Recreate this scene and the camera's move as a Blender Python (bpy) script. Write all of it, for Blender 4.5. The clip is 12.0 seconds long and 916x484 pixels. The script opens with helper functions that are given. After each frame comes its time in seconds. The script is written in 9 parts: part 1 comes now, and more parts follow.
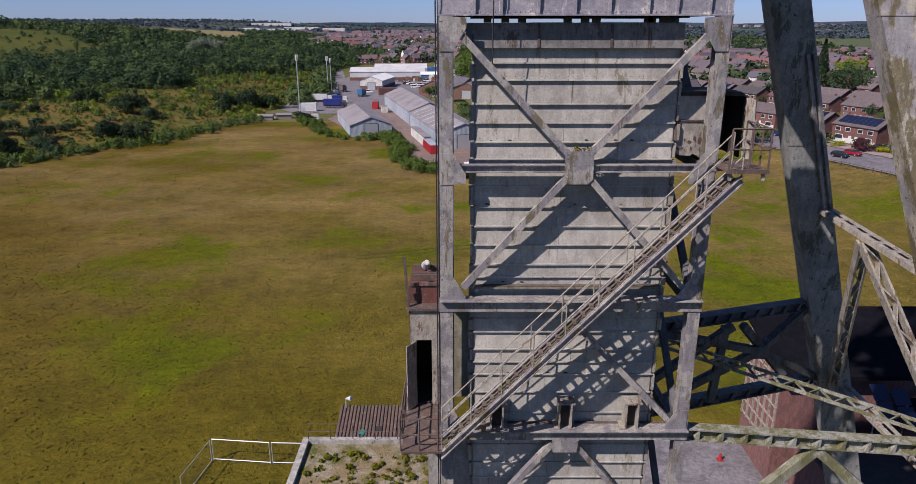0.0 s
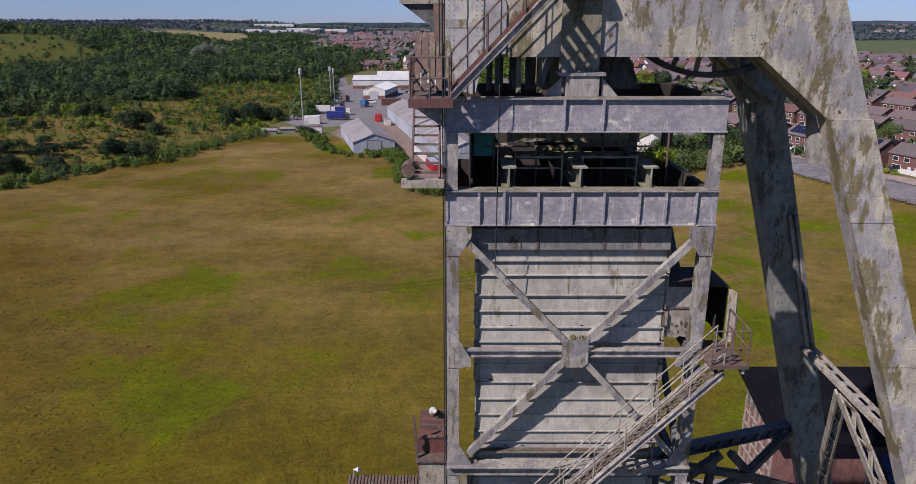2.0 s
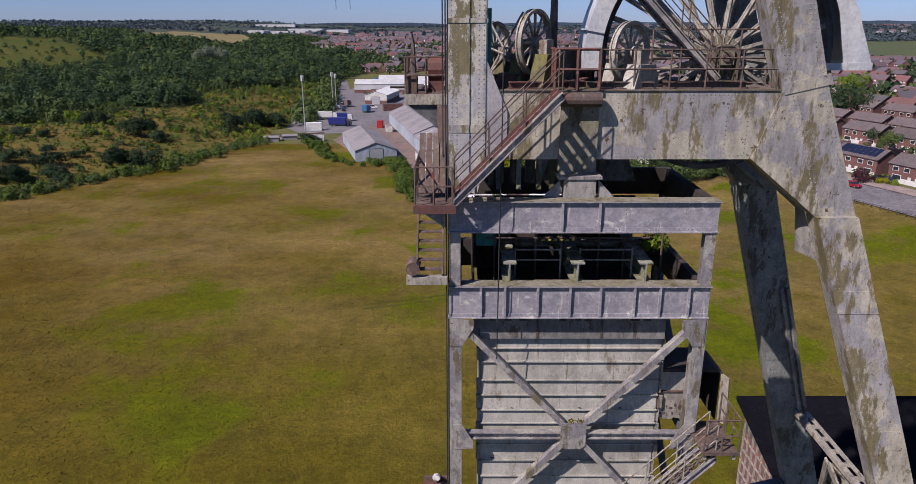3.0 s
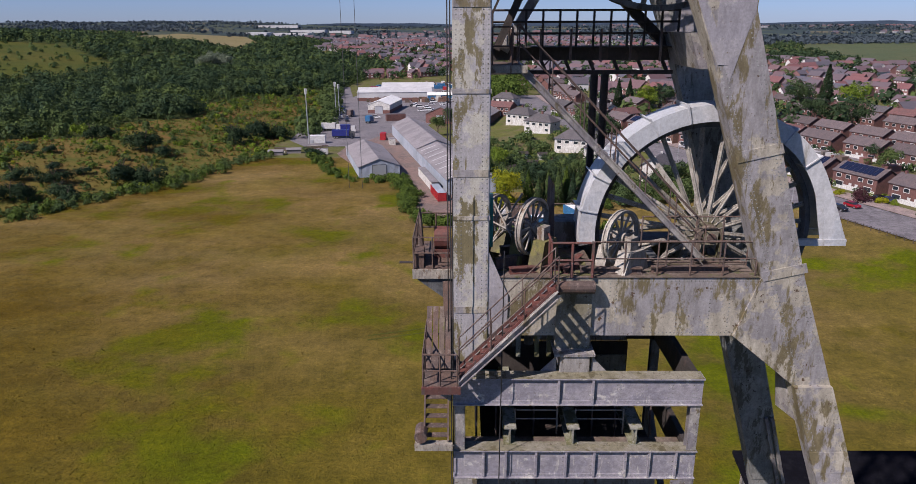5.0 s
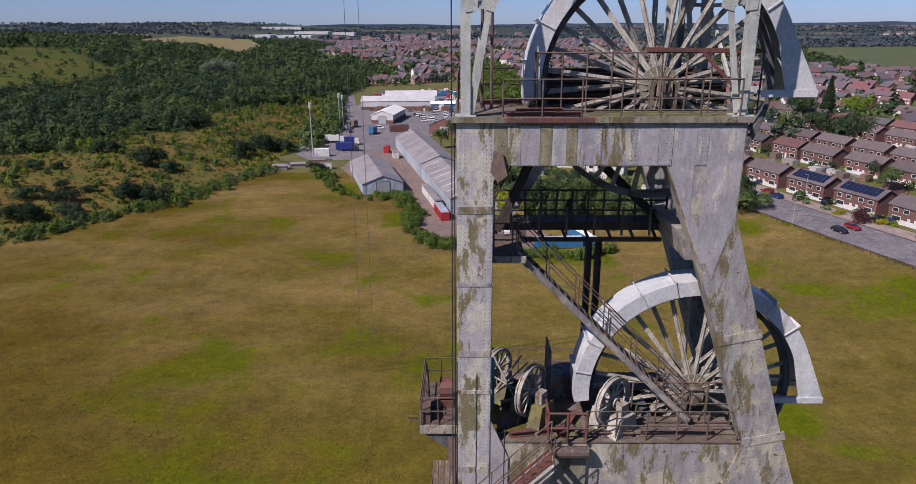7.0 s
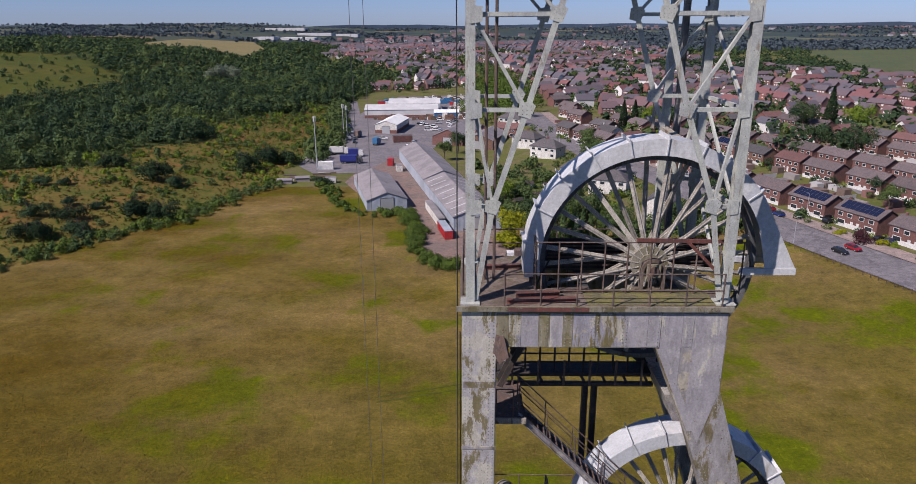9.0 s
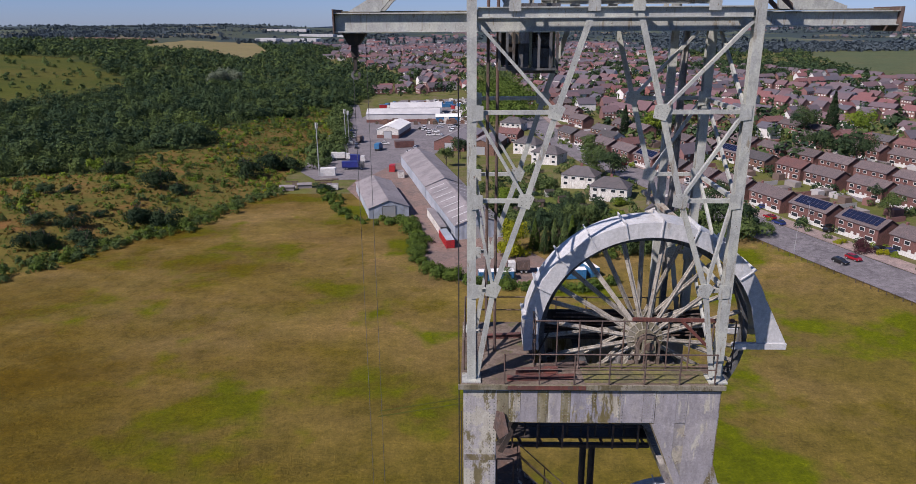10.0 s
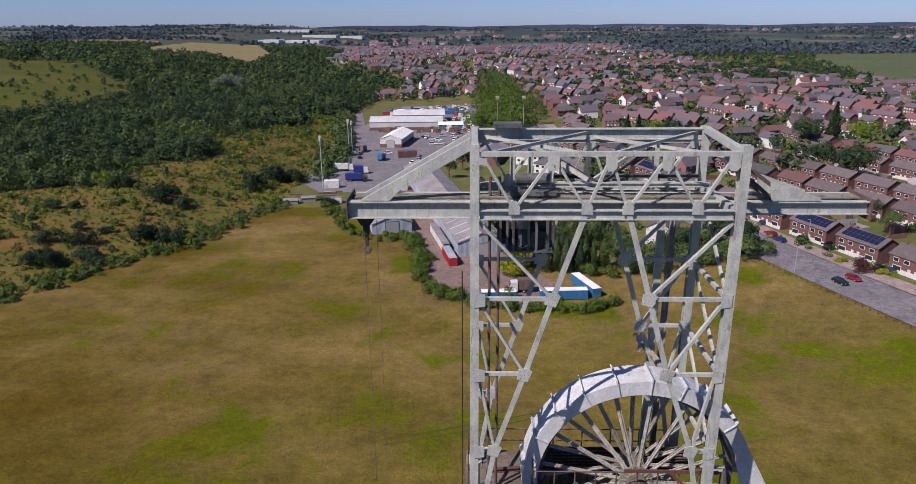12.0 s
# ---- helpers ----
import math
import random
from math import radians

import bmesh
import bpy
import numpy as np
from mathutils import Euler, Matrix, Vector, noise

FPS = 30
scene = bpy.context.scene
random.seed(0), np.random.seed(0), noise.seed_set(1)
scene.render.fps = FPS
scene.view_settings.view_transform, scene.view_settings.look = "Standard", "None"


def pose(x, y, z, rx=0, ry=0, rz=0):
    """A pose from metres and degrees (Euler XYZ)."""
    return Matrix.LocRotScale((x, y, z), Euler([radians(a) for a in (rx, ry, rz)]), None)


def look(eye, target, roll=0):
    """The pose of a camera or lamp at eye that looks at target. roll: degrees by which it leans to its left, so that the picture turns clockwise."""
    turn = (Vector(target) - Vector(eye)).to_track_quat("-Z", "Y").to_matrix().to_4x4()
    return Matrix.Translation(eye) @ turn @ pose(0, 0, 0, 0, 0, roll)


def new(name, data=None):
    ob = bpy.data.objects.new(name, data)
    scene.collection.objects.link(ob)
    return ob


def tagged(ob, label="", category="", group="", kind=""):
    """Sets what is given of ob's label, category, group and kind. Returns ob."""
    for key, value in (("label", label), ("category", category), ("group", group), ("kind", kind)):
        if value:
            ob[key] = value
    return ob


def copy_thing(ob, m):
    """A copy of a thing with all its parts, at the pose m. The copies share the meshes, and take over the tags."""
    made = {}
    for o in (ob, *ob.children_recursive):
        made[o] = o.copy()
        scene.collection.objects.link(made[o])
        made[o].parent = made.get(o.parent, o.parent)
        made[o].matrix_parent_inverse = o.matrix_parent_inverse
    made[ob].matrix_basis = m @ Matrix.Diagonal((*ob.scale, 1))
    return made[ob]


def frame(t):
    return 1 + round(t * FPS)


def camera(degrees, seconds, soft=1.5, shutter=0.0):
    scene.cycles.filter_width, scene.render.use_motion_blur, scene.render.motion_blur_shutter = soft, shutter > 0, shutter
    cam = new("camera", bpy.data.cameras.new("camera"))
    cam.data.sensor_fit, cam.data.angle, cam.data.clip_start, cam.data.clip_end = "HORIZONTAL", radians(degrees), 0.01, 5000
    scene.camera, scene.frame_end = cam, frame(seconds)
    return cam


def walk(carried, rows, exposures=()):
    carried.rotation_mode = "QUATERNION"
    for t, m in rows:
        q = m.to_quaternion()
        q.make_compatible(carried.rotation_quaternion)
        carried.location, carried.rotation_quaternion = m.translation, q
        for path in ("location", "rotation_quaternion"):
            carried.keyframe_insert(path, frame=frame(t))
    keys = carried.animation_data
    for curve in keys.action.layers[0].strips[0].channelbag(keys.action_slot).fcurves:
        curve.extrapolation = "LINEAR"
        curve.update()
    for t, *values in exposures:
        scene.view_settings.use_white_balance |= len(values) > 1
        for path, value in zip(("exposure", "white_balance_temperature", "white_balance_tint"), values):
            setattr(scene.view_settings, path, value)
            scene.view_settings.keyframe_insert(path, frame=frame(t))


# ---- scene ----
cam = camera(66.95, 12.0, 0.75)
METRES, EYE, TILT, LEAN, TURN = 34.0, 35.0, -17.5, 0.0, 0.0
ROWS = [
    (0.0, 0.0000, 0.0000, 0.0000, -0.00, 0.00, 0.00),
    (0.5, -0.0004, -0.0129, 0.0418, 0.03, 0.02, -0.09),
    (1.0, -0.0015, -0.0260, 0.0797, 0.08, -0.00, -0.08),
    (1.5, -0.0025, -0.0394, 0.1224, 0.13, -0.03, -0.06),
    (2.0, -0.0033, -0.0514, 0.1606, 0.18, -0.08, -0.00),
    (2.5, -0.0038, -0.0632, 0.1989, 0.25, -0.10, 0.03),
    (3.0, -0.0043, -0.0766, 0.2415, 0.30, -0.11, 0.01),
    (5.0, -0.0056, -0.1263, 0.3991, 0.51, -0.17, 0.02),
    (5.5, -0.0057, -0.1398, 0.4421, 0.57, -0.17, -0.01),
    (6.0, -0.0060, -0.1524, 0.4806, 0.62, -0.18, -0.01),
    (6.5, -0.0066, -0.1664, 0.5242, 0.69, -0.19, -0.00),
    (7.0, -0.0063, -0.1777, 0.5623, 0.75, -0.19, -0.03),
    (9.0, -0.0076, -0.2295, 0.7252, 1.01, -0.23, -0.05),
    (9.5, -0.0074, -0.2407, 0.7630, 1.08, -0.22, -0.05),
    (10.0, -0.0074, -0.2529, 0.8010, 1.14, -0.22, -0.06),
    (10.5, -0.0074, -0.2669, 0.8438, 1.21, -0.24, -0.07),
    (11.0, -0.0079, -0.2794, 0.8824, 1.26, -0.28, -0.07),
    (11.5, -0.0080, -0.2930, 0.9257, 1.32, -0.29, -0.08),
    (12.0, -0.0077, -0.3040, 0.9645, 1.36, -0.30, -0.07),
]
walk(cam, [(t, pose(0, 0, EYE, TILT, LEAN, TURN) @ pose(METRES * x, METRES * y, METRES * z, 90 + pitch, roll, yaw)) for t, x, y, z, yaw, pitch, roll in ROWS])

# ---- world, sun and sky ----
SUN_TO = Vector((-1.25, -1.0, 1.6)).normalized()
world = bpy.data.worlds.new("sky_world")
scene.world = world
world.use_nodes = True
wn = world.node_tree.nodes
sky = wn.new("ShaderNodeTexSky")
sky.sky_type = "NISHITA"
sky.sun_disc = False
sky.sun_elevation = math.asin(SUN_TO.z)
sky.sun_rotation = math.atan2(SUN_TO.x, SUN_TO.y) % (2 * math.pi)
sky.air_density, sky.dust_density, sky.ozone_density, sky.altitude = 1.0, 0.1, 4.0, 100
bg = wn["Background"]
bg.inputs["Strength"].default_value = 0.062
tint = wn.new("ShaderNodeMix")
tint.data_type, tint.blend_type = "RGBA", "MULTIPLY"
tint.inputs[0].default_value = 1.0
way = wn.new("ShaderNodeTexCoord")
sep = wn.new("ShaderNodeSeparateXYZ")
ramp = wn.new("ShaderNodeMapRange")
ramp.interpolation_type = "SMOOTHSTEP"
ramp.inputs[1].default_value, ramp.inputs[2].default_value = -0.02, 0.38
hue = wn.new("ShaderNodeMix")
hue.data_type = "RGBA"
hue.inputs[6].default_value, hue.inputs[7].default_value = (0.50, 0.64, 1.20, 1), (0.78, 0.84, 1.14, 1)
for a, b in ((way.outputs["Generated"], sep.inputs[0]), (sep.outputs[2], ramp.inputs[0]), (ramp.outputs[0], hue.inputs[0]), (hue.outputs[2], tint.inputs[7])):
    world.node_tree.links.new(a, b)
world.node_tree.links.new(sky.outputs[0], tint.inputs[6])
world.node_tree.links.new(tint.outputs[2], bg.inputs["Color"])
sun = new("sun", bpy.data.lights.new("sun", "SUN"))
sun.data.energy, sun.data.angle, sun.data.color = 5.0, radians(0.55), (1.0, 0.885, 0.87)
sun.matrix_world = look((0, -40, 120), Vector((0, -40, 120)) - SUN_TO)
scene.view_settings.exposure = 0.5

# ---- materials ----


def mat(name):
    m = bpy.data.materials.new(name)
    m.use_nodes = True
    return m, m.node_tree.nodes, m.node_tree.links, m.node_tree.nodes["Principled BSDF"]


def world_pos(n, l, scale=(1, 1, 1)):
    g = n.new("ShaderNodeNewGeometry")
    mp = n.new("ShaderNodeMapping")
    mp.inputs["Scale"].default_value = scale
    l.new(g.outputs["Position"], mp.inputs["Vector"])
    return mp.outputs[0]


def noise_tex(n, l, vec, scale, detail=4, rough=0.55, lo=0.4, hi=0.6):
    t = n.new("ShaderNodeTexNoise")
    t.inputs["Scale"].default_value, t.inputs["Detail"].default_value, t.inputs["Roughness"].default_value = scale, detail, rough
    l.new(vec, t.inputs["Vector"])
    r = n.new("ShaderNodeMapRange")
    r.inputs[1].default_value, r.inputs[2].default_value = lo, hi
    l.new(t.outputs["Fac"], r.inputs[0])
    return r.outputs[0]


def blend(n, l, fac, a, b, mode="MIX"):
    m = n.new("ShaderNodeMix")
    m.data_type, m.blend_type = "RGBA", mode
    for sock, v in ((m.inputs[0], fac), (m.inputs[6], a), (m.inputs[7], b)):
        if isinstance(v, (int, float)):
            sock.default_value = v
        elif isinstance(v, tuple):
            sock.default_value = (*v, 1)
        else:
            l.new(v, sock)
    return m.outputs[2]


def bump(n, l, b, height, strength=0.3, dist=0.02):
    bp = n.new("ShaderNodeBump")
    bp.inputs["Strength"].default_value, bp.inputs["Distance"].default_value = strength, dist
    l.new(height, bp.inputs["Height"])
    l.new(bp.outputs[0], b.inputs["Normal"])


def patchy(name, base, other, third, fleck, size=1.0, rough=0.6, metal=0.0, third_lo=0.56, fleck_lo=0.62, bumps=0.25, rnd=0.0, streak=0.35, grimy=0.5, val=1.0):
    """Weathered surface: base with large patches, vertical runs of a third colour and small flecks."""
    m, n, l, b = mat(name)
    base, other, third, fleck = (tuple(u * val for u in q) for q in (base, other, third, fleck))
    p = world_pos(n, l)
    ps = world_pos(n, l, (1, 1, streak))
    c = blend(n, l, noise_tex(n, l, p, 0.9 / size, 7, 0.68, 0.485, 0.515), base, other)
    c = blend(n, l, noise_tex(n, l, ps, 1.7 / size, 8, 0.72, third_lo, third_lo + 0.035), c, third)
    c = blend(n, l, noise_tex(n, l, world_pos(n, l, (1, 1, 0.12)), 5.0 / size, 6, 0.7, 0.60, 0.66), c, third)
    c = blend(n, l, noise_tex(n, l, p, 7.0 / size, 5, 0.7, fleck_lo, fleck_lo + 0.03), c, fleck)
    fine = noise_tex(n, l, p, 22 / size, 5, 0.75, 0.3, 0.7)
    c = blend(n, l, 0.4, c, blend(n, l, fine, (0.25, 0.25, 0.25), (1.15, 1.15, 1.15)), "MULTIPLY")
    grime = noise_tex(n, l, ps, 5.5 / size, 6, 0.75, 0.36, 0.64)
    c = blend(n, l, grimy, c, blend(n, l, grime, (0.30, 0.28, 0.25), (1.2, 1.2, 1.2)), "MULTIPLY")
    if rnd:
        oi = n.new("ShaderNodeObjectInfo")
        r = n.new("ShaderNodeMapRange")
        r.inputs[3].default_value, r.inputs[4].default_value = 1 - rnd, 1 + rnd * 0.3
        l.new(oi.outputs["Random"], r.inputs[0])
        hs = n.new("ShaderNodeHueSaturation")
        l.new(r.outputs[0], hs.inputs["Value"])
        l.new(c, hs.inputs["Color"])
        c = hs.outputs[0]
    l.new(c, b.inputs["Base Color"])
    b.inputs["Roughness"].default_value, b.inputs["Metallic"].default_value = rough, metal
    if bumps:
        bump(n, l, b, fine, bumps, 0.01)
    return m


M_STEEL = patchy("weathered_grey_paint", (0.35, 0.333, 0.308), (0.23, 0.217, 0.228), (0.16, 0.135, 0.09), (0.13, 0.08, 0.05), 1.0, 0.55, third_lo=0.57, val=0.92)
M_PORTAL = patchy("peeling_portal_paint", (0.37, 0.342, 0.28), (0.27, 0.259, 0.262), (0.155, 0.130, 0.072), (0.09, 0.055, 0.032), 1.7, 0.55, third_lo=0.522, fleck_lo=0.63, val=1.06)
M_TOP = patchy("pale_green_grey_paint", (0.40, 0.415, 0.375), (0.34, 0.355, 0.335), (0.24, 0.21, 0.16), (0.14, 0.09, 0.06), 1.0, 0.5, third_lo=0.62, fleck_lo=0.655, grimy=0.28, val=1.04)
M_COVER = patchy("white_cover_paint", (0.54, 0.55, 0.56), (0.46, 0.48, 0.505), (0.36, 0.35, 0.32), (0.2, 0.15, 0.1), 2.0, 0.4, third_lo=0.66, fleck_lo=0.70, grimy=0.22, val=0.95)
M_PANEL = patchy("casing_plate_paint", (0.36, 0.345, 0.305), (0.30, 0.287, 0.255), (0.20, 0.172, 0.128), (0.06, 0.05, 0.04), 1.3, 0.65, third_lo=0.60, fleck_lo=0.70, rnd=0.18, val=1.17, grimy=0.34)
M_GRIMY = patchy("grimy_casing_plate", (0.22, 0.21, 0.20), (0.17, 0.165, 0.16), (0.10, 0.075, 0.055), (0.06, 0.05, 0.04), 0.9, 0.75, third_lo=0.58, fleck_lo=0.64, rnd=0.1)
M_GIRDER = patchy("flaking_lilac_girder_paint", (0.275, 0.262, 0.285), (0.225, 0.215, 0.245), (0.43, 0.415, 0.39), (0.14, 0.10, 0.065), 0.9, 0.5, third_lo=0.575, fleck_lo=0.655, streak=1.3, grimy=0.4, val=1.12)
M_RUST = patchy("rusty_steel", (0.115, 0.072, 0.056), (0.090, 0.064, 0.056), (0.17, 0.13, 0.11), (0.04, 0.03, 0.026), 0.6, 0.85)
M_REDOX = patchy("red_oxide_paint", (0.135, 0.046, 0.036), (0.105, 0.045, 0.038), (0.08, 0.055, 0.048), (0.20, 0.17, 0.15), 0.8, 0.7)
M_DARK = patchy("dark_grey_steel", (0.075, 0.08, 0.085), (0.11, 0.115, 0.12), (0.05, 0.04, 0.03), (0.10, 0.06, 0.04), 1.0, 0.7)
# brown-black steel, used too as painted shade inside the tower
M_BROWN_SHADE = patchy("brown_black_steel_and_shade", (0.030, 0.024, 0.021), (0.042, 0.034, 0.030), (0.06, 0.042, 0.034), (0.02, 0.016, 0.015), 0.8, 0.85)
M_MOSS = patchy("mossy_girder", (0.36, 0.36, 0.31), (0.27, 0.27, 0.19), (0.17, 0.165, 0.075), (0.10, 0.08, 0.05), 0.8, 0.8, third_lo=0.5, val=0.75)
M_CREAM = patchy("cream_flaking_paint", (0.34, 0.31, 0.26), (0.27, 0.25, 0.22), (0.15, 0.10, 0.065), (0.12, 0.08, 0.05), 0.5, 0.6)
M_SPOKE = patchy("flaking_spoke_paint", (0.40, 0.375, 0.325), (0.31, 0.29, 0.255), (0.20, 0.165, 0.12), (0.12, 0.08, 0.05), 0.5, 0.6, third_lo=0.6)
M_DECK = patchy("dirty_deck_plate", (0.115, 0.085, 0.066), (0.155, 0.122, 0.10), (0.10, 0.095, 0.04), (0.08, 0.06, 0.05), 1.2, 0.9)
M_CONC = patchy("stained_concrete", (0.38, 0.36, 0.33), (0.30, 0.29, 0.27), (0.20, 0.19, 0.15), (0.14, 0.13, 0.11), 2.0, 0.9)
M_LILAC = patchy("lilac_grey_paint", (0.305, 0.292, 0.302), (0.258, 0.248, 0.265), (0.40, 0.385, 0.33), (0.13, 0.10, 0.06), 1.6, 0.5, third_lo=0.585, fleck_lo=0.66, grimy=0.35, val=1.12)
M_PEEL = patchy("peeling_cream_paint", (0.40, 0.38, 0.32), (0.27, 0.265, 0.30), (0.16, 0.135, 0.06), (0.10, 0.06, 0.035), 1.4, 0.55, third_lo=0.56, fleck_lo=0.64, streak=0.2)
M_LEG = patchy("flaking_cream_leg_paint", (0.43, 0.415, 0.36), (0.35, 0.34, 0.345), (0.165, 0.142, 0.075), (0.10, 0.06, 0.035), 1.1, 0.55, third_lo=0.535, fleck_lo=0.645, streak=0.4, grimy=0.4, val=1.05)
M_RUNS = patchy("olive_brown_runs", (0.165, 0.145, 0.075), (0.22, 0.20, 0.13), (0.33, 0.31, 0.26), (0.11, 0.06, 0.03), 1.0, 0.7, third_lo=0.56, streak=0.12)
M_OLIVE = patchy("mossy_grey_steel", (0.185, 0.17, 0.115), (0.22, 0.205, 0.16), (0.11, 0.095, 0.05), (0.07, 0.05, 0.035), 1.0, 0.9)
# slate grey for the rear portal, darkened partway for the shadow on its leg
M_SLATE = patchy("slate_grey_paint_with_shade", (0.215, 0.226, 0.218), (0.275, 0.282, 0.27), (0.11, 0.11, 0.09), (0.05, 0.04, 0.03), 1.4, 0.7)
M_MOSSY = patchy("mossy_deck_plate", (0.15, 0.14, 0.045), (0.11, 0.10, 0.05), (0.17, 0.12, 0.08), (0.07, 0.06, 0.04), 0.8, 0.95)
M_TEAL = patchy("teal_tarpaulin", (0.02, 0.22, 0.19), (0.02, 0.17, 0.15), (0.05, 0.18, 0.15), (0.02, 0.1, 0.1), 1.0, 0.6)
P_WHITE0 = patchy("white_enamel", (0.6, 0.6, 0.6), (0.56, 0.56, 0.56), (0.5, 0.5, 0.48), (0.4, 0.4, 0.38), 1.0, 0.4, bumps=0)
M_HAZARD = patchy("worn_yellow_paint", (0.42, 0.36, 0.03), (0.34, 0.30, 0.04), (0.2, 0.17, 0.04), (0.1, 0.08, 0.04), 0.4, 0.6)
M_BLACK, _n, _l, _b = mat("black_rubber")
_b.inputs["Base Color"].default_value, _b.inputs["Roughness"].default_value = (0.015, 0.015, 0.016, 1), 0.8

# ---- geometry helpers ----


class Geo:
    """Collects vertices and faces for one mesh."""

    def __init__(self):
        self.v, self.f = [], []

    def add(self, vs, fs):
        k = len(self.v)
        self.v += [tuple(a) for a in vs]
        self.f += [tuple(i + k for i in f) for f in fs]
        return self

    def block(self, x0, x1, y0, y1, z0, z1):
        vs = [(x, y, z) for z in (z0, z1) for x, y in ((x0, y0), (x1, y0), (x1, y1), (x0, y1))]
        return self.add(vs, [(3, 2, 1, 0), (4, 5, 6, 7), (0, 1, 5, 4), (1, 2, 6, 5), (2, 3, 7, 6), (3, 0, 4, 7)])

    def bar(self, p, q, w, h, up=(0, 0, 1), off=(0, 0)):
        """A bar from p to q, w wide sideways and h high along up."""
        p, q = Vector(p), Vector(q)
        d = (q - p).normalized()
        s = d.cross(Vector(up))
        if s.length < 1e-4:
            s = d.cross(Vector((0, 1, 0)))
        s.normalize()
        u = s.cross(d)
        vs = []
        for c in (p, q):
            for a, b in ((-1, -1), (1, -1), (1, 1), (-1, 1)):
                vs.append(c + s * (a * w / 2 + off[0]) + u * (b * h / 2 + off[1]))
        return self.add(vs, [(0, 1, 2, 3), (7, 6, 5, 4), (4, 5, 1, 0), (5, 6, 2, 1), (6, 7, 3, 2), (7, 4, 0, 3)])

    def ibar(self, p, q, w, h, t=0.03, up=(0, 0, 1)):
        """An I-section: two flanges w wide and a web, h high."""
        p, q = Vector(p), Vector(q)
        d = (q - p).normalized()
        s = d.cross(Vector(up)).normalized()
        u = s.cross(d)
        a, b, c = w / 2, h / 2, t / 2
        prof = [(-a, -b), (a, -b), (a, -b + t), (c, -b + t), (c, b - t), (a, b - t), (a, b), (-a, b), (-a, b - t), (-c, b - t), (-c, -b + t), (-a, -b + t)]
        vs = [e + s * x + u * y for e in (p, q) for x, y in prof]
        fs = [(i, (i + 1) % 12, (i + 1) % 12 + 12, i + 12) for i in range(12)]
        for o in (0, 12):
            fs += [(o, o + 1, o + 2, o + 11), (o + 3, o + 4, o + 9, o + 10), (o + 5, o + 6, o + 7, o + 8), (o + 2, o + 3, o + 10, o + 11), (o + 4, o + 5, o + 8, o + 9)]
        return self.add(vs, fs)

    def prism(self, poly, y0, y1):
        """An outline in x and z, drawn out from y0 to y1."""
        k = len(poly)
        vs = [(x, y0, z) for x, z in poly] + [(x, y1, z) for x, z in poly]
        fs = [tuple(range(k)), tuple(range(2 * k - 1, k - 1, -1))] + [(i, i + k, (i + 1) % k + k, (i + 1) % k) for i in range(k)]
        return self.add(vs, fs)

    def tube(self, p, q, r, n=6, r2=None, caps=True):
        p, q = Vector(p), Vector(q)
        d = (q - p).normalized()
        s = d.cross(Vector((0, 0, 1)))
        if s.length < 1e-4:
            s = Vector((1, 0, 0))
        s.normalize()
        u = s.cross(d)
        r2 = r if r2 is None else r2
        vs = [c + (s * math.cos(2 * math.pi * i / n) + u * math.sin(2 * math.pi * i / n)) * rr for c, rr in ((p, r), (q, r2)) for i in range(n)]
        fs = [(i, (i + 1) % n, (i + 1) % n + n, i + n) for i in range(n)]
        if caps:
            fs += [tuple(range(n - 1, -1, -1)), tuple(range(n, 2 * n))]
        return self.add(vs, fs)

    def lattice(self, p, q, w, h, n=10, up=(0, 0, 1), chord=0.07):
        """Two chords joined by a zigzag of flat bars, h apart along up."""
        p, q = Vector(p), Vector(q)
        d = (q - p).normalized()
        s = d.cross(Vector(up)).normalized()
        u = s.cross(d)
        for k in (-1, 1):
            self.bar(p + u * (k * h / 2), q + u * (k * h / 2), w, chord, up)
        for i in range(n):
            a, b = p.lerp(q, i / n), p.lerp(q, (i + 1) / n)
            k = 1 if i % 2 else -1
            self.bar(a + u * (k * h / 2), b - u * (k * h / 2), w * 0.7, 0.05, up)
        return self

    def rivets(self, p, q, nrm, step=0.13, r=0.03):
        """A row of domed rivet heads from p to q on a face with that normal."""
        p, q, nn = Vector(p), Vector(q), Vector(nrm).normalized()
        r *= 0.8
        a = nn.cross(Vector((0.3, 0.2, 1))).normalized() * r
        b = nn.cross(a)
        k = max(1, int((q - p).length / step))
        for i in range(k + 1):
            c = p.lerp(q, i / k)
            self.add([c + a, c + b, c - a, c - b, c + nn * r * 0.5], [(0, 1, 4), (1, 2, 4), (2, 3, 4), (3, 0, 4)])
        return self

    def ring(self, c, r0, r1, y0, y1, a0=0.0, a1=360.0, n=48):
        """A flat ring or arc in the xz plane round c, from y0 to y1."""
        full = abs(a1 - a0) >= 359.9
        k = n if full else n + 1
        vs = []
        for i in range(k):
            a = radians(a0 + (a1 - a0) * i / n)
            for r, y in ((r0, y0), (r1, y0), (r1, y1), (r0, y1)):
                vs.append((c[0] + r * math.cos(a), c[1] + y, c[2] + r * math.sin(a)))
        fs = []
        for i in range(n):
            j = (i + 1) % k
            for e in range(4):
                g = (e + 1) % 4
                fs.append((i * 4 + e, i * 4 + g, j * 4 + g, j * 4 + e))
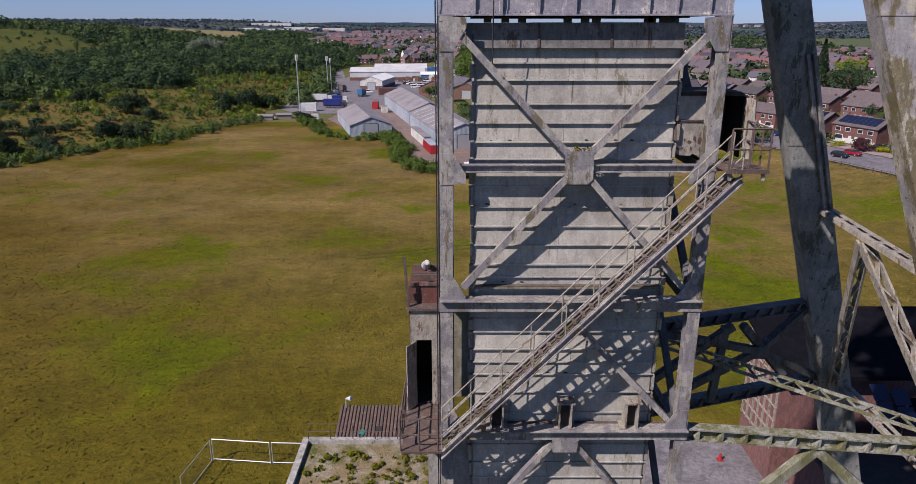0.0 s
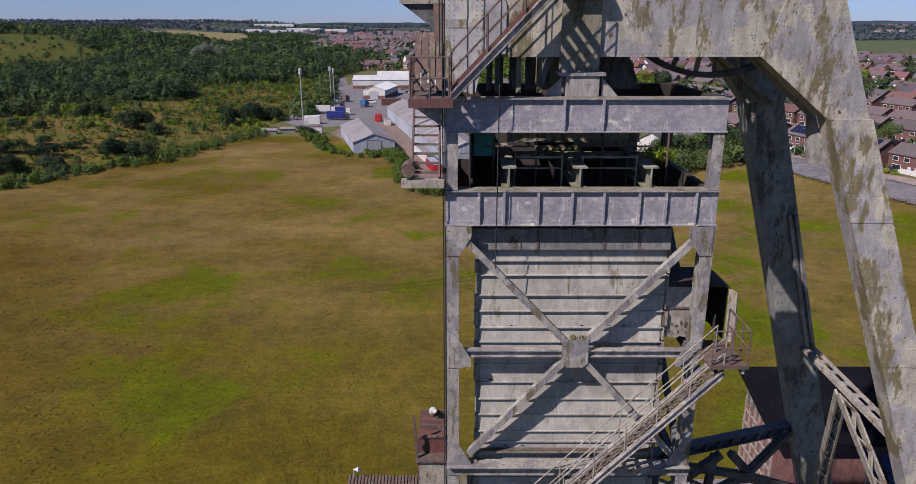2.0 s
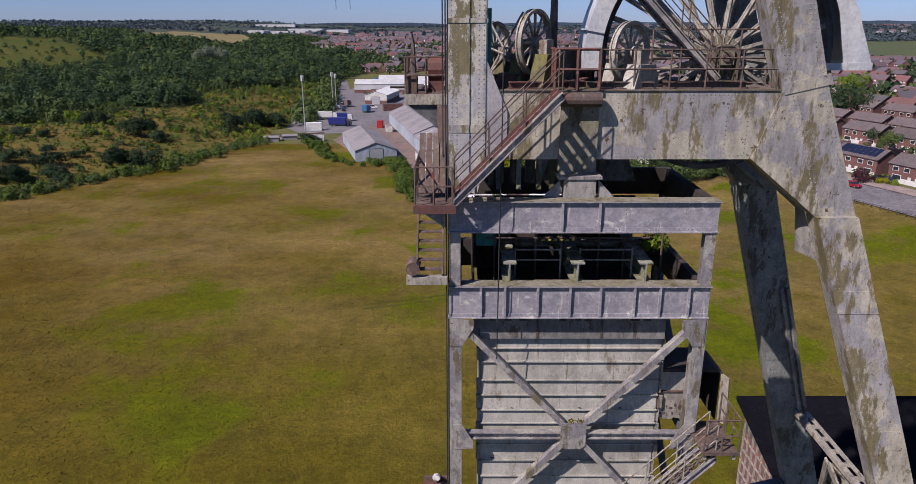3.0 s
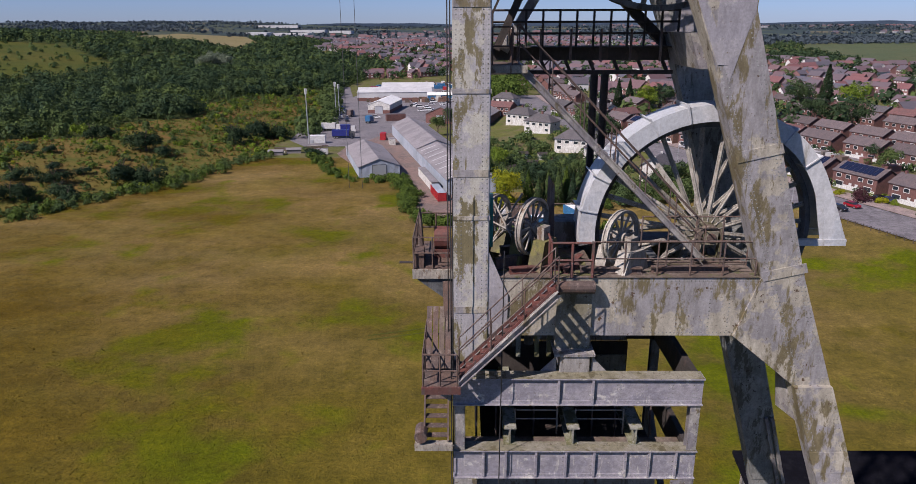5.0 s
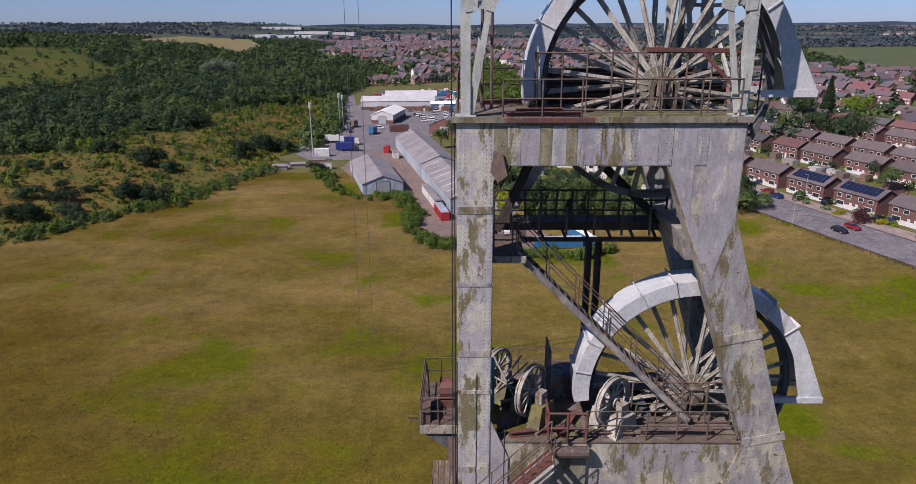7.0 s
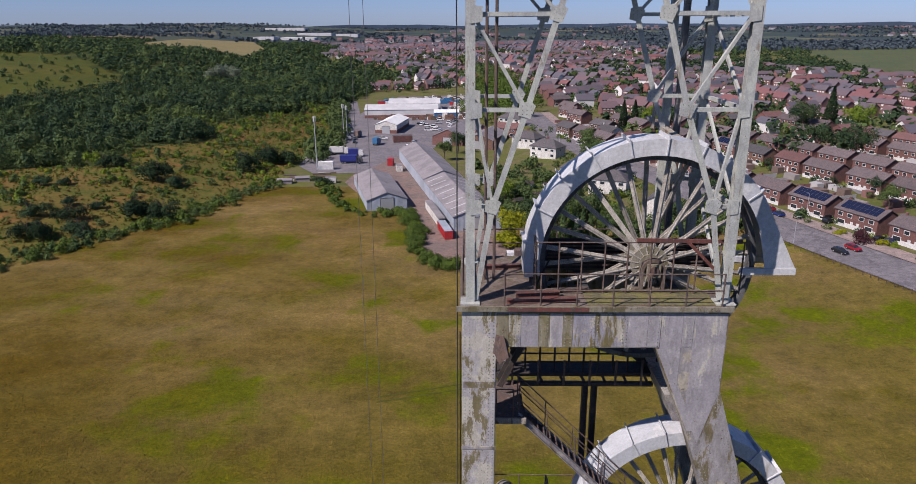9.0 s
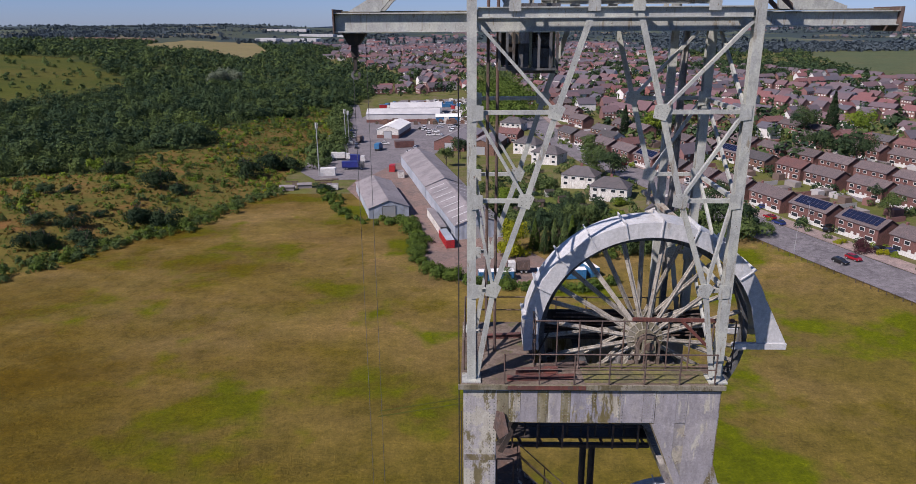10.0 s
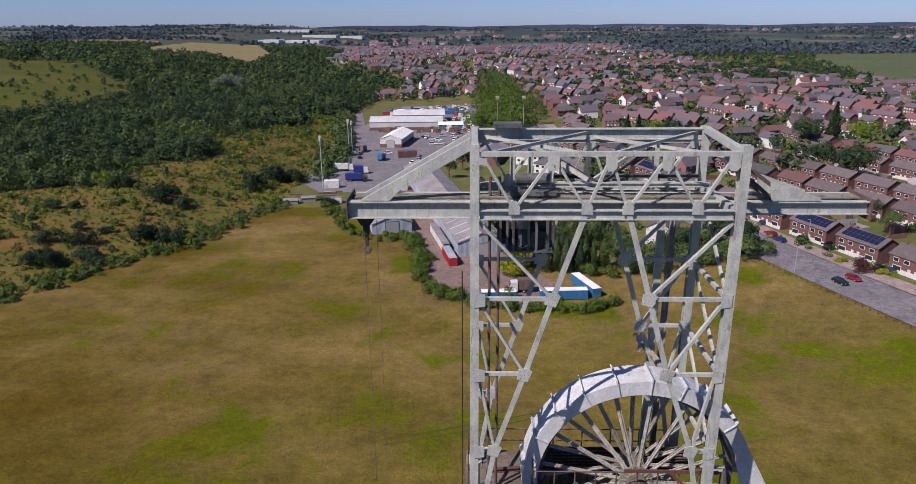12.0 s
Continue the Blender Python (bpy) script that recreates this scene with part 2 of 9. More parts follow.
        if not full:
            fs += [(3, 2, 1, 0), ((k - 1) * 4, (k - 1) * 4 + 1, (k - 1) * 4 + 2, (k - 1) * 4 + 3)]
        return self.add(vs, fs)

    def mesh(self, name, smooth=False):
        me = bpy.data.meshes.new(name)
        me.from_pydata(self.v, [], self.f)
        bm = bmesh.new()
        bm.from_mesh(me)
        bmesh.ops.recalc_face_normals(bm, faces=bm.faces)
        bm.to_mesh(me)
        bm.free()
        if smooth:
            me.polygons.foreach_set("use_smooth", [True] * len(me.polygons))
        return me


def thing(name, base, label, category, group="", kind=""):
    """An Empty at the base of a thing, to hold its parts."""
    ob = new(name)
    ob.location = base
    ob.empty_display_size = 0.3
    return tagged(ob, label, category, group, kind)


def hang(ob, parent):
    """Parent ob, whose mesh is in world coordinates or which has its own pose, without moving it."""
    ob.parent = parent
    chain, top = Matrix.Identity(4), parent
    while top:
        chain = top.matrix_basis.copy() @ chain if top.parent is None else top.matrix_parent_inverse @ top.matrix_basis @ chain
        top = top.parent
    ob.matrix_parent_inverse = chain.inverted()
    return ob


def part(name, geo, material, parent, label="", smooth=False, kind=""):
    me = geo if isinstance(geo, bpy.types.Mesh) else geo.mesh(name, smooth)
    if not me.materials:
        me.materials.append(material)
    ob = new(name, me)
    hang(ob, parent)
    return tagged(ob, label, "", "", kind)


def solo(name, geo, material, label, category, group="", kind="", smooth=False):
    me = geo if isinstance(geo, bpy.types.Mesh) else geo.mesh(name, smooth)
    if not me.materials:
        me.materials.append(material)
    return tagged(new(name, me), label, category, group, kind)


def ss(a, b, x):
    t = min(1.0, max(0.0, (x - a) / (b - a)))
    return t * t * (3 - 2 * t)


# ---- winding tower, lower steel frame ----
FX0, FX1, FY, RY = -0.53, 7.18, 18.95, 23.6
tower = thing("winding_tower", (3.3, 21.2, 0), "tall weathered grey riveted steel shaft tower with plated casing", "tower")
RV = Geo()


def post(x0, x1, y0, y1, z0, z1, m=None):
    g = Geo()
    xm, ym = 0.5 * (x0 + x1), 0.5 * (y0 + y1)
    g.ibar((xm, ym, z0), (xm, ym, z1), x1 - x0, y1 - y0, 0.05, (0, 1, 0))
    part("post", g, m or M_STEEL, tower)


def plate_girder(name, x0, x1, y, z0, z1, depth, stiff, m, parent):
    """A riveted plate girder along x with flanges, stiffeners and rivet rows."""
    g = Geo()
    g.block(x0, x1, y + 0.10, y + 0.16, z0 + 0.03, z1 - 0.03)
    g.block(x0 - 0.02, x1 + 0.02, y, y + depth, z1 - 0.03, z1)
    g.block(x0 - 0.02, x1 + 0.02, y, y + 0.3, z0, z0 + 0.03)
    g.block(x0, x1, y + 0.08, y + 0.098, z0 + 0.032, z0 + 0.14).block(x0, x1, y + 0.08, y + 0.098, z1 - 0.14, z1 - 0.032)
    for x in stiff:
        g.block(x - 0.035, x + 0.035, y + 0.012, y + 0.098, z0 + 0.032, z1 - 0.032)
    part(name, g, m, parent)
    for z in (z0 + 0.09, z1 - 0.09):
        RV.rivets((x0 + 0.05, y + 0.08, z), (x1 - 0.05, y + 0.08, z), (0, -1, 0), 0.13, 0.032)
    part("flange_grime", Geo().block(x0, x1, y + 0.02, y + depth - 0.01, z1 + 0.002, z1 + 0.008), M_OLIVE, parent)
    for x in stiff:
        for dx in (-0.08, 0.08):
            RV.rivets((x + dx, y + 0.10, z0 + 0.15), (x + dx, y + 0.10, z1 - 0.15), (0, -1, 0), 0.14, 0.03)


# rear posts take a darker grey than the front ones
for xa, xb in ((FX0, FX0 + 0.38), (FX1 - 0.36, FX1)):
    post(xa, xb, FY, FY + 0.38, 0.0, 35.2)
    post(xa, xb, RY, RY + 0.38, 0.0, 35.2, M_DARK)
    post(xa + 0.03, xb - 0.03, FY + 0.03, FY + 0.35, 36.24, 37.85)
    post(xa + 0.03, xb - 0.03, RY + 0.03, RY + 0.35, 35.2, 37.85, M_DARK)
    for x in (xa + 0.06, xb - 0.06):
        RV.rivets((x, FY, 16), (x, FY, 35.1), (0, -1, 0), 0.15, 0.028)
        RV.rivets((x, FY + 0.03, 36.4), (x, FY + 0.03, 37.7), (0, -1, 0), 0.15, 0.028)

plate_girder("girder", FX0, FX1, FY - 0.02, 37.86, 38.78, 0.55, [2.72, 3.78], M_GIRDER, tower)
for x in (-0.2, 0.55, 1.3, 2.05, 4.6, 5.4, 6.2, 6.95):
    for dx in (-0.06, 0.06):
        RV.rivets((x + dx, FY + 0.08, 37.98), (x + dx, FY + 0.08, 38.66), (0, -1, 0), 0.12, 0.03)
plate_girder("girder", FX0, FX1, FY - 0.02, 35.2, 36.22, 0.55, [0.42, 1.13, 2.1, 3.05, 3.95, 4.95, 5.7, 6.55], M_GIRDER, tower)
# rear and right girders coloured near-black as the shade inside the tower
for z0, z1 in ((35.2, 36.2), (37.86, 38.78)):
    part("girder", Geo().block(FX0, FX1, RY + 0.1, RY + 0.3, z0, z1), M_BROWN_SHADE, tower)
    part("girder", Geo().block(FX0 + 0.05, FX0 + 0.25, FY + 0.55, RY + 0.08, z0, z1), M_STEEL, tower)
    part("girder", Geo().block(FX1 - 0.25, FX1 - 0.05, FY + 0.55, RY + 0.08, z0, z1), M_BROWN_SHADE, tower)

# ties, diagonals and gusset plates of the front
g = Geo().ibar((FX0 + 0.4, FY + 0.16, 31.14), (FX1 - 0.38, FY + 0.16, 31.14), 0.24, 0.22, 0.03)
part("tie_beam", g, M_STEEL, tower)
for z in (27.05, 22.68):
    g = Geo().bar((FX0 - 0.02, FY + 0.1, z), (FX1 + 0.02, FY + 0.1, z), 0.26, 0.36).bar((FX0, FY + 0.05, z + 0.19), (FX1, FY + 0.05, z + 0.19), 0.5, 0.03)
    part("tie_beam", g, M_STEEL, tower)
    RV.rivets((FX0 + 0.05, FY - 0.03, z + 0.1), (FX1 - 0.05, FY - 0.03, z + 0.1), (0, -1, 0), 0.2, 0.032)
GX, GZ = 3.36, 31.2
for a, b in (((0.05, 34.75), (GX - 0.3, GZ + 0.35)), ((6.62, 34.72), (GX + 0.3, GZ + 0.35)), ((0.15, 27.6), (GX - 0.3, GZ - 0.3)), ((6.6, 27.6), (GX + 0.3, GZ - 0.3))):
    g = Geo().bar((a[0], FY + 0.15, a[1]), (b[0], FY + 0.15, b[1]), 0.15, 0.22, (0, 1, 0))
    g.bar((a[0], FY + 0.02, a[1]), (b[0], FY + 0.02, b[1]), 0.19, 0.02, (0, 1, 0))
    part("brace", g, M_STEEL, tower)
for a, b in (((3.36, 26.6), (6.62, 23.1)), ((3.0, 22.3), (0.1, 18.6)), ((3.7, 22.3), (6.7, 18.6))):
    part("brace", Geo().bar((a[0], FY + 0.15, a[1]), (b[0], FY + 0.15, b[1]), 0.18, 0.22, (0, 1, 0)), M_STEEL, tower)
part("gusset_plate", Geo().prism([(GX - 0.4, GZ + 0.45), (GX - 0.4, GZ - 0.35), (GX - 0.25, GZ - 0.48), (GX + 0.25, GZ - 0.48), (GX + 0.4, GZ - 0.35), (GX + 0.4, GZ + 0.45)], FY - 0.03, FY), M_STEEL, tower)
for i in range(6):
    RV.rivets((GX - 0.32, FY - 0.03, GZ + 0.38 - i * 0.15), (GX + 0.32, FY - 0.03, GZ + 0.38 - i * 0.15), (0, -1, 0), 0.16, 0.028)
part("gusset_plate", Geo().prism([(2.95, 22.5), (3.0, 22.05), (3.75, 22.05), (3.8, 22.5)], FY - 0.04, FY - 0.01), M_STEEL, tower)
for x, s in ((FX0, 1), (FX1, -1)):
    for z, k in ((34.75, -1), (31.14, 1), (27.5, 1), (23.1, 1)):
        pl = [(x + s * 0.05, z + 0.45 * k), (x + s * 0.05, z - 0.45 * k), (x + s * 0.75, z - 0.4 * k), (x + s * 0.75, z - 0.15 * k), (x + s * 0.4, z + 0.45 * k)]
        part("gusset_plate", Geo().prism(pl, FY - 0.025, FY - 0.002), M_STEEL, tower)
        for i in range(4):
            RV.rivets((x + s * 0.12, FY - 0.025, z - (0.32 - i * 0.16) * k), (x + s * 0.6, FY - 0.025, z - (0.32 - i * 0.06) * k), (0, -1, 0), 0.16, 0.028)
# side and rear bracing, in a darker grey than the front
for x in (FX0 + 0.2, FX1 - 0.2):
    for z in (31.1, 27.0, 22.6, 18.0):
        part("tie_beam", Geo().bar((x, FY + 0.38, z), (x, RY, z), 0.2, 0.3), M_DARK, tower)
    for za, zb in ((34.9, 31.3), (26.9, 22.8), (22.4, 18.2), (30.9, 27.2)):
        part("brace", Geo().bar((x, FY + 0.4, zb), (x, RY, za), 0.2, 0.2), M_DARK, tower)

# plated casing: courses of overlapping plates
casing = thing("shaft_casing", (3.3, 22, 0), "pale grey steel plate casing in overlapping horizontal courses", "casing")
CX0, CX1, CY, CYR = 0.5, 6.04, 19.46, 23.4
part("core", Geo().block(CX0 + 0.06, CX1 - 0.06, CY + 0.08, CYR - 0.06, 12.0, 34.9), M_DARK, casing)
rng = random.Random(4)
LEDGES = [34.36, 33.98, 33.52, 32.87, 32.35, 31.81, 31.33, 30.55, 29.93, 29.34, 28.77, 28.16, 27.77, 27.46, 26.93, 26.41, 25.98, 25.38, 24.95, 24.52, 23.9, 23.16, 22.6, 21.98, 21.31, 20.75]
while LEDGES[-1] > 13.5:
    LEDGES.append(LEDGES[-1] - 0.62)
steps = list(zip(LEDGES[1:], LEDGES))
for z0, z1 in steps:
    cut = CX0 + (CX1 - CX0) * (0.40 + 0.15 * rng.random())
    for xa, xb in ((CX0, cut - 0.004), (cut + 0.004, CX1)):
        tilt = rng.uniform(0.0, 0.03)
        g = Geo().add([(xa, CY + 0.02, z0), (xb, CY + 0.02, z0), (xb, CY + 0.05 + tilt, z1), (xa, CY + 0.05 + tilt, z1), (xa, CY + 0.07, z0), (xb, CY + 0.07, z0), (xb, CY + 0.078 + tilt, z1), (xa, CY + 0.078 + tilt, z1)],
                      [(0, 1, 2, 3), (7, 6, 5, 4), (0, 4, 5, 1), (1, 5, 6, 2), (2, 6, 7, 3), (3, 7, 4, 0)])
        part("plate", g, M_PANEL, casing)
    part("ledge_angle", Geo().block(CX0 - 0.03, CX1 + 0.03, CY - 0.025, CY + 0.018, z0 - 0.02, z0 + 0.02), M_PANEL, casing)
    RV.rivets((CX0 + 0.1, CY + 0.03, z0 + 0.1), (CX1 - 0.1, CY + 0.03, z0 + 0.1), (0, -1, 0), 0.24, 0.022)
    for sx, xo in ((-1, CX0), (1, CX1)):
        part("side_plate", Geo().block(min(xo, xo + sx * 0.05), max(xo, xo + sx * 0.05), CY + 0.09, CYR, z0 + 0.02, z1 - 0.01), M_PANEL, casing)
        k = 0.03 + 0.1 * rng.random()
        part("timber_batten", Geo().block(min(xo + sx * 0.055, xo + sx * (0.07 + k)), max(xo + sx * 0.055, xo + sx * (0.07 + k)), CY + 0.02, CY + 0.25, z0 + 0.05, z1 - 0.04), M_CREAM, casing)
# deeper shelf under the upper bay, heaped with droppings and dust
part("shelf", Geo().block(CX0 - 0.02, CX1 + 0.02, CY - 0.16, CY + 0.018, 27.44, 27.50), M_OLIVE, casing)
part("shelf_dust", Geo().block(CX0, CX1, CY - 0.14, CY + 0.016, 27.504, 27.53), M_DECK, casing)
for i in range(3):
    w = (6.07 - 0.21) / 3
    part("plate", Geo().block(0.21 + i * w + 0.01, 0.21 + (i + 1) * w - 0.01, 19.32, 19.37, 34.37, 35.02), M_GRIMY, casing)
    for k in range(3):
        x = 0.21 + i * w + rng.uniform(0.3, w - 0.3)
        part("bracket", Geo().block(x - 0.1, x + 0.1, 19.2, 19.4, 35.024, 35.17), M_BROWN_SHADE, casing)
for x in (0.21 + w, 0.21 + 2 * w):
    part("cover_strip", Geo().block(x - 0.035, x + 0.035, 19.295, 19.318, 34.39, 35.0), M_RUST, casing)
part("hood_soffit", Geo().block(0.21, 6.07, 19.375, CY + 0.03, 34.372, 34.40), M_BROWN_SHADE, casing)
part("hood_back", Geo().block(0.21, 6.07, CY + 0.04, CY + 0.10, 34.41, 35.02), M_BROWN_SHADE, casing)
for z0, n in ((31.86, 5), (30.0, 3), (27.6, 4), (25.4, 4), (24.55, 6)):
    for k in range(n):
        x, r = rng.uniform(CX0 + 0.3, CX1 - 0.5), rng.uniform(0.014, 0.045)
        part("rust_hole", Geo().prism([(x - 2 * r, z0), (x - r, z0 + r * 1.1), (x + r, z0 + r * 0.9), (x + 2.2 * r, z0 + 0.2 * r), (x + r, z0 - 0.4 * r)], CY + 0.012, CY + 0.02), M_BROWN_SHADE, casing)

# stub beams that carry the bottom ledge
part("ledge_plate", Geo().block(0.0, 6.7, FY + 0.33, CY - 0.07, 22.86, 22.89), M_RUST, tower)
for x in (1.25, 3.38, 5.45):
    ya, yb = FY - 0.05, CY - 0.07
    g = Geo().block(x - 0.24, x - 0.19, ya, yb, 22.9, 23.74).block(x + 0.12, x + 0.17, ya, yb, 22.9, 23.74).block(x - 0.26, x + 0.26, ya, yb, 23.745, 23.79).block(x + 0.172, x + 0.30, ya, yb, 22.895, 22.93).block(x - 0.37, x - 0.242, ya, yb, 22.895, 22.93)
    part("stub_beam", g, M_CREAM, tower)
    # dark plate in each stub stands in for the shade of its hollow
    part("stub_shadow_plate", Geo().block(x - 0.18, x + 0.11, ya + 0.25, ya + 0.3, 22.9, 23.74), M_BROWN_SHADE, tower)

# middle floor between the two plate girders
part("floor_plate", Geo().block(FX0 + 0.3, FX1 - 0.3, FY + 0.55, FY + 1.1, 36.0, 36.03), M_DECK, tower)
# dark floor panel added to hold the inside in shade
part("dark_well", Geo().block(0.4, 6.3, CY + 0.3, RY, 35.15, 35.2), M_BROWN_SHADE, tower)
for x in (1.28, 3.3, 5.32):
    part("stub_beam", Geo().ibar((x, FY + 0.34, 36.52), (x, RY + 0.1, 36.52), 0.4, 0.62, 0.04), M_MOSS, tower)
for x in (1.9, 4.4):
    part("cross_pipe", Geo().tube((x - 1.2, 21.2, 36.9), (x + 1.2, 21.2, 36.9), 0.035), M_RUST, tower)
    part("cross_pipe", Geo().tube((x - 1.3, 20.6, 37.2), (x + 1.3, 20.6, 37.2), 0.03), M_RUST, tower)
for x in (0.9, 2.2, 3.0, 4.2, 5.0, 6.2):
    part("upright_pipe", Geo().tube((x, 20.9, 35.2), (x, 20.9, 37.8), 0.035), M_RUST, tower)
part("rear_screen", Geo().block(3.6, 5.6, 22.4, 22.46, 36.9, 37.85), M_OLIVE, tower)
part("machine_beam", Geo().ibar((1.3, 20.9, 37.45), (5.3, 20.9, 37.45), 0.25, 0.3, 0.03), M_OLIVE, tower)
part("machine_beam", Geo().ibar((1.6, 21.6, 36.75), (5.0, 21.6, 36.75), 0.22, 0.22, 0.03), M_MOSS, tower)
for k in range(6):
    part("hazard_stripe", Geo().prism([(2.35 + k * 0.19, 37.06), (2.45 + k * 0.19, 37.06), (2.52 + k * 0.19, 37.2), (2.42 + k * 0.19, 37.2)], 20.74, 20.76), M_HAZARD, tower, "yellow hazard stripe")
part("hazard_board", Geo().block(2.25, 3.6, 20.765, 20.8, 37.04, 37.22), M_BLACK, tower)
for x0, x1, z in ((1.5, 2.9, 36.62), (3.5, 5.1, 36.62), (1.5, 2.9, 36.95), (3.5, 5.1, 36.95)):
    part("inner_rail", Geo().tube((x0, 20.2, z), (x1, 20.2, z), 0.025), M_CREAM, tower)
for x in (1.5, 2.9, 3.5, 5.1):
    part("inner_rail_post", Geo().tube((x, 20.2, 36.05), (x, 20.2, 37.0), 0.028), M_CREAM, tower)
for x, y, r in ((0.75, 21.0, 0.09), (1.05, 21.3, 0.13), (1.45, 21.2, 0.1), (2.0, 21.4, 0.16)):
    part("dark_pipe", Geo().tube((x, y, 38.8), (x, y, 40.6), r, 10), M_DARK, tower)
part("inner_hopper", Geo().prism([(2.4, 38.8), (5.4, 38.8), (5.0, 39.75), (2.7, 39.75)], 21.6, 23.3), M_DARK, tower)
for x in (0.9, 1.5, 2.1, 2.5):
    part("guide_post", Geo().block(x, x + 0.14, 20.4, 20.6, 38.8, 40.9), M_MOSS if x > 1 else M_DARK, tower)
# dark panels added at rear and side to stand for the inside shade
part("rear_wall", Geo().block(0.3, 5.9, 23.45, 23.55, 35.2, 37.85), M_BROWN_SHADE, tower)
part("side_wall", Geo().block(0.2, 0.26, 20.6, 23.4, 35.2, 37.85), M_BROWN_SHADE, tower)
part("winding_box", Geo().block(0.3, 0.95, 20.9, 21.5, 36.85, 37.75), M_TEAL, tower, "teal canvas cover")

# ---- headframe portals ----
head = thing("headframe", (3.5, 22.2, 0), "huge riveted plate headframe with inclined legs and peeling paint", "headframe")
FP, RP, PD = 19.8, 23.9, 0.75


def rake(z):
    """How far the legs have splayed apart at height z."""
    return 0.11 * max(0.0, 39.8 - z)


def leg(y0, y1, sgn, m):
    x_top, wide = (10.29, 1.15) if sgn > 0 else (9.62, 1.30)
    xs = lambda z: x_top + (38.12 - z) * 0.318
    vs = []
    for z, xa, xb in ((38.12, xs(38.12), xs(38.12) + wide + 0.07), (0.0, xs(0), xs(0) + wide)):
        d = -rake(z) * sgn
        for x, y in ((xa, y0), (xb, y0), (xb, y1), (xa, y1)):
            vs.append((x, y + d, z))
    g = Geo().add(vs, [(0, 1, 2, 3), (7, 6, 5, 4), (0, 4, 5, 1), (1, 5, 6, 2), (2, 6, 7, 3), (3, 7, 4, 0)])
    part("raking_leg", g, m, head)
    for za, zb in ((35.9, 35.2), (31.4, 30.8), (26.0, 25.3), (20.0, 19.4)):
        q = [(xs(z) + dx, y0 - rake(z) * sgn - 0.02, z) for z, dx in ((za, -0.03), (za, 1.2), (zb, 1.2), (zb, -0.03))]
        q2 = [(x, y + 0.03, z) for x, y, z in q]
        g2 = Geo().add(q + q2, [(0, 1, 2, 3), (7, 6, 5, 4), (0, 4, 5, 1), (1, 5, 6, 2), (2, 6, 7, 3), (3, 7, 4, 0)])
        part("splice_plate", g2, m, head)
    for dx in (0.07, 0.2, 1.0, 1.12):
        RV.rivets((xs(37.5) + dx, y0 - rake(37.5) * sgn, 37.5), (xs(17) + dx, y0 - rake(17) * sgn, 17), (0, -1, 0.1), 0.16, 0.03)
    for dy in (0.1, PD - 0.1):
        RV.rivets((xs(37.5), y0 + dy - rake(37.5) * sgn, 37.5), (xs(17), y0 + dy - rake(17) * sgn, 17), (-1, 0, 0), 0.16, 0.03)


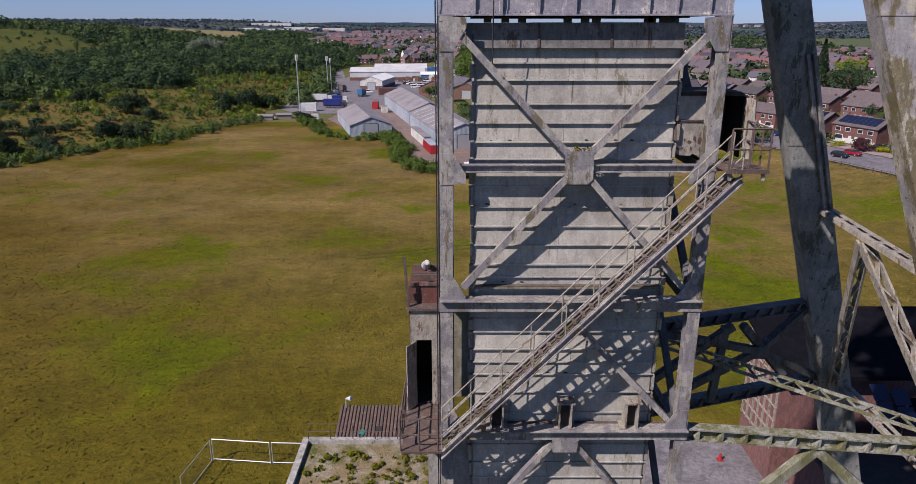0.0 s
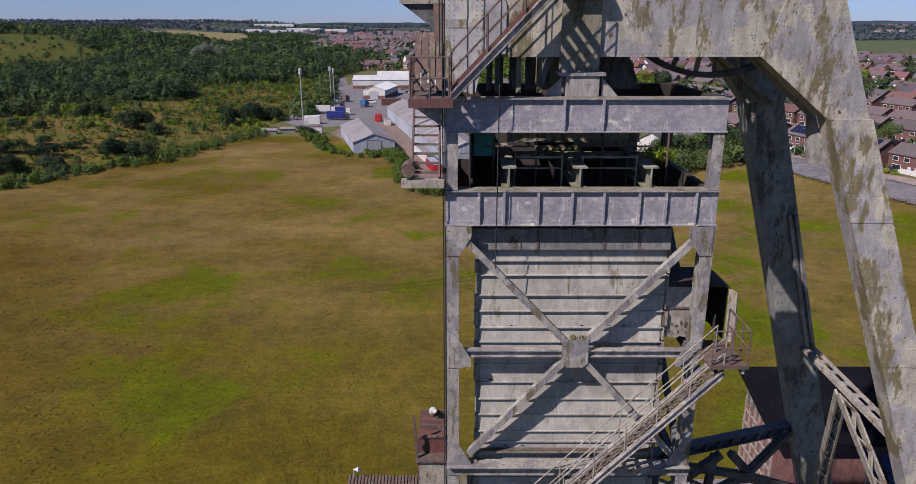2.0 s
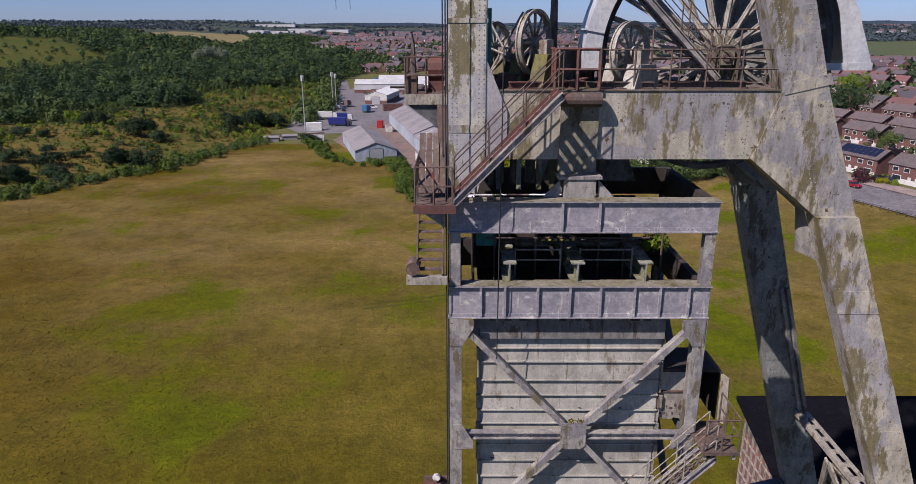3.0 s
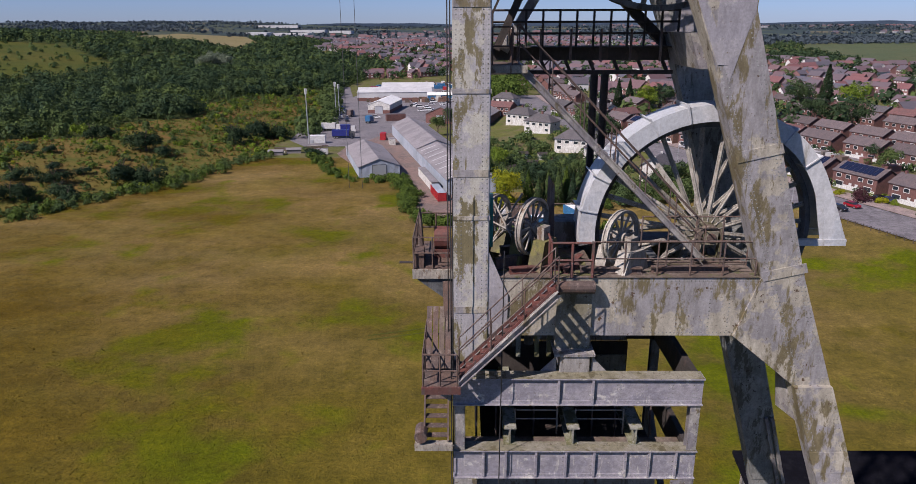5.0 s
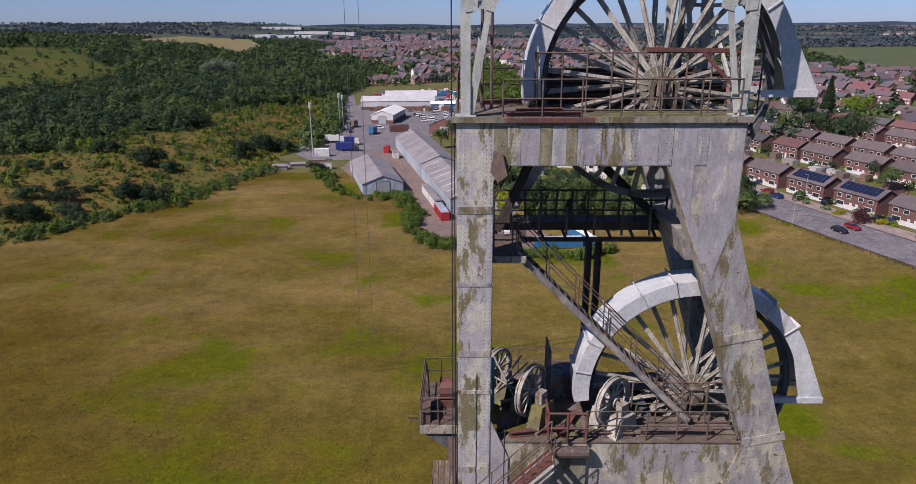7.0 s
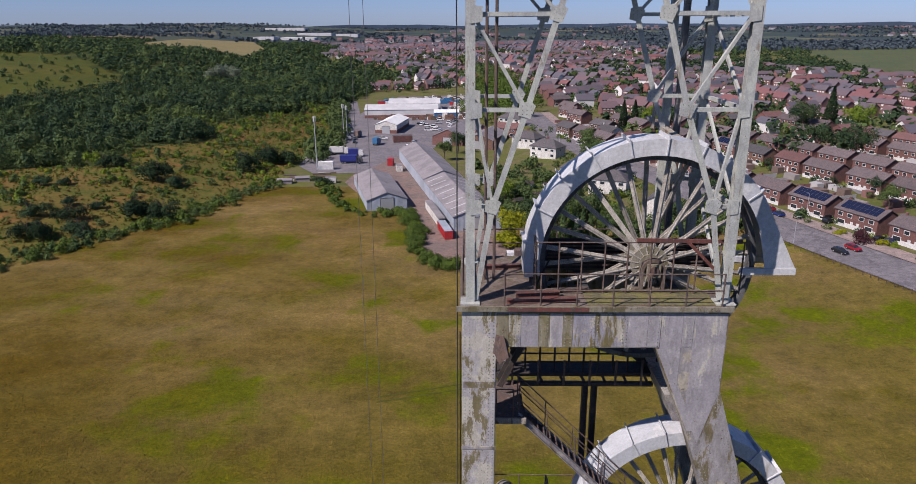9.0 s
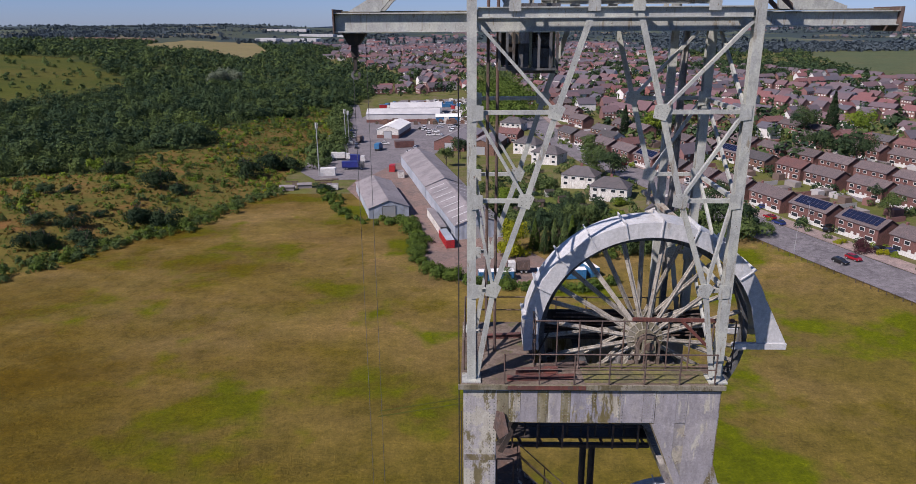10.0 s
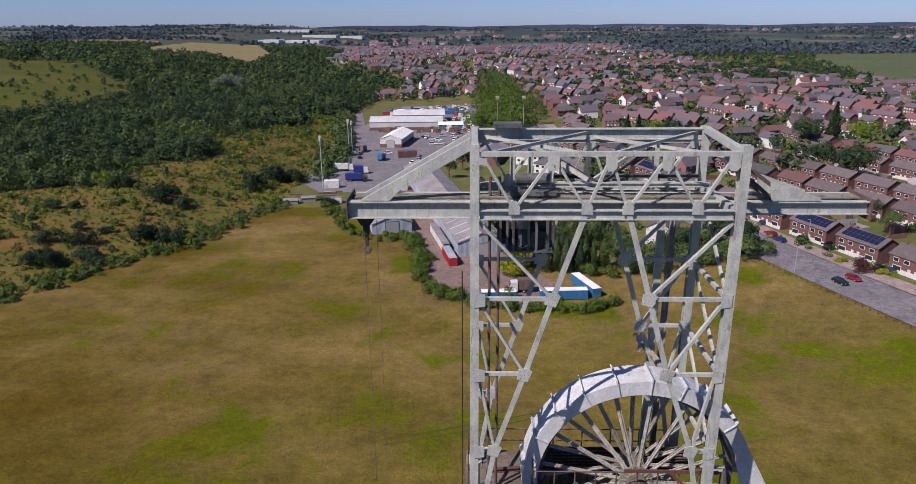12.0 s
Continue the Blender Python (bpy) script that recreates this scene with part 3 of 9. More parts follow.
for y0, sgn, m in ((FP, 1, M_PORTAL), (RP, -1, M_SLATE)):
    y1 = y0 + PD
    for xa, xb, mp in ((0.56, 0.94, M_RUNS), (1.33, 1.87, M_LILAC), (2.23, 2.63, M_LILAC), (2.95, 3.645, M_PEEL), (3.665, 4.55, M_PEEL), (4.57, 5.27, M_LILAC)):
        part("web_plate", Geo().block(xa, xb, y0 - 0.009, y0 - 0.002, 51.06, 52.2), mp, head)
    for xa, xb, mp in ((0.95, 1.32, M_PEEL), (1.88, 2.22, M_RUNS), (2.64, 2.94, M_RUNS), (5.28, 5.67, M_LILAC), (6.36, 6.69, M_LILAC)):
        part("cover_strap", Geo().block(xa, xb, y0 - 0.018, y0 - 0.002, 51.06, 52.22), mp, head)
    part("edge_strap", Geo().prism([(5.60, 51.0), (6.82, 48.06), (7.10, 48.06), (5.86, 51.0)], y0 - 0.019, y0 - 0.010), M_LILAC, head)
    for z in (40.6, 44.9, 49.6):
        part("cover_strap", Geo().block(-0.5, 0.54, y0 - 0.014, y0 - 0.002, z, z + 0.22), m, head)
    part("left_leg", Geo().prism([(-0.52, 39.0), (0.3, 38.8), (0.56, 39.8), (0.56, 52.36), (-0.52, 52.36)], y0, y1), M_LEG if sgn > 0 else m, head)
    part("top_girder", Geo().prism([(0.562, 50.62), (0.95, 51.04), (5.55, 51.04), (5.55, 52.36), (0.562, 52.36)], y0, y1), m, head)
    part("shoulder", Geo().prism([(5.552, 51.04), (6.78, 48.06), (8.86, 41.75), (10.17, 41.75), (7.75, 49.52), (7.75, 52.36), (5.552, 52.36)], y0, y1), m, head)
    part("web_plate", Geo().prism([(5.69, 52.2), (5.69, 51.0), (6.35, 49.45), (6.35, 52.2)], y0 - 0.009, y0 - 0.002), M_LILAC, head)
    part("web_plate", Geo().prism([(6.7, 52.2), (6.7, 48.7), (7.2, 47.6), (7.72, 49.5), (7.72, 52.2)], y0 - 0.009, y0 - 0.002), M_LILAC, head)
    xk, wk = (10.29, 1.22) if sgn > 0 else (9.62, 1.37)
    part("knee", Geo().prism([(8.86, 41.748), (8.22, 39.82), (xk, 38.122), (xk + wk, 38.122), (10.17, 41.748)], y0, y1), m, head)
    part("deck_girder", Geo().prism([(0.562, 39.82), (8.218, 39.82), (8.858, 41.75), (0.562, 41.75)], y0 + 0.06, y1 - 0.06), m, head)
    leg(y0, y1, sgn, m)
    for xa, xb, z in ((-0.5, 7.7, 52.28), (0.7, 5.5, 51.12), (0.7, 8.7, 41.65), (0.7, 8.2, 39.92), (-0.5, 7.7, 52.0)):
        RV.rivets((xa, y0 + (0.06 if z < 45 else 0), z), (xb, y0 + (0.06 if z < 45 else 0), z), (0, -1, 0), 0.12, 0.033)
    for x in (-0.42, -0.28, 0.34, 0.48):
        RV.rivets((x, y0, 40), (x, y0, 51.9), (0, -1, 0), 0.13, 0.034)
    for x in (1.0, 1.13, 1.26, 1.94, 2.16, 2.7, 2.88, 3.6, 3.72, 4.5, 4.62, 5.33, 5.47, 5.61, 6.41, 6.52, 6.63):
        RV.rivets((x, y0 - 0.018, 51.1), (x, y0 - 0.018, 52.2), (0, -1, 0), 0.12, 0.032)
    for x in (1.5, 4.3, 4.5, 5.6, 6.4, 6.55, 7.4, 8.0):
        RV.rivets((x, y0 + 0.06, 40.0), (x, y0 + 0.06, 41.55), (0, -1, 0), 0.12, 0.033)
    for dx in (0.08, 0.2):
        RV.rivets((5.6 + dx, y0, 51.0), (6.8 + dx, y0, 48.06), (0, -1, 0), 0.13, 0.034)
        RV.rivets((6.8 + dx, y0, 48.06), (10.4 + dx, y0, 37.9), (0, -1, 0), 0.13, 0.034)
        RV.rivets((7.7 - dx, y0, 49.4), (11.4 - dx, y0, 38.1), (0, -1, 0), 0.13, 0.034)
        RV.rivets((7.68 - dx, y0, 52.0), (7.68 - dx, y0, 49.5), (0, -1, 0), 0.13, 0.034)
        RV.rivets((6.6 + dx, y0, 52.0), (6.75 + dx, y0, 48.4), (0, -1, 0), 0.13, 0.034)
    for za in (45.6, 41.95):
        xo = lambda z: 7.73 + (49.52 - z) * 0.333
        xi = lambda z: 6.78 + (48.06 - z) * 0.332
        part("splice_plate", Geo().prism([(xi(za) + 0.01, za), (xo(za + 0.3) - 0.02, za + 0.3), (xo(za) - 0.02, za), (xi(za - 0.3) + 0.01, za - 0.3)], y0 - 0.022, y0 - 0.002), m, head)
    for za in (47.3, 43.6):
        part("splice_plate", Geo().block(-0.54, 0.58, y0 - 0.022, y0 - 0.002, za, za + 0.12), m, head)
# deep plates under the knee and down the leg, facing inwards
kx = lambda z: 10.29 + (38.12 - z) * 0.318
for y_in, y_out, zb in ((20.56, 21.06, 36.6), (23.2, 23.88, 36.9)):
    g = Geo().add([(8.22, y_in, 39.80), (10.27, y_in, 38.10), (10.27, y_out, 38.10), (8.22, y_out, 39.80), (8.27, y_in, 39.84), (10.32, y_in, 38.14), (10.32, y_out, 38.14), (8.27, y_out, 39.84)], [(0, 1, 2, 3), (7, 6, 5, 4), (0, 4, 5, 1), (1, 5, 6, 2), (2, 6, 7, 3), (3, 7, 4, 0)])
    part("knee_soffit", g, M_SLATE, head)
    if y_in < 22:
        d = -rake(zb)
        g = Geo().add([(kx(38.1), y_in, 38.1), (kx(zb), 20.5 + d, zb), (kx(zb) - 0.28, y_out, zb + 0.05), (kx(38.1), y_out, 38.1), (kx(38.1) + 0.05, y_in, 38.1), (kx(zb) + 0.05, 20.5 + d, zb), (kx(zb) - 0.23, y_out, zb + 0.05), (kx(38.1) + 0.05, y_out, 38.1)], [(0, 1, 2, 3), (7, 6, 5, 4), (0, 4, 5, 1), (1, 5, 6, 2), (2, 6, 7, 3), (3, 7, 4, 0)])
        part("knee_plate", g, M_STEEL, head)
# deck girders that tie the portals together, and pedestal under the deck girder
for x in (0.0, 2.9, 6.2, 8.3):
    part("cross_girder", Geo().ibar((x, FP + PD, 40.9), (x, RP, 40.9), 0.3, 1.5, 0.03), M_DARK, head)
for x in (0.0, 3.6, 6.6):
    part("cross_girder", Geo().ibar((x, FP + PD, 51.7), (x, RP, 51.7), 0.3, 1.1, 0.03), M_DARK, head)
for y in (FP - 0.03, RP - 0.03):
    # column in olive-brown, its darkness partly painted shade from the stair
    g = Geo().block(2.66, 3.74, y - 0.02, y + 0.5, 39.42, 41.6)
    part("bearing_column", g, M_OLIVE, head)
    g = Geo().block(2.6, 3.86, y - 0.45, y + 0.6, 39.34, 39.42).block(2.78, 3.7, y - 0.4, y + 0.5, 38.79, 39.34).prism([(2.2, 38.79), (2.68, 38.79), (2.68, 39.3)], y - 0.3, y - 0.26).prism([(3.78, 38.79), (4.25, 38.79), (3.78, 39.3)], y - 0.3, y - 0.26)
    part("pedestal", g, M_STEEL, head)
part("rolled_cover", Geo().tube((2.62, FP - 0.2, 41.55), (3.76, FP - 0.2, 41.55), 0.2, 12), M_RUST, head, "rusty rolled sheet")
RV.rivets((2.78, FP - 0.05, 39.5), (2.78, FP - 0.05, 41.3), (0, -1, 0), 0.12, 0.033)
RV.rivets((3.64, FP - 0.05, 39.5), (3.64, FP - 0.05, 41.3), (0, -1, 0), 0.12, 0.033)
part("left_gusset", Geo().prism([(0.56, 39.9), (1.15, 39.9), (1.15, 41.2), (0.56, 42.6)], FP + 0.0, FP + 0.055), M_LILAC, head)

# bracing between the raking legs
def leg_point(z, side, dx=0.5):
    x = (10.29 if side == 0 else 9.62) + (38.12 - z) * 0.318 + dx
    return (x, FP + PD / 2 - rake(z), z) if side == 0 else (x, RP + PD / 2 + rake(z), z)


def shift(p, dy):
    return (p[0], p[1] + dy, p[2])


for z in (28.3, 20.3):
    a, b = Vector(shift(leg_point(z - 0.5, 0, 0.55), 0.4)), Vector(shift(leg_point(z, 1, 1.05), -0.4))
    g = Geo()
    for o in (-0.24, 0.24):
        g.bar(a + Vector((o, 0, 0)), b + Vector((o, 0, 0)), 0.07, 0.16)
        g.bar(a + Vector((o * 0.7, 0, 0.09)), b + Vector((o * 0.7, 0, 0.09)), 0.18, 0.025)
    for k in range(8):
        c = a.lerp(b, (k + 0.5) / 8)
        g.block(c.x - 0.2, c.x + 0.2, c.y - 0.14, c.y + 0.14, c.z + 0.06, c.z + 0.08)
    part("ladder_tie", g, M_CREAM, head)
mid = Vector(leg_point(28.0, 0)).lerp(Vector(leg_point(28.0, 1)), 0.5)
for s in (0, 1):
    e = leg_point(20.5, s)
    part("lattice_brace", Geo().lattice(mid, shift(e, 0.4 if s == 0 else -0.4), 0.3, 0.34, 12, (1, 0, 0), 0.08), M_CREAM, head)
# horizontal girders from the tower to the legs
for yy, zz, s, m in ((FY + 0.3, 22.6, 0, M_MOSS), (RY + 0.2, 24.15, 1, M_DARK), (RY + 0.2, 20.6, 1, M_DARK)):
    e = leg_point(zz, s, -0.05)
    p = Vector((FX1 + 0.05, yy, zz))
    g = Geo().bar(p, e, 0.03, 0.34, (0, 0, 1))
    g.bar(p + Vector((0, 0, 0.19)), Vector(e) + Vector((0, 0, 0.19)), 0.42, 0.05).bar(p - Vector((0, 0, 0.19)), Vector(e) - Vector((0, 0, 0.19)), 0.42, 0.05)
    n = 11
    for i in range(n):
        c = p.lerp(Vector(e), (i + 0.5) / n)
        g.prism([(c.x - 0.14, c.z - 0.16), (c.x + 0.0, c.z + 0.16), (c.x + 0.04, c.z + 0.16), (c.x + 0.04, c.z - 0.16)], c.y - 0.2, c.y - 0.02)
    part("leg_girder", g, m, head)
pm = Vector((11.2, FY - 0.2, 22.3))
for q in ((7.6, FY + 0.1, 18.2), (16.3, 17.9, 18.0)):
    part("knee_brace", Geo().bar(pm, q, 0.3, 0.3, (0, 1, 0)), M_MOSS, head)
NODE = (11.7, 24.45, 22.85)
for a, b in ((NODE, leg_point(24.0, 1, 0)), ((7.3, RY + 0.2, 20.7), NODE), ((7.3, RY + 0.2, 24.0), NODE), (NODE, leg_point(20.7, 1, 0)), ((10.2, 24.2, 24.0), (9.95, 24.2, 20.8)), ((10.5, 24.25, 24.0), (7.4, RY + 0.2, 21.9)), ((10.9, 24.3, 24.0), (13.0, 24.9, 21.6))):
    part("rear_brace", Geo().bar(a, b, 0.3, 0.26).bar(a, b, 0.06, 0.36), M_DARK, head)
part("node_plate", Geo().block(NODE[0] - 0.3, NODE[0] + 0.3, NODE[1] - 0.2, NODE[1] - 0.17, NODE[2] - 0.25, NODE[2] + 0.25), M_DARK, head)
part("lattice_tie", Geo().lattice((7.0, RY + 0.3, 23.75), (15.6, 19.3, 22.45), 0.10, 0.8, 24, (0, 1, 0), 0.1), M_MOSS, head)

# ladder-like channels on the rear leg
for dx in (1.0, 1.24):
    part("leg_channel", Geo().bar(shift(leg_point(34.0, 1, dx), -0.45), shift(leg_point(28.4, 1, dx), -0.45), 0.08, 0.14), M_STEEL, head)
part("torn_sheet", Geo().add([(0.55, FP - 0.05, 51.5), (0.8, FP - 0.08, 51.45), (0.95, FP - 0.25, 50.8), (0.5, FP - 0.2, 50.9), (0.66, FP - 0.3, 50.6), (0.56, FP - 0.02, 51.4), (0.86, FP - 0.02, 51.3), (1.0, FP - 0.1, 50.75), (0.45, FP - 0.05, 50.85)], [(0, 1, 2), (0, 2, 4), (0, 4, 3), (5, 7, 6), (5, 8, 7), (2, 7, 8, 3, 4), (0, 3, 8, 5), (1, 6, 7, 2)]), M_RUST, head, "torn rusty sheet hanging loose")

part("lower_plate", Geo().block(-0.98, 0.4, 19.62, 19.7, 8.0, 22.45), M_CONC, tower, "pale stained plate")
part("infill_plate", Geo().block(-0.12, 0.44, 19.86, 19.9, 23.5, 26.85), M_OLIVE, tower)

# ---- sheave wheels and their covers ----


def sheave(cx, cz, cy, R, label, tip_x, tip_z):
    w = thing("winding_sheave", (cx, cy, cz - R), label, "sheave wheel", "winding sheave wheels")
    c = (cx, cy, cz)
    g = Geo().ring(c, R - 0.16, R - 0.10, -0.22, 0.22, n=64).ring(c, R - 0.10, R, -0.22, -0.16, n=64).ring(c, R - 0.10, R, 0.16, 0.22, n=64)
    part("rim", g, M_DARK, w)
    g = Geo().ring(c, 0.3, 0.62, -0.5, -0.42, n=28).ring(c, 0.3, 0.62, 0.42, 0.5, n=28).ring(c, 0.16, 0.36, -0.56, 0.56, n=24)
    part("hub", g, M_OLIVE, w)
    part("axle", Geo().tube((cx, cy - 1.2, cz), (cx, cy + 1.2, cz), 0.15, 12), M_RUST, w)
    n = 32
    for k in range(n):
        a = 2 * math.pi * (k + 0.3) / n
        s = -1 if k % 2 else 1
        p = Vector((cx + 0.34 * math.cos(a), cy + s * 0.48, cz + 0.34 * math.sin(a)))
        q = Vector((cx + (R - 0.14) * math.cos(a), cy + s * 0.10, cz + (R - 0.14) * math.sin(a)))
        part("spoke", Geo().bar(p, q, 0.16, 0.03, (0, 1, 0)).bar(p, q, 0.03, 0.12, (0, 1, 0)), M_SPOKE, w)
    for s in (-1, 1):
        yb = cy + s * 0.95
        part("bearing", Geo().block(cx - 0.22, cx + 0.22, yb - 0.2, yb + 0.2, cz - 0.24, cz + 0.2), M_OLIVE, w, "mossy square bearing block")
        part("bearing_arch", Geo().ring((cx, yb, cz - 0.05), 0.3, 0.4, -0.12, 0.12, 0, 180, 14).block(cx - 0.4, cx - 0.3, yb - 0.12, yb + 0.12, cz - 0.7, cz - 0.052).block(cx + 0.3, cx + 0.4, yb - 0.12, yb + 0.12, cz - 0.7, cz - 0.052), M_DECK, w)
        part("pedestal", Geo().block(cx - 0.6, cx + 0.6, yb - 0.2, yb + 0.2, cz - 0.9, cz - 0.705), M_DECK, w)
    # cover
    k = thing("sheave_cover", (cx, cy, cz - 0.5), "pale grey-white sheet steel hood over the sheave", "wheel cover", "sheave covers")
    Ri, Ro, hw = R + 0.06, R + 0.58, 0.62
    seg = 10
    a0, a1 = 20.0, 186.0
    for i in range(seg):
        b0, b1 = a0 + (a1 - a0) * i / seg, a0 + (a1 - a0) * (i + 1) / seg
        g = Geo().ring(c, Ro - 0.03, Ro, -hw, hw, b0, b1, 4).ring(c, Ri, Ro - 0.031, -hw, -hw + 0.03, b0, b1, 4).ring(c, Ri, Ro - 0.031, hw - 0.03, hw, b0, b1, 4)
        part("cover_panel", g, M_COVER, k)
        if i:
            part("joint_flange", Geo().ring(c, Ri + 0.02, Ro + 0.12, -hw - 0.05, hw + 0.05, b0 - 0.28, b0 + 0.28, 1), M_COVER, k)
    e = radians(a0)
    ex, ez = cx + Ro * math.cos(e), cz + Ro * math.sin(e)
    ix, iz = cx + Ri * math.cos(e), cz + Ri * math.sin(e)
    sl = (tip_x - ex) / (ez - tip_z)
    for y in (-hw, hw - 0.03):
        part("flare_panel", Geo().prism([(ix, iz), (ex, ez), (tip_x, tip_z), (cx + Ri + 0.12, tip_z)], cy + y, cy + y + 0.03), M_COVER, k)
    part("flare_back", Geo().bar((ex, cy, ez), (tip_x, cy, tip_z), 2 * hw, 0.03, (1, 0, 0.3)), M_COVER, k)
    part("flare_foot", Geo().block(cx + Ri - 0.7, tip_x + 0.03, cy - hw - 0.06, cy - hw + 0.1, tip_z - 0.22, tip_z - 0.005), M_COVER, k)
    part("flare_foot", Geo().block(cx + Ri - 0.7, tip_x + 0.03, cy + hw - 0.1, cy + hw + 0.06, tip_z - 0.22, tip_z - 0.005), M_COVER, k)
    return w


sheave(7.69, 42.63, 22.3, 3.55, "large spoked sheave with flaking cream paint, lower deck", 12.25, 42.42)
sheave(5.7, 53.12, 22.3, 3.6, "large spoked sheave with flaking cream paint, top deck", 10.45, 53.02)

# ---- decks ----
deck = solo("lower_deck", Geo().block(2.45, 3.9, FP + 0.02, RP + 0.7, 41.76, 41.80).block(-0.5, 2.45, 22.9, RP + 0.7, 41.76, 41.80).block(-0.5, 2.45, FP + 0.02, 20.3, 41.76, 41.80).block(3.9, 8.8, FP + 0.02, 21.4, 41.76, 41.80).block(3.9, 8.8, 23.2, RP + 0.7, 41.76, 41.80),
            M_DECK, "dirty steel plate deck with moss and rust", "deck", "", "structure")
solo("moss_patch", Geo().block(2.5, 3.7, FP + 0.1, 21.6, 41.804, 41.82), M_MOSSY, "olive moss over the lower deck plates", "moss")
deck_up = solo("upper_deck", Geo().block(-0.6, 1.9, FP - 0.05, RP + 0.8, 52.365, 52.41).block(1.9, 7.8, FP - 0.05, 21.3, 52.365, 52.41).block(1.9, 7.8, 23.3, RP + 0.8, 52.365, 52.41),
               M_DECK, "mossy steel plate top deck", "deck", "", "structure")
head_lip = part("deck_lip", Geo().block(-0.68, 7.84, FP - 0.12, FP - 0.052, 52.3, 52.46), M_OLIVE, head)
part("lip_rust", Geo().block(0.9, 3.4, FP - 0.126, FP - 0.121, 52.31, 52.45), M_REDOX, head)


def railing(pts, label, h=1.08, step=1.1, m=None, rails=(0.55, 1.08), r=0.025):
    """A handrail of posts and tubes along a line of points."""
    m = m or M_RUST
    t = thing("handrail", pts[0], label, "railing", "deck handrails")
    for a, b in zip(pts, pts[1:]):
        a, b = Vector(a), Vector(b)
        k = max(1, round((b - a).length / step))
        for i in range(k + (1 if b == Vector(pts[-1]) else 0)):
            c = a.lerp(b, i / k)
            part("rail_post", Geo().tube(c, c + Vector((0, 0, h + 0.02)), r * 1.15, 5), m, t)
        for z in rails:
            part("rail", Geo().tube(a + Vector((0, 0, z)), b + Vector((0, 0, z)), r, 5), m, t)
    return t


railing([(0.8, FP + 0.02, 52.41), (7.5, FP + 0.02, 52.41)], "rusty tubular handrail along the top deck edge")
railing([(-0.5, RP + 0.7, 52.41), (7.6, RP + 0.7, 52.41)], "rusty tubular handrail along the top deck edge")
railing([(-0.5, 20.8, 52.41), (-0.5, RP + 0.7, 52.41)], "rusty tubular handrail along the top deck edge")
solo("well_screen", Geo().block(2.0, 8.3, 23.32, 23.36, 52.415, 53.5).block(2.0, 8.3, 23.28, 23.318, 53.4, 53.55), M_BROWN_SHADE, "dark sheet screen behind the sheave well", "screen")
for k in range(7):
    solo("screen_slat", Geo().bar((2.2 + k * 0.1, 23.2, 52.6 + k * 0.14), (8.0, 23.2, 52.58 + k * 0.14), 0.05, 0.05), M_RUST, "rusty slat across the sheave well", "slat", "well slats")
solo("moss_carpet", Geo().block(3.4, 7.4, FP + 0.15, 21.25, 52.414, 52.43), M_MOSSY, "olive moss growing over the top deck plates", "moss")
for x0, x1, y, z, h in ((0.9, 3.1, 20.1, 52.415, 0.14), (1.2, 2.6, 20.5, 52.415, 0.2), (2.2, 3.6, 21.0, 52.415, 0.12), (0.2, 1.6, 23.2, 52.415, 0.16)):
    solo("scrap_beam", Geo().ibar((x0, y, z + h / 2), (x1, y + 0.15, z + h / 2), 0.16, h, 0.02), M_REDOX if h > 0.13 else M_RUST, "rusty loose beam lying on the top deck", "beam", "loose beams")
railing([(1.85, 20.9, 52.41), (1.85, 23.4, 52.41)], "tall rusty guard frame beside the wheel", 1.75, 0.6, M_RUST, (0.1, 0.9, 1.75))
solo("guard_bar", Geo().bar((5.0, 20.86, 54.25), (8.3, 20.86, 54.2), 0.06, 0.12).bar((6.6, 20.86, 54.2), (7.6, 20.86, 53.2), 0.05, 0.1), M_REDOX, "rust-red flat bar fixed across the guard frame", "bar")
railing([(1.85, 20.9, 52.41), (8.4, 20.9, 52.41)], "tall rusty guard frame before the wheel", 1.75, 0.75, M_RUST, (0.1, 1.75))
railing([(3.7, FP + 0.12, 41.8), (8.7, FP + 0.12, 41.8)], "rusty handrail along the lower deck")
railing([(-0.4, RP + 0.6, 41.8), (4.0, RP + 0.6, 41.8)], "rusty handrail at the rear of the lower deck")
railing([(5.4, 20.9, 41.8), (8.8, 20.9, 41.8)], "rusty guard frame before the lower wheel", 1.6, 0.8, M_RUST, (0.1, 0.8, 1.6))


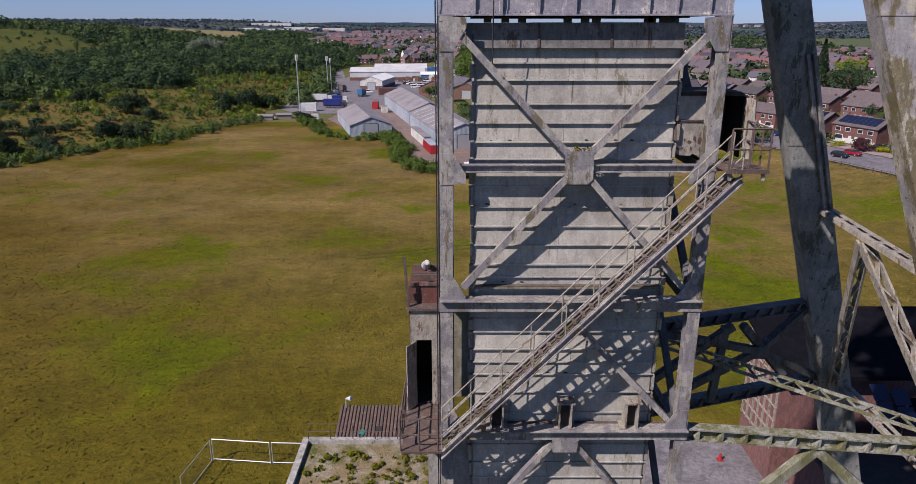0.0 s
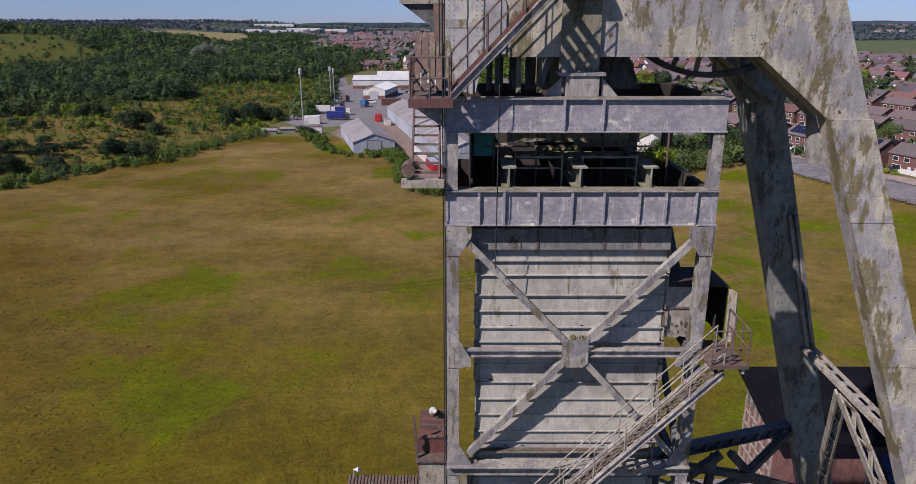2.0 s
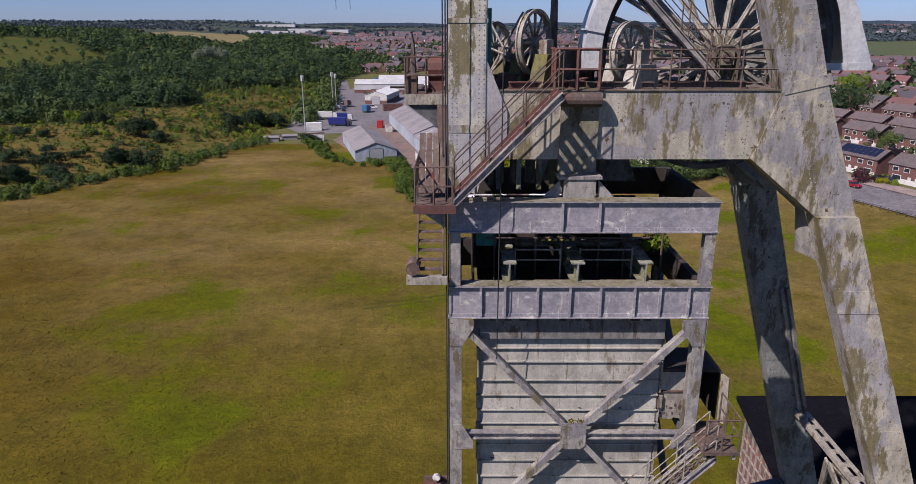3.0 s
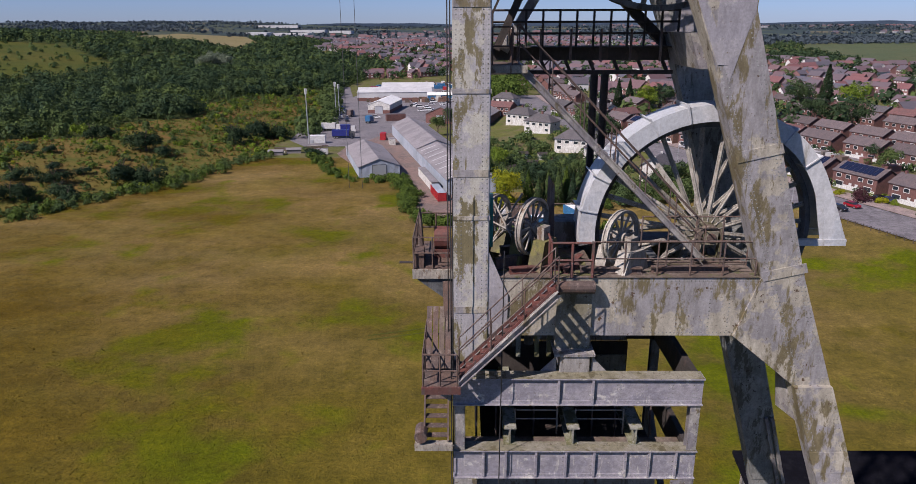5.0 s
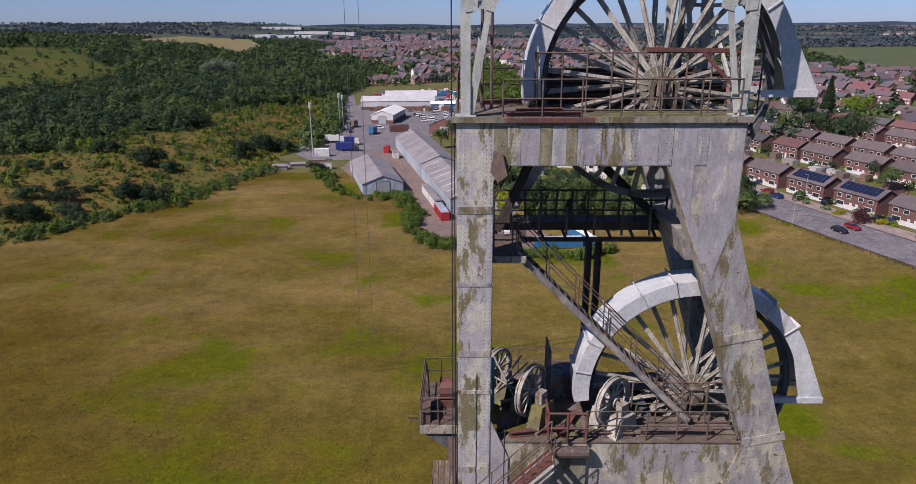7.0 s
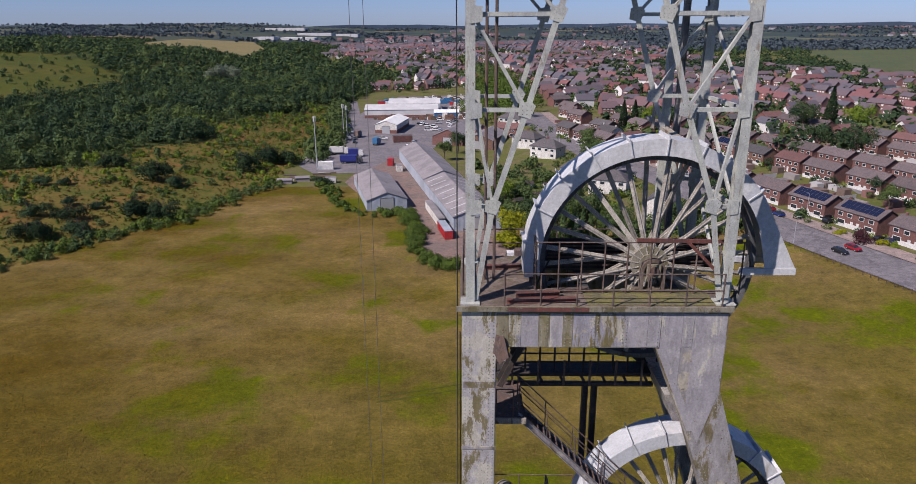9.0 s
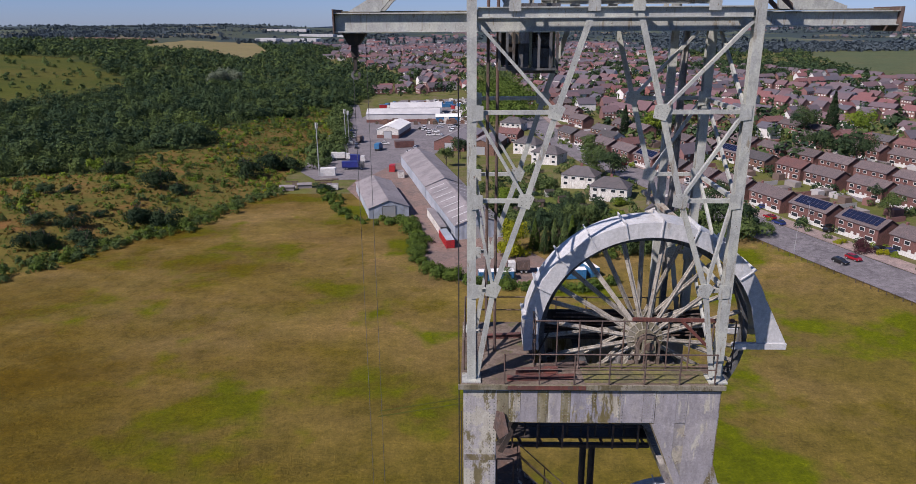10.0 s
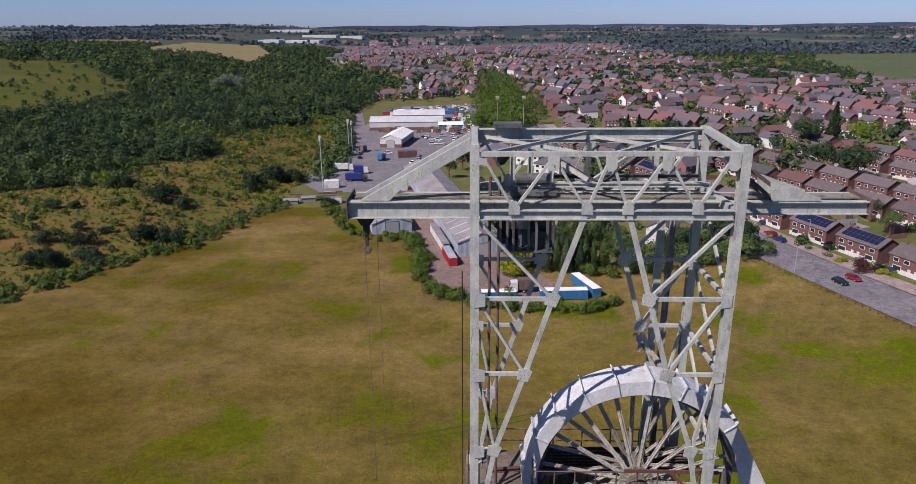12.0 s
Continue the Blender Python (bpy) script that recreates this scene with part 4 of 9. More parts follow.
def stair(p, q, width, n, label, m_string, m_tread, m_rail, rail_h=1.05, tw=0.55):
    """A straight flight from p to q (front edge), going back in y by width."""
    p, q = Vector(p), Vector(q)
    t = thing("staircase", p, label, "staircase")
    back = Vector((0, width, 0))
    for o in (Vector((0, 0, 0)), back):
        g = Geo().bar(p + o, q + o, 0.04, 0.22, (0, 0, 1))
        g.bar(p + o + Vector((0, -0.04, -0.11)), q + o + Vector((0, -0.04, -0.11)), 0.12, 0.025).bar(p + o + Vector((0, -0.04, 0.11)), q + o + Vector((0, -0.04, 0.11)), 0.12, 0.025)
        part("stringer", g, m_string, t)
    run = (q.x - p.x) / n
    me = Geo().block(-abs(run) * tw, abs(run) * tw, 0.03, width - 0.03, -0.02, 0.02).mesh("tread")
    for i in range(n):
        c = p.lerp(q, (i + 0.5) / n)
        ob = new("tread", me)
        if not me.materials:
            me.materials.append(m_tread)
        ob.location = c + Vector((0, 0, 0.04))
        hang(ob, t)
    k = max(3, round((q - p).length / 1.35))
    up = Vector((0, 0, rail_h))
    for o in (Vector((0, 0.0, 0.1)), back + Vector((0, 0.0, 0.1))):
        for i in range(k + 1):
            c = p.lerp(q, i / k) + o
            part("rail_post", Geo().tube(c, c + up, 0.021, 5), m_rail, t)
        part("handrail", Geo().tube(p + o + up, q + o + up, 0.021, 6), m_rail, t)
        part("handrail", Geo().tube(p + o + up * 0.52, q + o + up * 0.52, 0.018, 6), m_rail, t)
    return t


stair((-0.5, 18.0, 22.6), (7.5, 18.0, 31.05), 0.75, 34, "long straight steel staircase with galvanised rails up the tower face", M_STEEL, M_DECK, M_CREAM, tw=0.27)
long_stair = bpy.data.objects["staircase"]
# strips added under the treads to shape the stair's shadow on the casing
for ya, yb in ((18.03, 18.17), (18.31, 18.46), (18.60, 18.72)):
    part("tread_carrier", Geo().bar((-0.5, (ya + yb) / 2, 22.57), (7.5, (ya + yb) / 2, 31.02), yb - ya, 0.02), M_DECK, long_stair)
stair((-0.35, 18.5, 38.85), (2.5, 18.5, 41.75), 0.8, 13, "red oxide steel staircase up to the lower deck", M_STEEL, M_REDOX, M_RUST)
red_stair = bpy.data.objects["staircase.001"]
for o in (0.06, 0.74):
    part("inner_stringer", Geo().bar((-0.35, 18.5 + o, 38.93), (2.5, 18.5 + o, 41.83), 0.03, 0.24), M_REDOX, red_stair, "red oxide inner plate")
stair((7.35, 20.75, 42.0), (1.4, 20.75, 48.0), 0.7, 26, "steep pale steel staircase from lower deck to the mid platform", M_STEEL, M_RUST, M_RUST)

# mid platform and rear gallery between the portals
mid_plat = thing("mid_platform", (0.8, 21.5, 47.3), "small rusty platform beside the headframe leg", "platform")
part("floor_plate", Geo().block(0.58, 1.6, 20.6, 23.0, 47.95, 48.0), M_RUST, mid_plat)
part("edge_channel", Geo().block(0.58, 1.64, 20.52, 20.58, 47.8, 48.02), M_CREAM, mid_plat)
railing([(0.62, 20.6, 48.0), (1.2, 20.6, 48.0)], "rusty handrail of the mid platform", 1.05, 0.45)
gal = thing("rear_gallery", (3.3, 23.9, 47.0), "dark steel gallery with handrails between the portals", "gallery")
part("gallery_girder", Geo().block(0.58, 6.7, 23.5, 23.86, 48.0, 48.4), M_BROWN_SHADE, gal)
part("gallery_chord", Geo().block(0.58, 6.7, 23.55, 23.75, 47.55, 47.68), M_BROWN_SHADE, gal)
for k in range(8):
    part("gallery_web", Geo().bar((0.9 + k * 0.8, 23.65, 47.68), (0.75 + k * 0.8, 23.65, 48.0), 0.1, 0.12, (0, 1, 0)), M_BROWN_SHADE, gal)
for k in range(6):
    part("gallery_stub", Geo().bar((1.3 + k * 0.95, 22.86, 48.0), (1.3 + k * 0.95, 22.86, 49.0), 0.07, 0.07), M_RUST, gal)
part("gallery_floor", Geo().block(0.58, 6.7, 22.9, 23.86, 48.42, 48.46), M_BROWN_SHADE, gal)
railing([(0.7, 23.0, 48.46), (6.6, 23.0, 48.46)], "dark rusty gallery handrail", 1.1, 0.55, M_BROWN_SHADE, (0.4, 0.75, 1.1), 0.035)
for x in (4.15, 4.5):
    part("gallery_column", Geo().ibar((x, 23.7, 41.8), (x, 23.7, 47.55), 0.22, 0.22, 0.03, (1, 0, 0)), M_BROWN_SHADE, gal)
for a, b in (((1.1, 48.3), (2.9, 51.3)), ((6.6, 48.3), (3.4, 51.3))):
    part("gallery_brace", Geo().bar((a[0], 23.6, a[1]), (b[0], 23.6, b[1]), 0.3, 0.3, (0, 1, 0)), M_STEEL if a[0] < 2 else M_BROWN_SHADE, gal)
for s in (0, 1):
    part("gallery_stair", Geo().bar((0.8, 22.0 + 0.6 * s, 48.4), (2.6, 22.0 + 0.6 * s, 52.3), 0.05, 0.2), M_BROWN_SHADE, gal)
    part("gallery_stair_rail", Geo().bar((0.6, 22.0 + 0.6 * s, 49.3), (2.4, 22.0 + 0.6 * s, 53.2), 0.04, 0.05), M_BROWN_SHADE, gal)
part("shoulder_bracket", Geo().prism([(6.25, 48.9), (6.7, 48.9), (7.15, 47.9), (6.6, 47.9)], 20.6, 23.8), M_STEEL, gal)

# ---- top frame: lattice crane tower ----
top = thing("lattice_crane_tower", (3.7, 22.1, 52.4), "pale grey-green lattice steel frame on the top deck", "lattice tower")
TF, TR, TZ0, TZ1, TZ2 = 20.2, 24.0, 52.42, 63.77, 65.62
for y, m in ((TF, M_TOP), (TR, M_TOP)):
    for x in (-0.26, 7.66):
        g = Geo().ibar((x, y, TZ0), (x, y, TZ2 + 0.25), 0.28, 0.28, 0.035, (0, 1, 0))
        part("corner_post", g, m, top)
        part("foot_plate", Geo().block(x - 0.3, x + 0.3, y - 0.3, y + 0.3, TZ0 - 0.005, TZ0 + 0.05), m, top)
    zs = (61.03, 58.4, 55.53)
    left = ((3.07, TZ1), (2.18, zs[0]), (1.37, zs[1]), (0.42, zs[2]), (-0.1, TZ0 + 0.1))
    right = ((4.39, TZ1), (5.2, zs[0]), (5.97, zs[1]), (7.0, zs[2]), (7.5, TZ0 + 0.1))
    for ln, px in ((left, -0.12), (right, 7.52)):
        for a, b in zip(ln, ln[1:]):
            part("raking_bar", Geo().bar((a[0], y, a[1]), (b[0], y, b[1]), 0.05, 0.15, (0, 1, 0)).bar((a[0], y - 0.06, a[1]), (b[0], y - 0.06, b[1]), 0.17, 0.025, (0, 1, 0)), m, top)
        prev = TZ1 - 0.15
        for (x, z) in ln[1:4]:
            part("strut", Geo().bar((px, y, z), (x, y, z), 0.11, 0.12), m, top)
            part("diagonal", Geo().bar((px, y + 0.02, prev - 0.1), (x, y + 0.02, z), 0.09, 0.13, (0, 1, 0)), m, top)
            part("gusset_plate", Geo().prism([(x - 0.22, z + 0.2), (x - 0.25, z - 0.15), (x + 0.1, z - 0.25), (x + 0.25, z + 0.12), (x + 0.1, z + 0.25)], y - 0.1, y - 0.075), m, top)
            part("gusset_plate", Geo().prism([(px - 0.14, z + 0.25), (px - 0.14, z - 0.25), (px + 0.2, z - 0.2), (px + 0.2, z + 0.2)], y - 0.165, y - 0.142), m, top)
            for dz in (-0.12, 0, 0.12):
                RV.rivets((x - 0.13, y - 0.1, z + dz), (x + 0.13, y - 0.1, z + dz), (0, -1, 0), 0.12, 0.022)
            prev = z
    # truss across the top
    part("bottom_chord", Geo().ibar((-0.1, y, TZ1 - 0.0), (7.5, y, TZ1 - 0.0), 0.22, 0.3, 0.03), m, top)
    part("top_chord", Geo().bar((-0.1, y, TZ2 - (0.25 if y > 22 else 0)), (7.5, y, TZ2 - (0.25 if y > 22 else 0)), 0.2, 0.13), m, top)
    nodes = (0.0, 0.93, 2.06, 3.11, 3.75, 4.33, 5.4, 6.4, 7.33)
    for i, (xa, xb) in enumerate(zip(nodes, nodes[1:])):
        za, zb = (TZ2 - 0.1, TZ1 + 0.15) if i % 2 == 0 else (TZ1 + 0.15, TZ2 - 0.1)
        part("truss_web", Geo().bar((xa, y, za), (xb, y, zb), 0.08, 0.13, (0, 1, 0)), m, top)
        part("gusset_plate", Geo().prism([(xb - 0.17, zb + (0.05 if zb > 65 else 0.12)), (xb - 0.17, zb - (0.3 if zb > 65 else 0.12)), (xb - 0.08, zb - (0.4 if zb > 65 else 0.12)), (xb + 0.08, zb - (0.4 if zb > 65 else 0.12)), (xb + 0.17, zb - (0.3 if zb > 65 else 0.12)), (xb + 0.17, zb + (0.05 if zb > 65 else 0.12)), (xb + 0.06, zb + (0.05 if zb > 65 else 0.3)), (xb - 0.06, zb + (0.05 if zb > 65 else 0.3))], y - 0.115, y - 0.085), m, top)
for x in (-0.26, 7.66):
    part("side_chord", Geo().bar((x, TF + 0.14, TZ1), (x, TR - 0.14, TZ1), 0.2, 0.28), M_TOP, top)
    part("side_chord", Geo().bar((x, TF + 0.14, TZ2), (x, TR - 0.14, TZ2 + 0.15), 0.2, 0.2), M_TOP, top)
    for za, zb in ((61.0, TZ1), (58.4, 61.0), (55.5, 58.4), (TZ0, 55.5)):
        part("side_strut", Geo().bar((x, TF + 0.14, za), (x, TR - 0.14, za), 0.12, 0.12), M_TOP, top) if za > 53 else None
        part("side_diagonal", Geo().bar((x, TF + 0.14, za), (x, TR - 0.14, zb), 0.08, 0.12), M_TOP, top)
part("rear_beam", Geo().ibar((-0.3, TR, 65.61), (7.87, TR, 65.61), 0.3, 0.38, 0.03), M_TOP, top)
for y, z in ((22.9, 64.1), (23.4, 64.25), (22.3, 64.2)):
    part("inner_rail", Geo().ibar((1.9, y, z), (7.4, y, z), 0.14, 0.14, 0.02), M_DARK if y > 23 else M_TOP, top)
for xa, xb in ((1.7, 3.5), (5.6, 3.7)):
    part("wind_brace", Geo().bar((xa, 23.6, 65.3), (xb, 22.6, 64.3), 0.1, 0.14), M_TOP, top)
    part("wind_brace", Geo().bar((xa + 0.2, 23.7, 65.2), (xb + 0.3, 22.5, 64.25), 0.05, 0.08), M_BROWN_SHADE, top)
for x in (3.6, 5.9):
    part("hanger_post", Geo().bar((x, 23.3, 63.9), (x, 23.3, 65.4), 0.14, 0.12), M_DARK if x < 4 else M_TOP, top)
for x in (1.9, 5.6):
    part("roof_brace", Geo().bar((x - 1.8, TF, TZ2), (x + 1.8, TR, TZ2 + 0.05), 0.1, 0.1), M_TOP, top)
    part("roof_brace", Geo().bar((x + 1.8, TF, TZ2 - 0.12), (x - 1.8, TR, TZ2 - 0.1), 0.1, 0.1), M_TOP, top)
# thick rear guide columns
part("guide_column", Geo().block(6.42, 6.68, 24.3, 24.5, TZ0, TZ1), M_TOP, top)
part("guide_column", Geo().ibar((6.95, 24.4, TZ0), (6.95, 24.4, TZ1), 0.2, 0.2, 0.03, (1, 0, 0)), M_STEEL, top)
part("loose_strut", Geo().bar((6.1, 25.0, 57.55), (7.1, 21.7, 56.75), 0.24, 0.12).bar((6.0, 24.0, 57.3), (6.05, 24.0, 58.3), 0.1, 0.1), M_CREAM, top)
for x in (0.25, 0.55):
    part("guide_pipe", Geo().tube((x, 22.2, TZ0), (x, 22.2, 64.5), 0.05, 6), M_RUST, top)

# ---- crane runway with two jib ends ----
jib = thing("crane_runway", (4, 22.3, 63.2), "long pale runway girder cantilevered out on both sides", "crane girder")
for y in (21.75, 22.85):
    part("runway_girder", Geo().ibar((-4.4, y, 63.52), (7.8, y, 63.52), 0.34, 0.56, 0.035), M_TOP, jib)
    part("runway_girder", Geo().ibar((7.8, y, 63.58), (12.3, y, 63.58), 0.3, 0.42, 0.03), M_TOP, jib)
    part("jib_stay", Geo().prism([(-0.4, 65.85), (-3.95, 63.83), (-3.0, 63.83), (-2.7, 64.15), (-0.4, 65.45)], y - 0.1, y + 0.1), M_TOP, jib)
    part("jib_gusset", Geo().prism([(9.1, 64.5), (10.75, 63.92), (10.75, 63.82), (9.2, 63.82)], y - 0.1, y - 0.06), M_TOP, jib)
    for za, xb in ((65.3, 9.8), (65.05, 9.25)):
        part("jib_tie", Geo().bar((7.8, y, za), (xb, y, 63.86), 0.12, 0.1, (0, 1, 0)), M_RUST, jib)
    RV.rivets((-4.3, y - 0.02, 63.75), (-0.5, y - 0.02, 63.75), (0, -1, 0), 0.2, 0.02)
for k in range(4):
    for i in range(3):
        part("walk_board", Geo().block(-4.2 + 4.1 * k, -0.12 + 4.1 * k, 22.0 + 0.205 * i, 22.19 + 0.205 * i, 63.81, 63.85), M_OLIVE, jib)
for x in (-4.4, 12.31):
    part("end_plate", Geo().block(x, x + 0.04, 21.5, 23.1, 63.2, 63.9), M_RUST, jib)
hoist = thing("hoist_block", (-3.9, 22.3, 61.9), "rusty chain hoist hanging under the jib end", "hoist")
part("trolley", Geo().prism([(-4.25, 63.2), (-3.5, 63.2), (-3.75, 62.86), (-4.05, 62.86)], 22.1, 22.5), M_BROWN_SHADE, hoist)
part("block", Geo().block(-4.0, -3.8, 22.2, 22.4, 62.5, 62.85).block(-3.95, -3.85, 22.25, 22.35, 62.1, 62.5), M_BROWN_SHADE, hoist)
part("hook", Geo().ring((-3.9, 22.3, 61.95), 0.08, 0.15, -0.04, 0.04, 100, 400, 12), M_DARK, hoist)
for x in (-3.98, -3.55):
    part("rope", Geo().tube((x, 22.3, 44.0), (x, 22.3, 63.0), 0.008, 4), M_DARK, hoist)
mach = thing("crane_machine", (1.2, 22.3, 63.2), "grimy hoist winch in the crane frame", "winch")
for x in (1.0, 1.6, 2.3):
    part("machine_post", Geo().ibar((x, 22.9, 62.0), (x, 22.9, 65.3), 0.16, 0.16, 0.03, (1, 0, 0)), M_TOP, mach)
part("machine_frame", Geo().block(0.9, 2.4, 21.95, 22.65, 63.9, 64.05), M_DARK, mach)
part("cage_back", Geo().block(0.62, 2.28, 22.66, 22.7, 62.2, 63.2), M_BROWN_SHADE, mach)
part("cage_floor", Geo().block(0.55, 2.35, 21.5, 22.72, 62.12, 62.18), M_DARK, mach)
for x in (0.58, 0.8, 1.0, 1.5, 1.75, 2.1, 2.3):
    part("cage_bar", Geo().block(x - 0.04, x + 0.04, 21.5, 21.56, 62.182, 63.22), M_DARK if x != 1.5 else M_MOSS, mach)
part("cage_panel", Geo().block(0.84, 1.46, 21.58, 21.62, 62.9, 63.22), M_STEEL, mach)
part("gearbox", Geo().block(1.6, 2.2, 21.8, 22.5, 62.19, 62.75).tube((1.7, 22.1, 62.95), (2.15, 22.1, 62.95), 0.2, 12), M_DARK, mach)
part("roof_box", Geo().block(0.4, 1.35, 23.6, 24.3, 65.86, 66.0), M_DARK, mach)
part("machine_cradle", Geo().block(1.0, 2.3, 21.95, 22.65, 62.0, 62.1), M_DARK, mach)
part("drum", Geo().tube((1.1, 22.3, 64.4), (2.2, 22.3, 64.4), 0.2, 14), M_DARK, mach)
part("motor", Geo().block(1.2, 1.7, 22.0, 22.5, 62.12, 62.9), M_DARK, mach)
for x in (0.52, 1.42):
    fl = thing("aircraft_light", (x, 24.0, 65.9), "slim pale lamp post with a flat head on the frame top", "lamp", "top lamps")
    part("lamp_post", Geo().tube((x, 24.0, 65.93), (x, 24.0, 66.75), 0.02, 5), M_MOSS, fl)
    part("lamp_head", Geo().bar((x, 23.85, 66.78), (x, 24.2, 66.86), 0.13, 0.05), M_MOSS, fl)

# ---- small guide wheels on pedestals, lower deck ----


def guide_wheel(cx, cy, cz, R, turn, label, mped):
    t = thing("guide_wheel", (0, 0, 0), label, "guide wheel", "guide wheels")
    c = (0, 0, 0)
    part("rim", Geo().ring(c, R - 0.09, R - 0.04, -0.1, 0.1, n=40).ring(c, R - 0.04, R, -0.1, -0.05, n=40).ring(c, R - 0.04, R, 0.05, 0.1, n=40), M_SPOKE if mped == M_SPOKE else M_CREAM, t)
    part("hub", Geo().ring(c, 0.05, 0.17, -0.18, 0.18, n=16).tube((0, -0.5, 0), (0, 0.45, 0), 0.07, 10), M_CREAM, t)
    for k in range(12):
        a = 2 * math.pi * k / 12
        part("spoke", Geo().bar((0.14 * math.cos(a), 0, 0.14 * math.sin(a)), ((R - 0.11) * math.cos(a), 0, (R - 0.11) * math.sin(a)), 0.06, 0.06, (0, 1, 0)), M_CREAM, t)
    for s in (-1, 1):
        y = 0.4 * s
        w, d = (0.62, 0.26) if s < 0 else (0.5, 0.2)
        part("pedestal", Geo().prism([(-w, -(cz - 41.8)), (w, -(cz - 41.8)), (w * 0.6, -0.32), (-w * 0.6, -0.32)], y - d, y + 0.2), mped, t)
        part("bearing", Geo().block(-0.2, 0.2, y - 0.12, y + 0.12, -0.318, 0.08), M_CREAM, t)
    t.matrix_basis = pose(cx, cy, cz, 0, 0, turn)
    return t


guide_wheel(4.72, 20.75, 42.78, 0.87, 42, "cream spoked guide wheel on a white pedestal", M_SPOKE)
guide_wheel(1.98, 21.0, 43.05, 0.93, 54, "grimy spoked guide wheel on a mossy pedestal", M_MOSSY)
guide_wheel(0.9, 22.9, 42.78, 0.86, 54, "grimy spoked guide wheel on a mossy pedestal", M_MOSSY)
for xa, ya, xb, yb, z, m in ((1.2, 20.1, 3.4, 20.5, 41.9, M_REDOX), (0.8, 20.4, 2.8, 21.6, 42.0, M_RUST), (2.9, 20.0, 3.6, 21.4, 41.92, M_REDOX), (3.4, 20.2, 5.3, 20.1, 41.9, M_RUST), (1.0, 21.8, 2.6, 22.4, 41.95, M_DECK), (5.6, 20.2, 8.0, 20.3, 41.9, M_RUST)):
    solo("scrap_channel", Geo().ibar((xa, ya, z), (xb, yb, z), 0.2, 0.2 if z < 41.95 else 0.36, 0.03), m, "rusty steel channel lying on the lower deck", "beam", "deck channels")
for xa, za, xb, zb in ((0.7, 42.0, 1.9, 43.6), (0.8, 42.2, 1.7, 43.9), (0.6, 42.9, 1.6, 42.5), (0.75, 43.6, 1.5, 42.2)):
    solo("rod_lever", Geo().tube((xa, 22.4, za), (xb, 21.9, zb), 0.035, 6), M_CREAM, "pale bent rod among the guide wheels", "rod", "guide rods")
railing([(2.45, FP - 0.05, 41.8), (3.7, FP - 0.05, 41.8)], "red oxide guard rail at the stair head", 1.1, 0.6, M_REDOX, (0.55, 1.1), 0.045)
railing([(2.45, FP - 0.05, 41.8), (2.45, 20.9, 41.8)], "red oxide guard rail at the stair head", 1.1, 0.55, M_REDOX, (0.55, 1.1), 0.04)
tarp = solo("tarpaulin_screen", Geo().block(0.62, 0.72, 20.9, 21.6, 42.4, 44.0), M_TEAL, "bright teal tarpaulin hung beside the leg", "tarpaulin")
clad = solo("rope_guard_plate", Geo().prism([(2.55, 41.8), (2.75, 41.8), (2.7, 44.2), (2.6, 44.4)], 21.6, 22.5), M_RUST, "curved rusty rope guard plate", "guard plate")
# dark box added where the deck lies open and dark
solo("dark_cover_box", Geo().block(2.9, 4.0, 22.6, 23.6, 41.81, 42.75), M_DARK, "low dark box standing in for the open, dark part of the deck", "box")

# ---- side platforms and cabins ----
pl = thing("side_platform", (-1.2, 22.5, 41.4), "rusty bracketed platform on the leg's outer side", "platform")
part("floor_plate", Geo().block(-1.85, -0.54, 21.2, 24.2, 41.5, 41.56), M_RUST, pl)
part("edge_beam", Geo().block(-1.87, -0.54, 21.1, 21.18, 41.25, 41.56), M_CREAM, pl)
part("bracket", Geo().prism([(-1.8, 41.25), (-0.54, 41.25), (-0.54, 40.3)], 21.2, 21.25), M_DARK, pl)
part("bracket", Geo().prism([(-1.8, 41.25), (-0.54, 41.25), (-0.54, 40.3)], 23.8, 23.85), M_DARK, pl)
railing([(-0.6, 21.15, 41.56), (-1.83, 21.15, 41.56), (-1.83, 24.15, 41.56), (-0.6, 24.15, 41.56)], "rusty handrail of the side platform", 1.05, 0.6)
solo("rusty_motor", Geo().tube((-1.2, 22.6, 42.2), (-0.7, 22.6, 42.2), 0.4, 12).block(-1.2, -0.7, 22.3, 22.9, 41.565, 41.85), M_REDOX, "rusty electric motor on the side platform", "motor")
solo("spike_plate", Geo().prism([(-1.75, 41.565), (-1.55, 41.565), (-1.62, 43.0), (-1.68, 43.3)], 22.0, 22.6), M_RUST, "upright rusty guard plate", "guard plate")

pl2 = thing("stair_landing", (-1.0, 18.9, 38.6), "red oxide stair landing beside the tower corner", "platform")
part("floor_plate", Geo().block(-1.45, -0.36, 18.4, 21.0, 38.74, 38.8), M_RUST, pl2)
part("edge_channel", Geo().block(-1.47, -0.3, 18.32, 18.38, 38.6, 38.84), M_REDOX, pl2)
part("bracket", Geo().prism([(-1.4, 38.58), (-0.56, 38.58), (-0.56, 38.0)], 18.9, 18.95), M_STEEL, pl2)
railing([(-0.4, 18.4, 38.8), (-1.42, 18.4, 38.8), (-1.42, 20.95, 38.8), (-0.6, 20.95, 38.8)], "rusty handrail of the stair landing", 1.05, 0.55)
chute = thing("slatted_cover", (-1.0, 19.5, 38.9), "rusty slatted cover leaning over the landing", "cover")
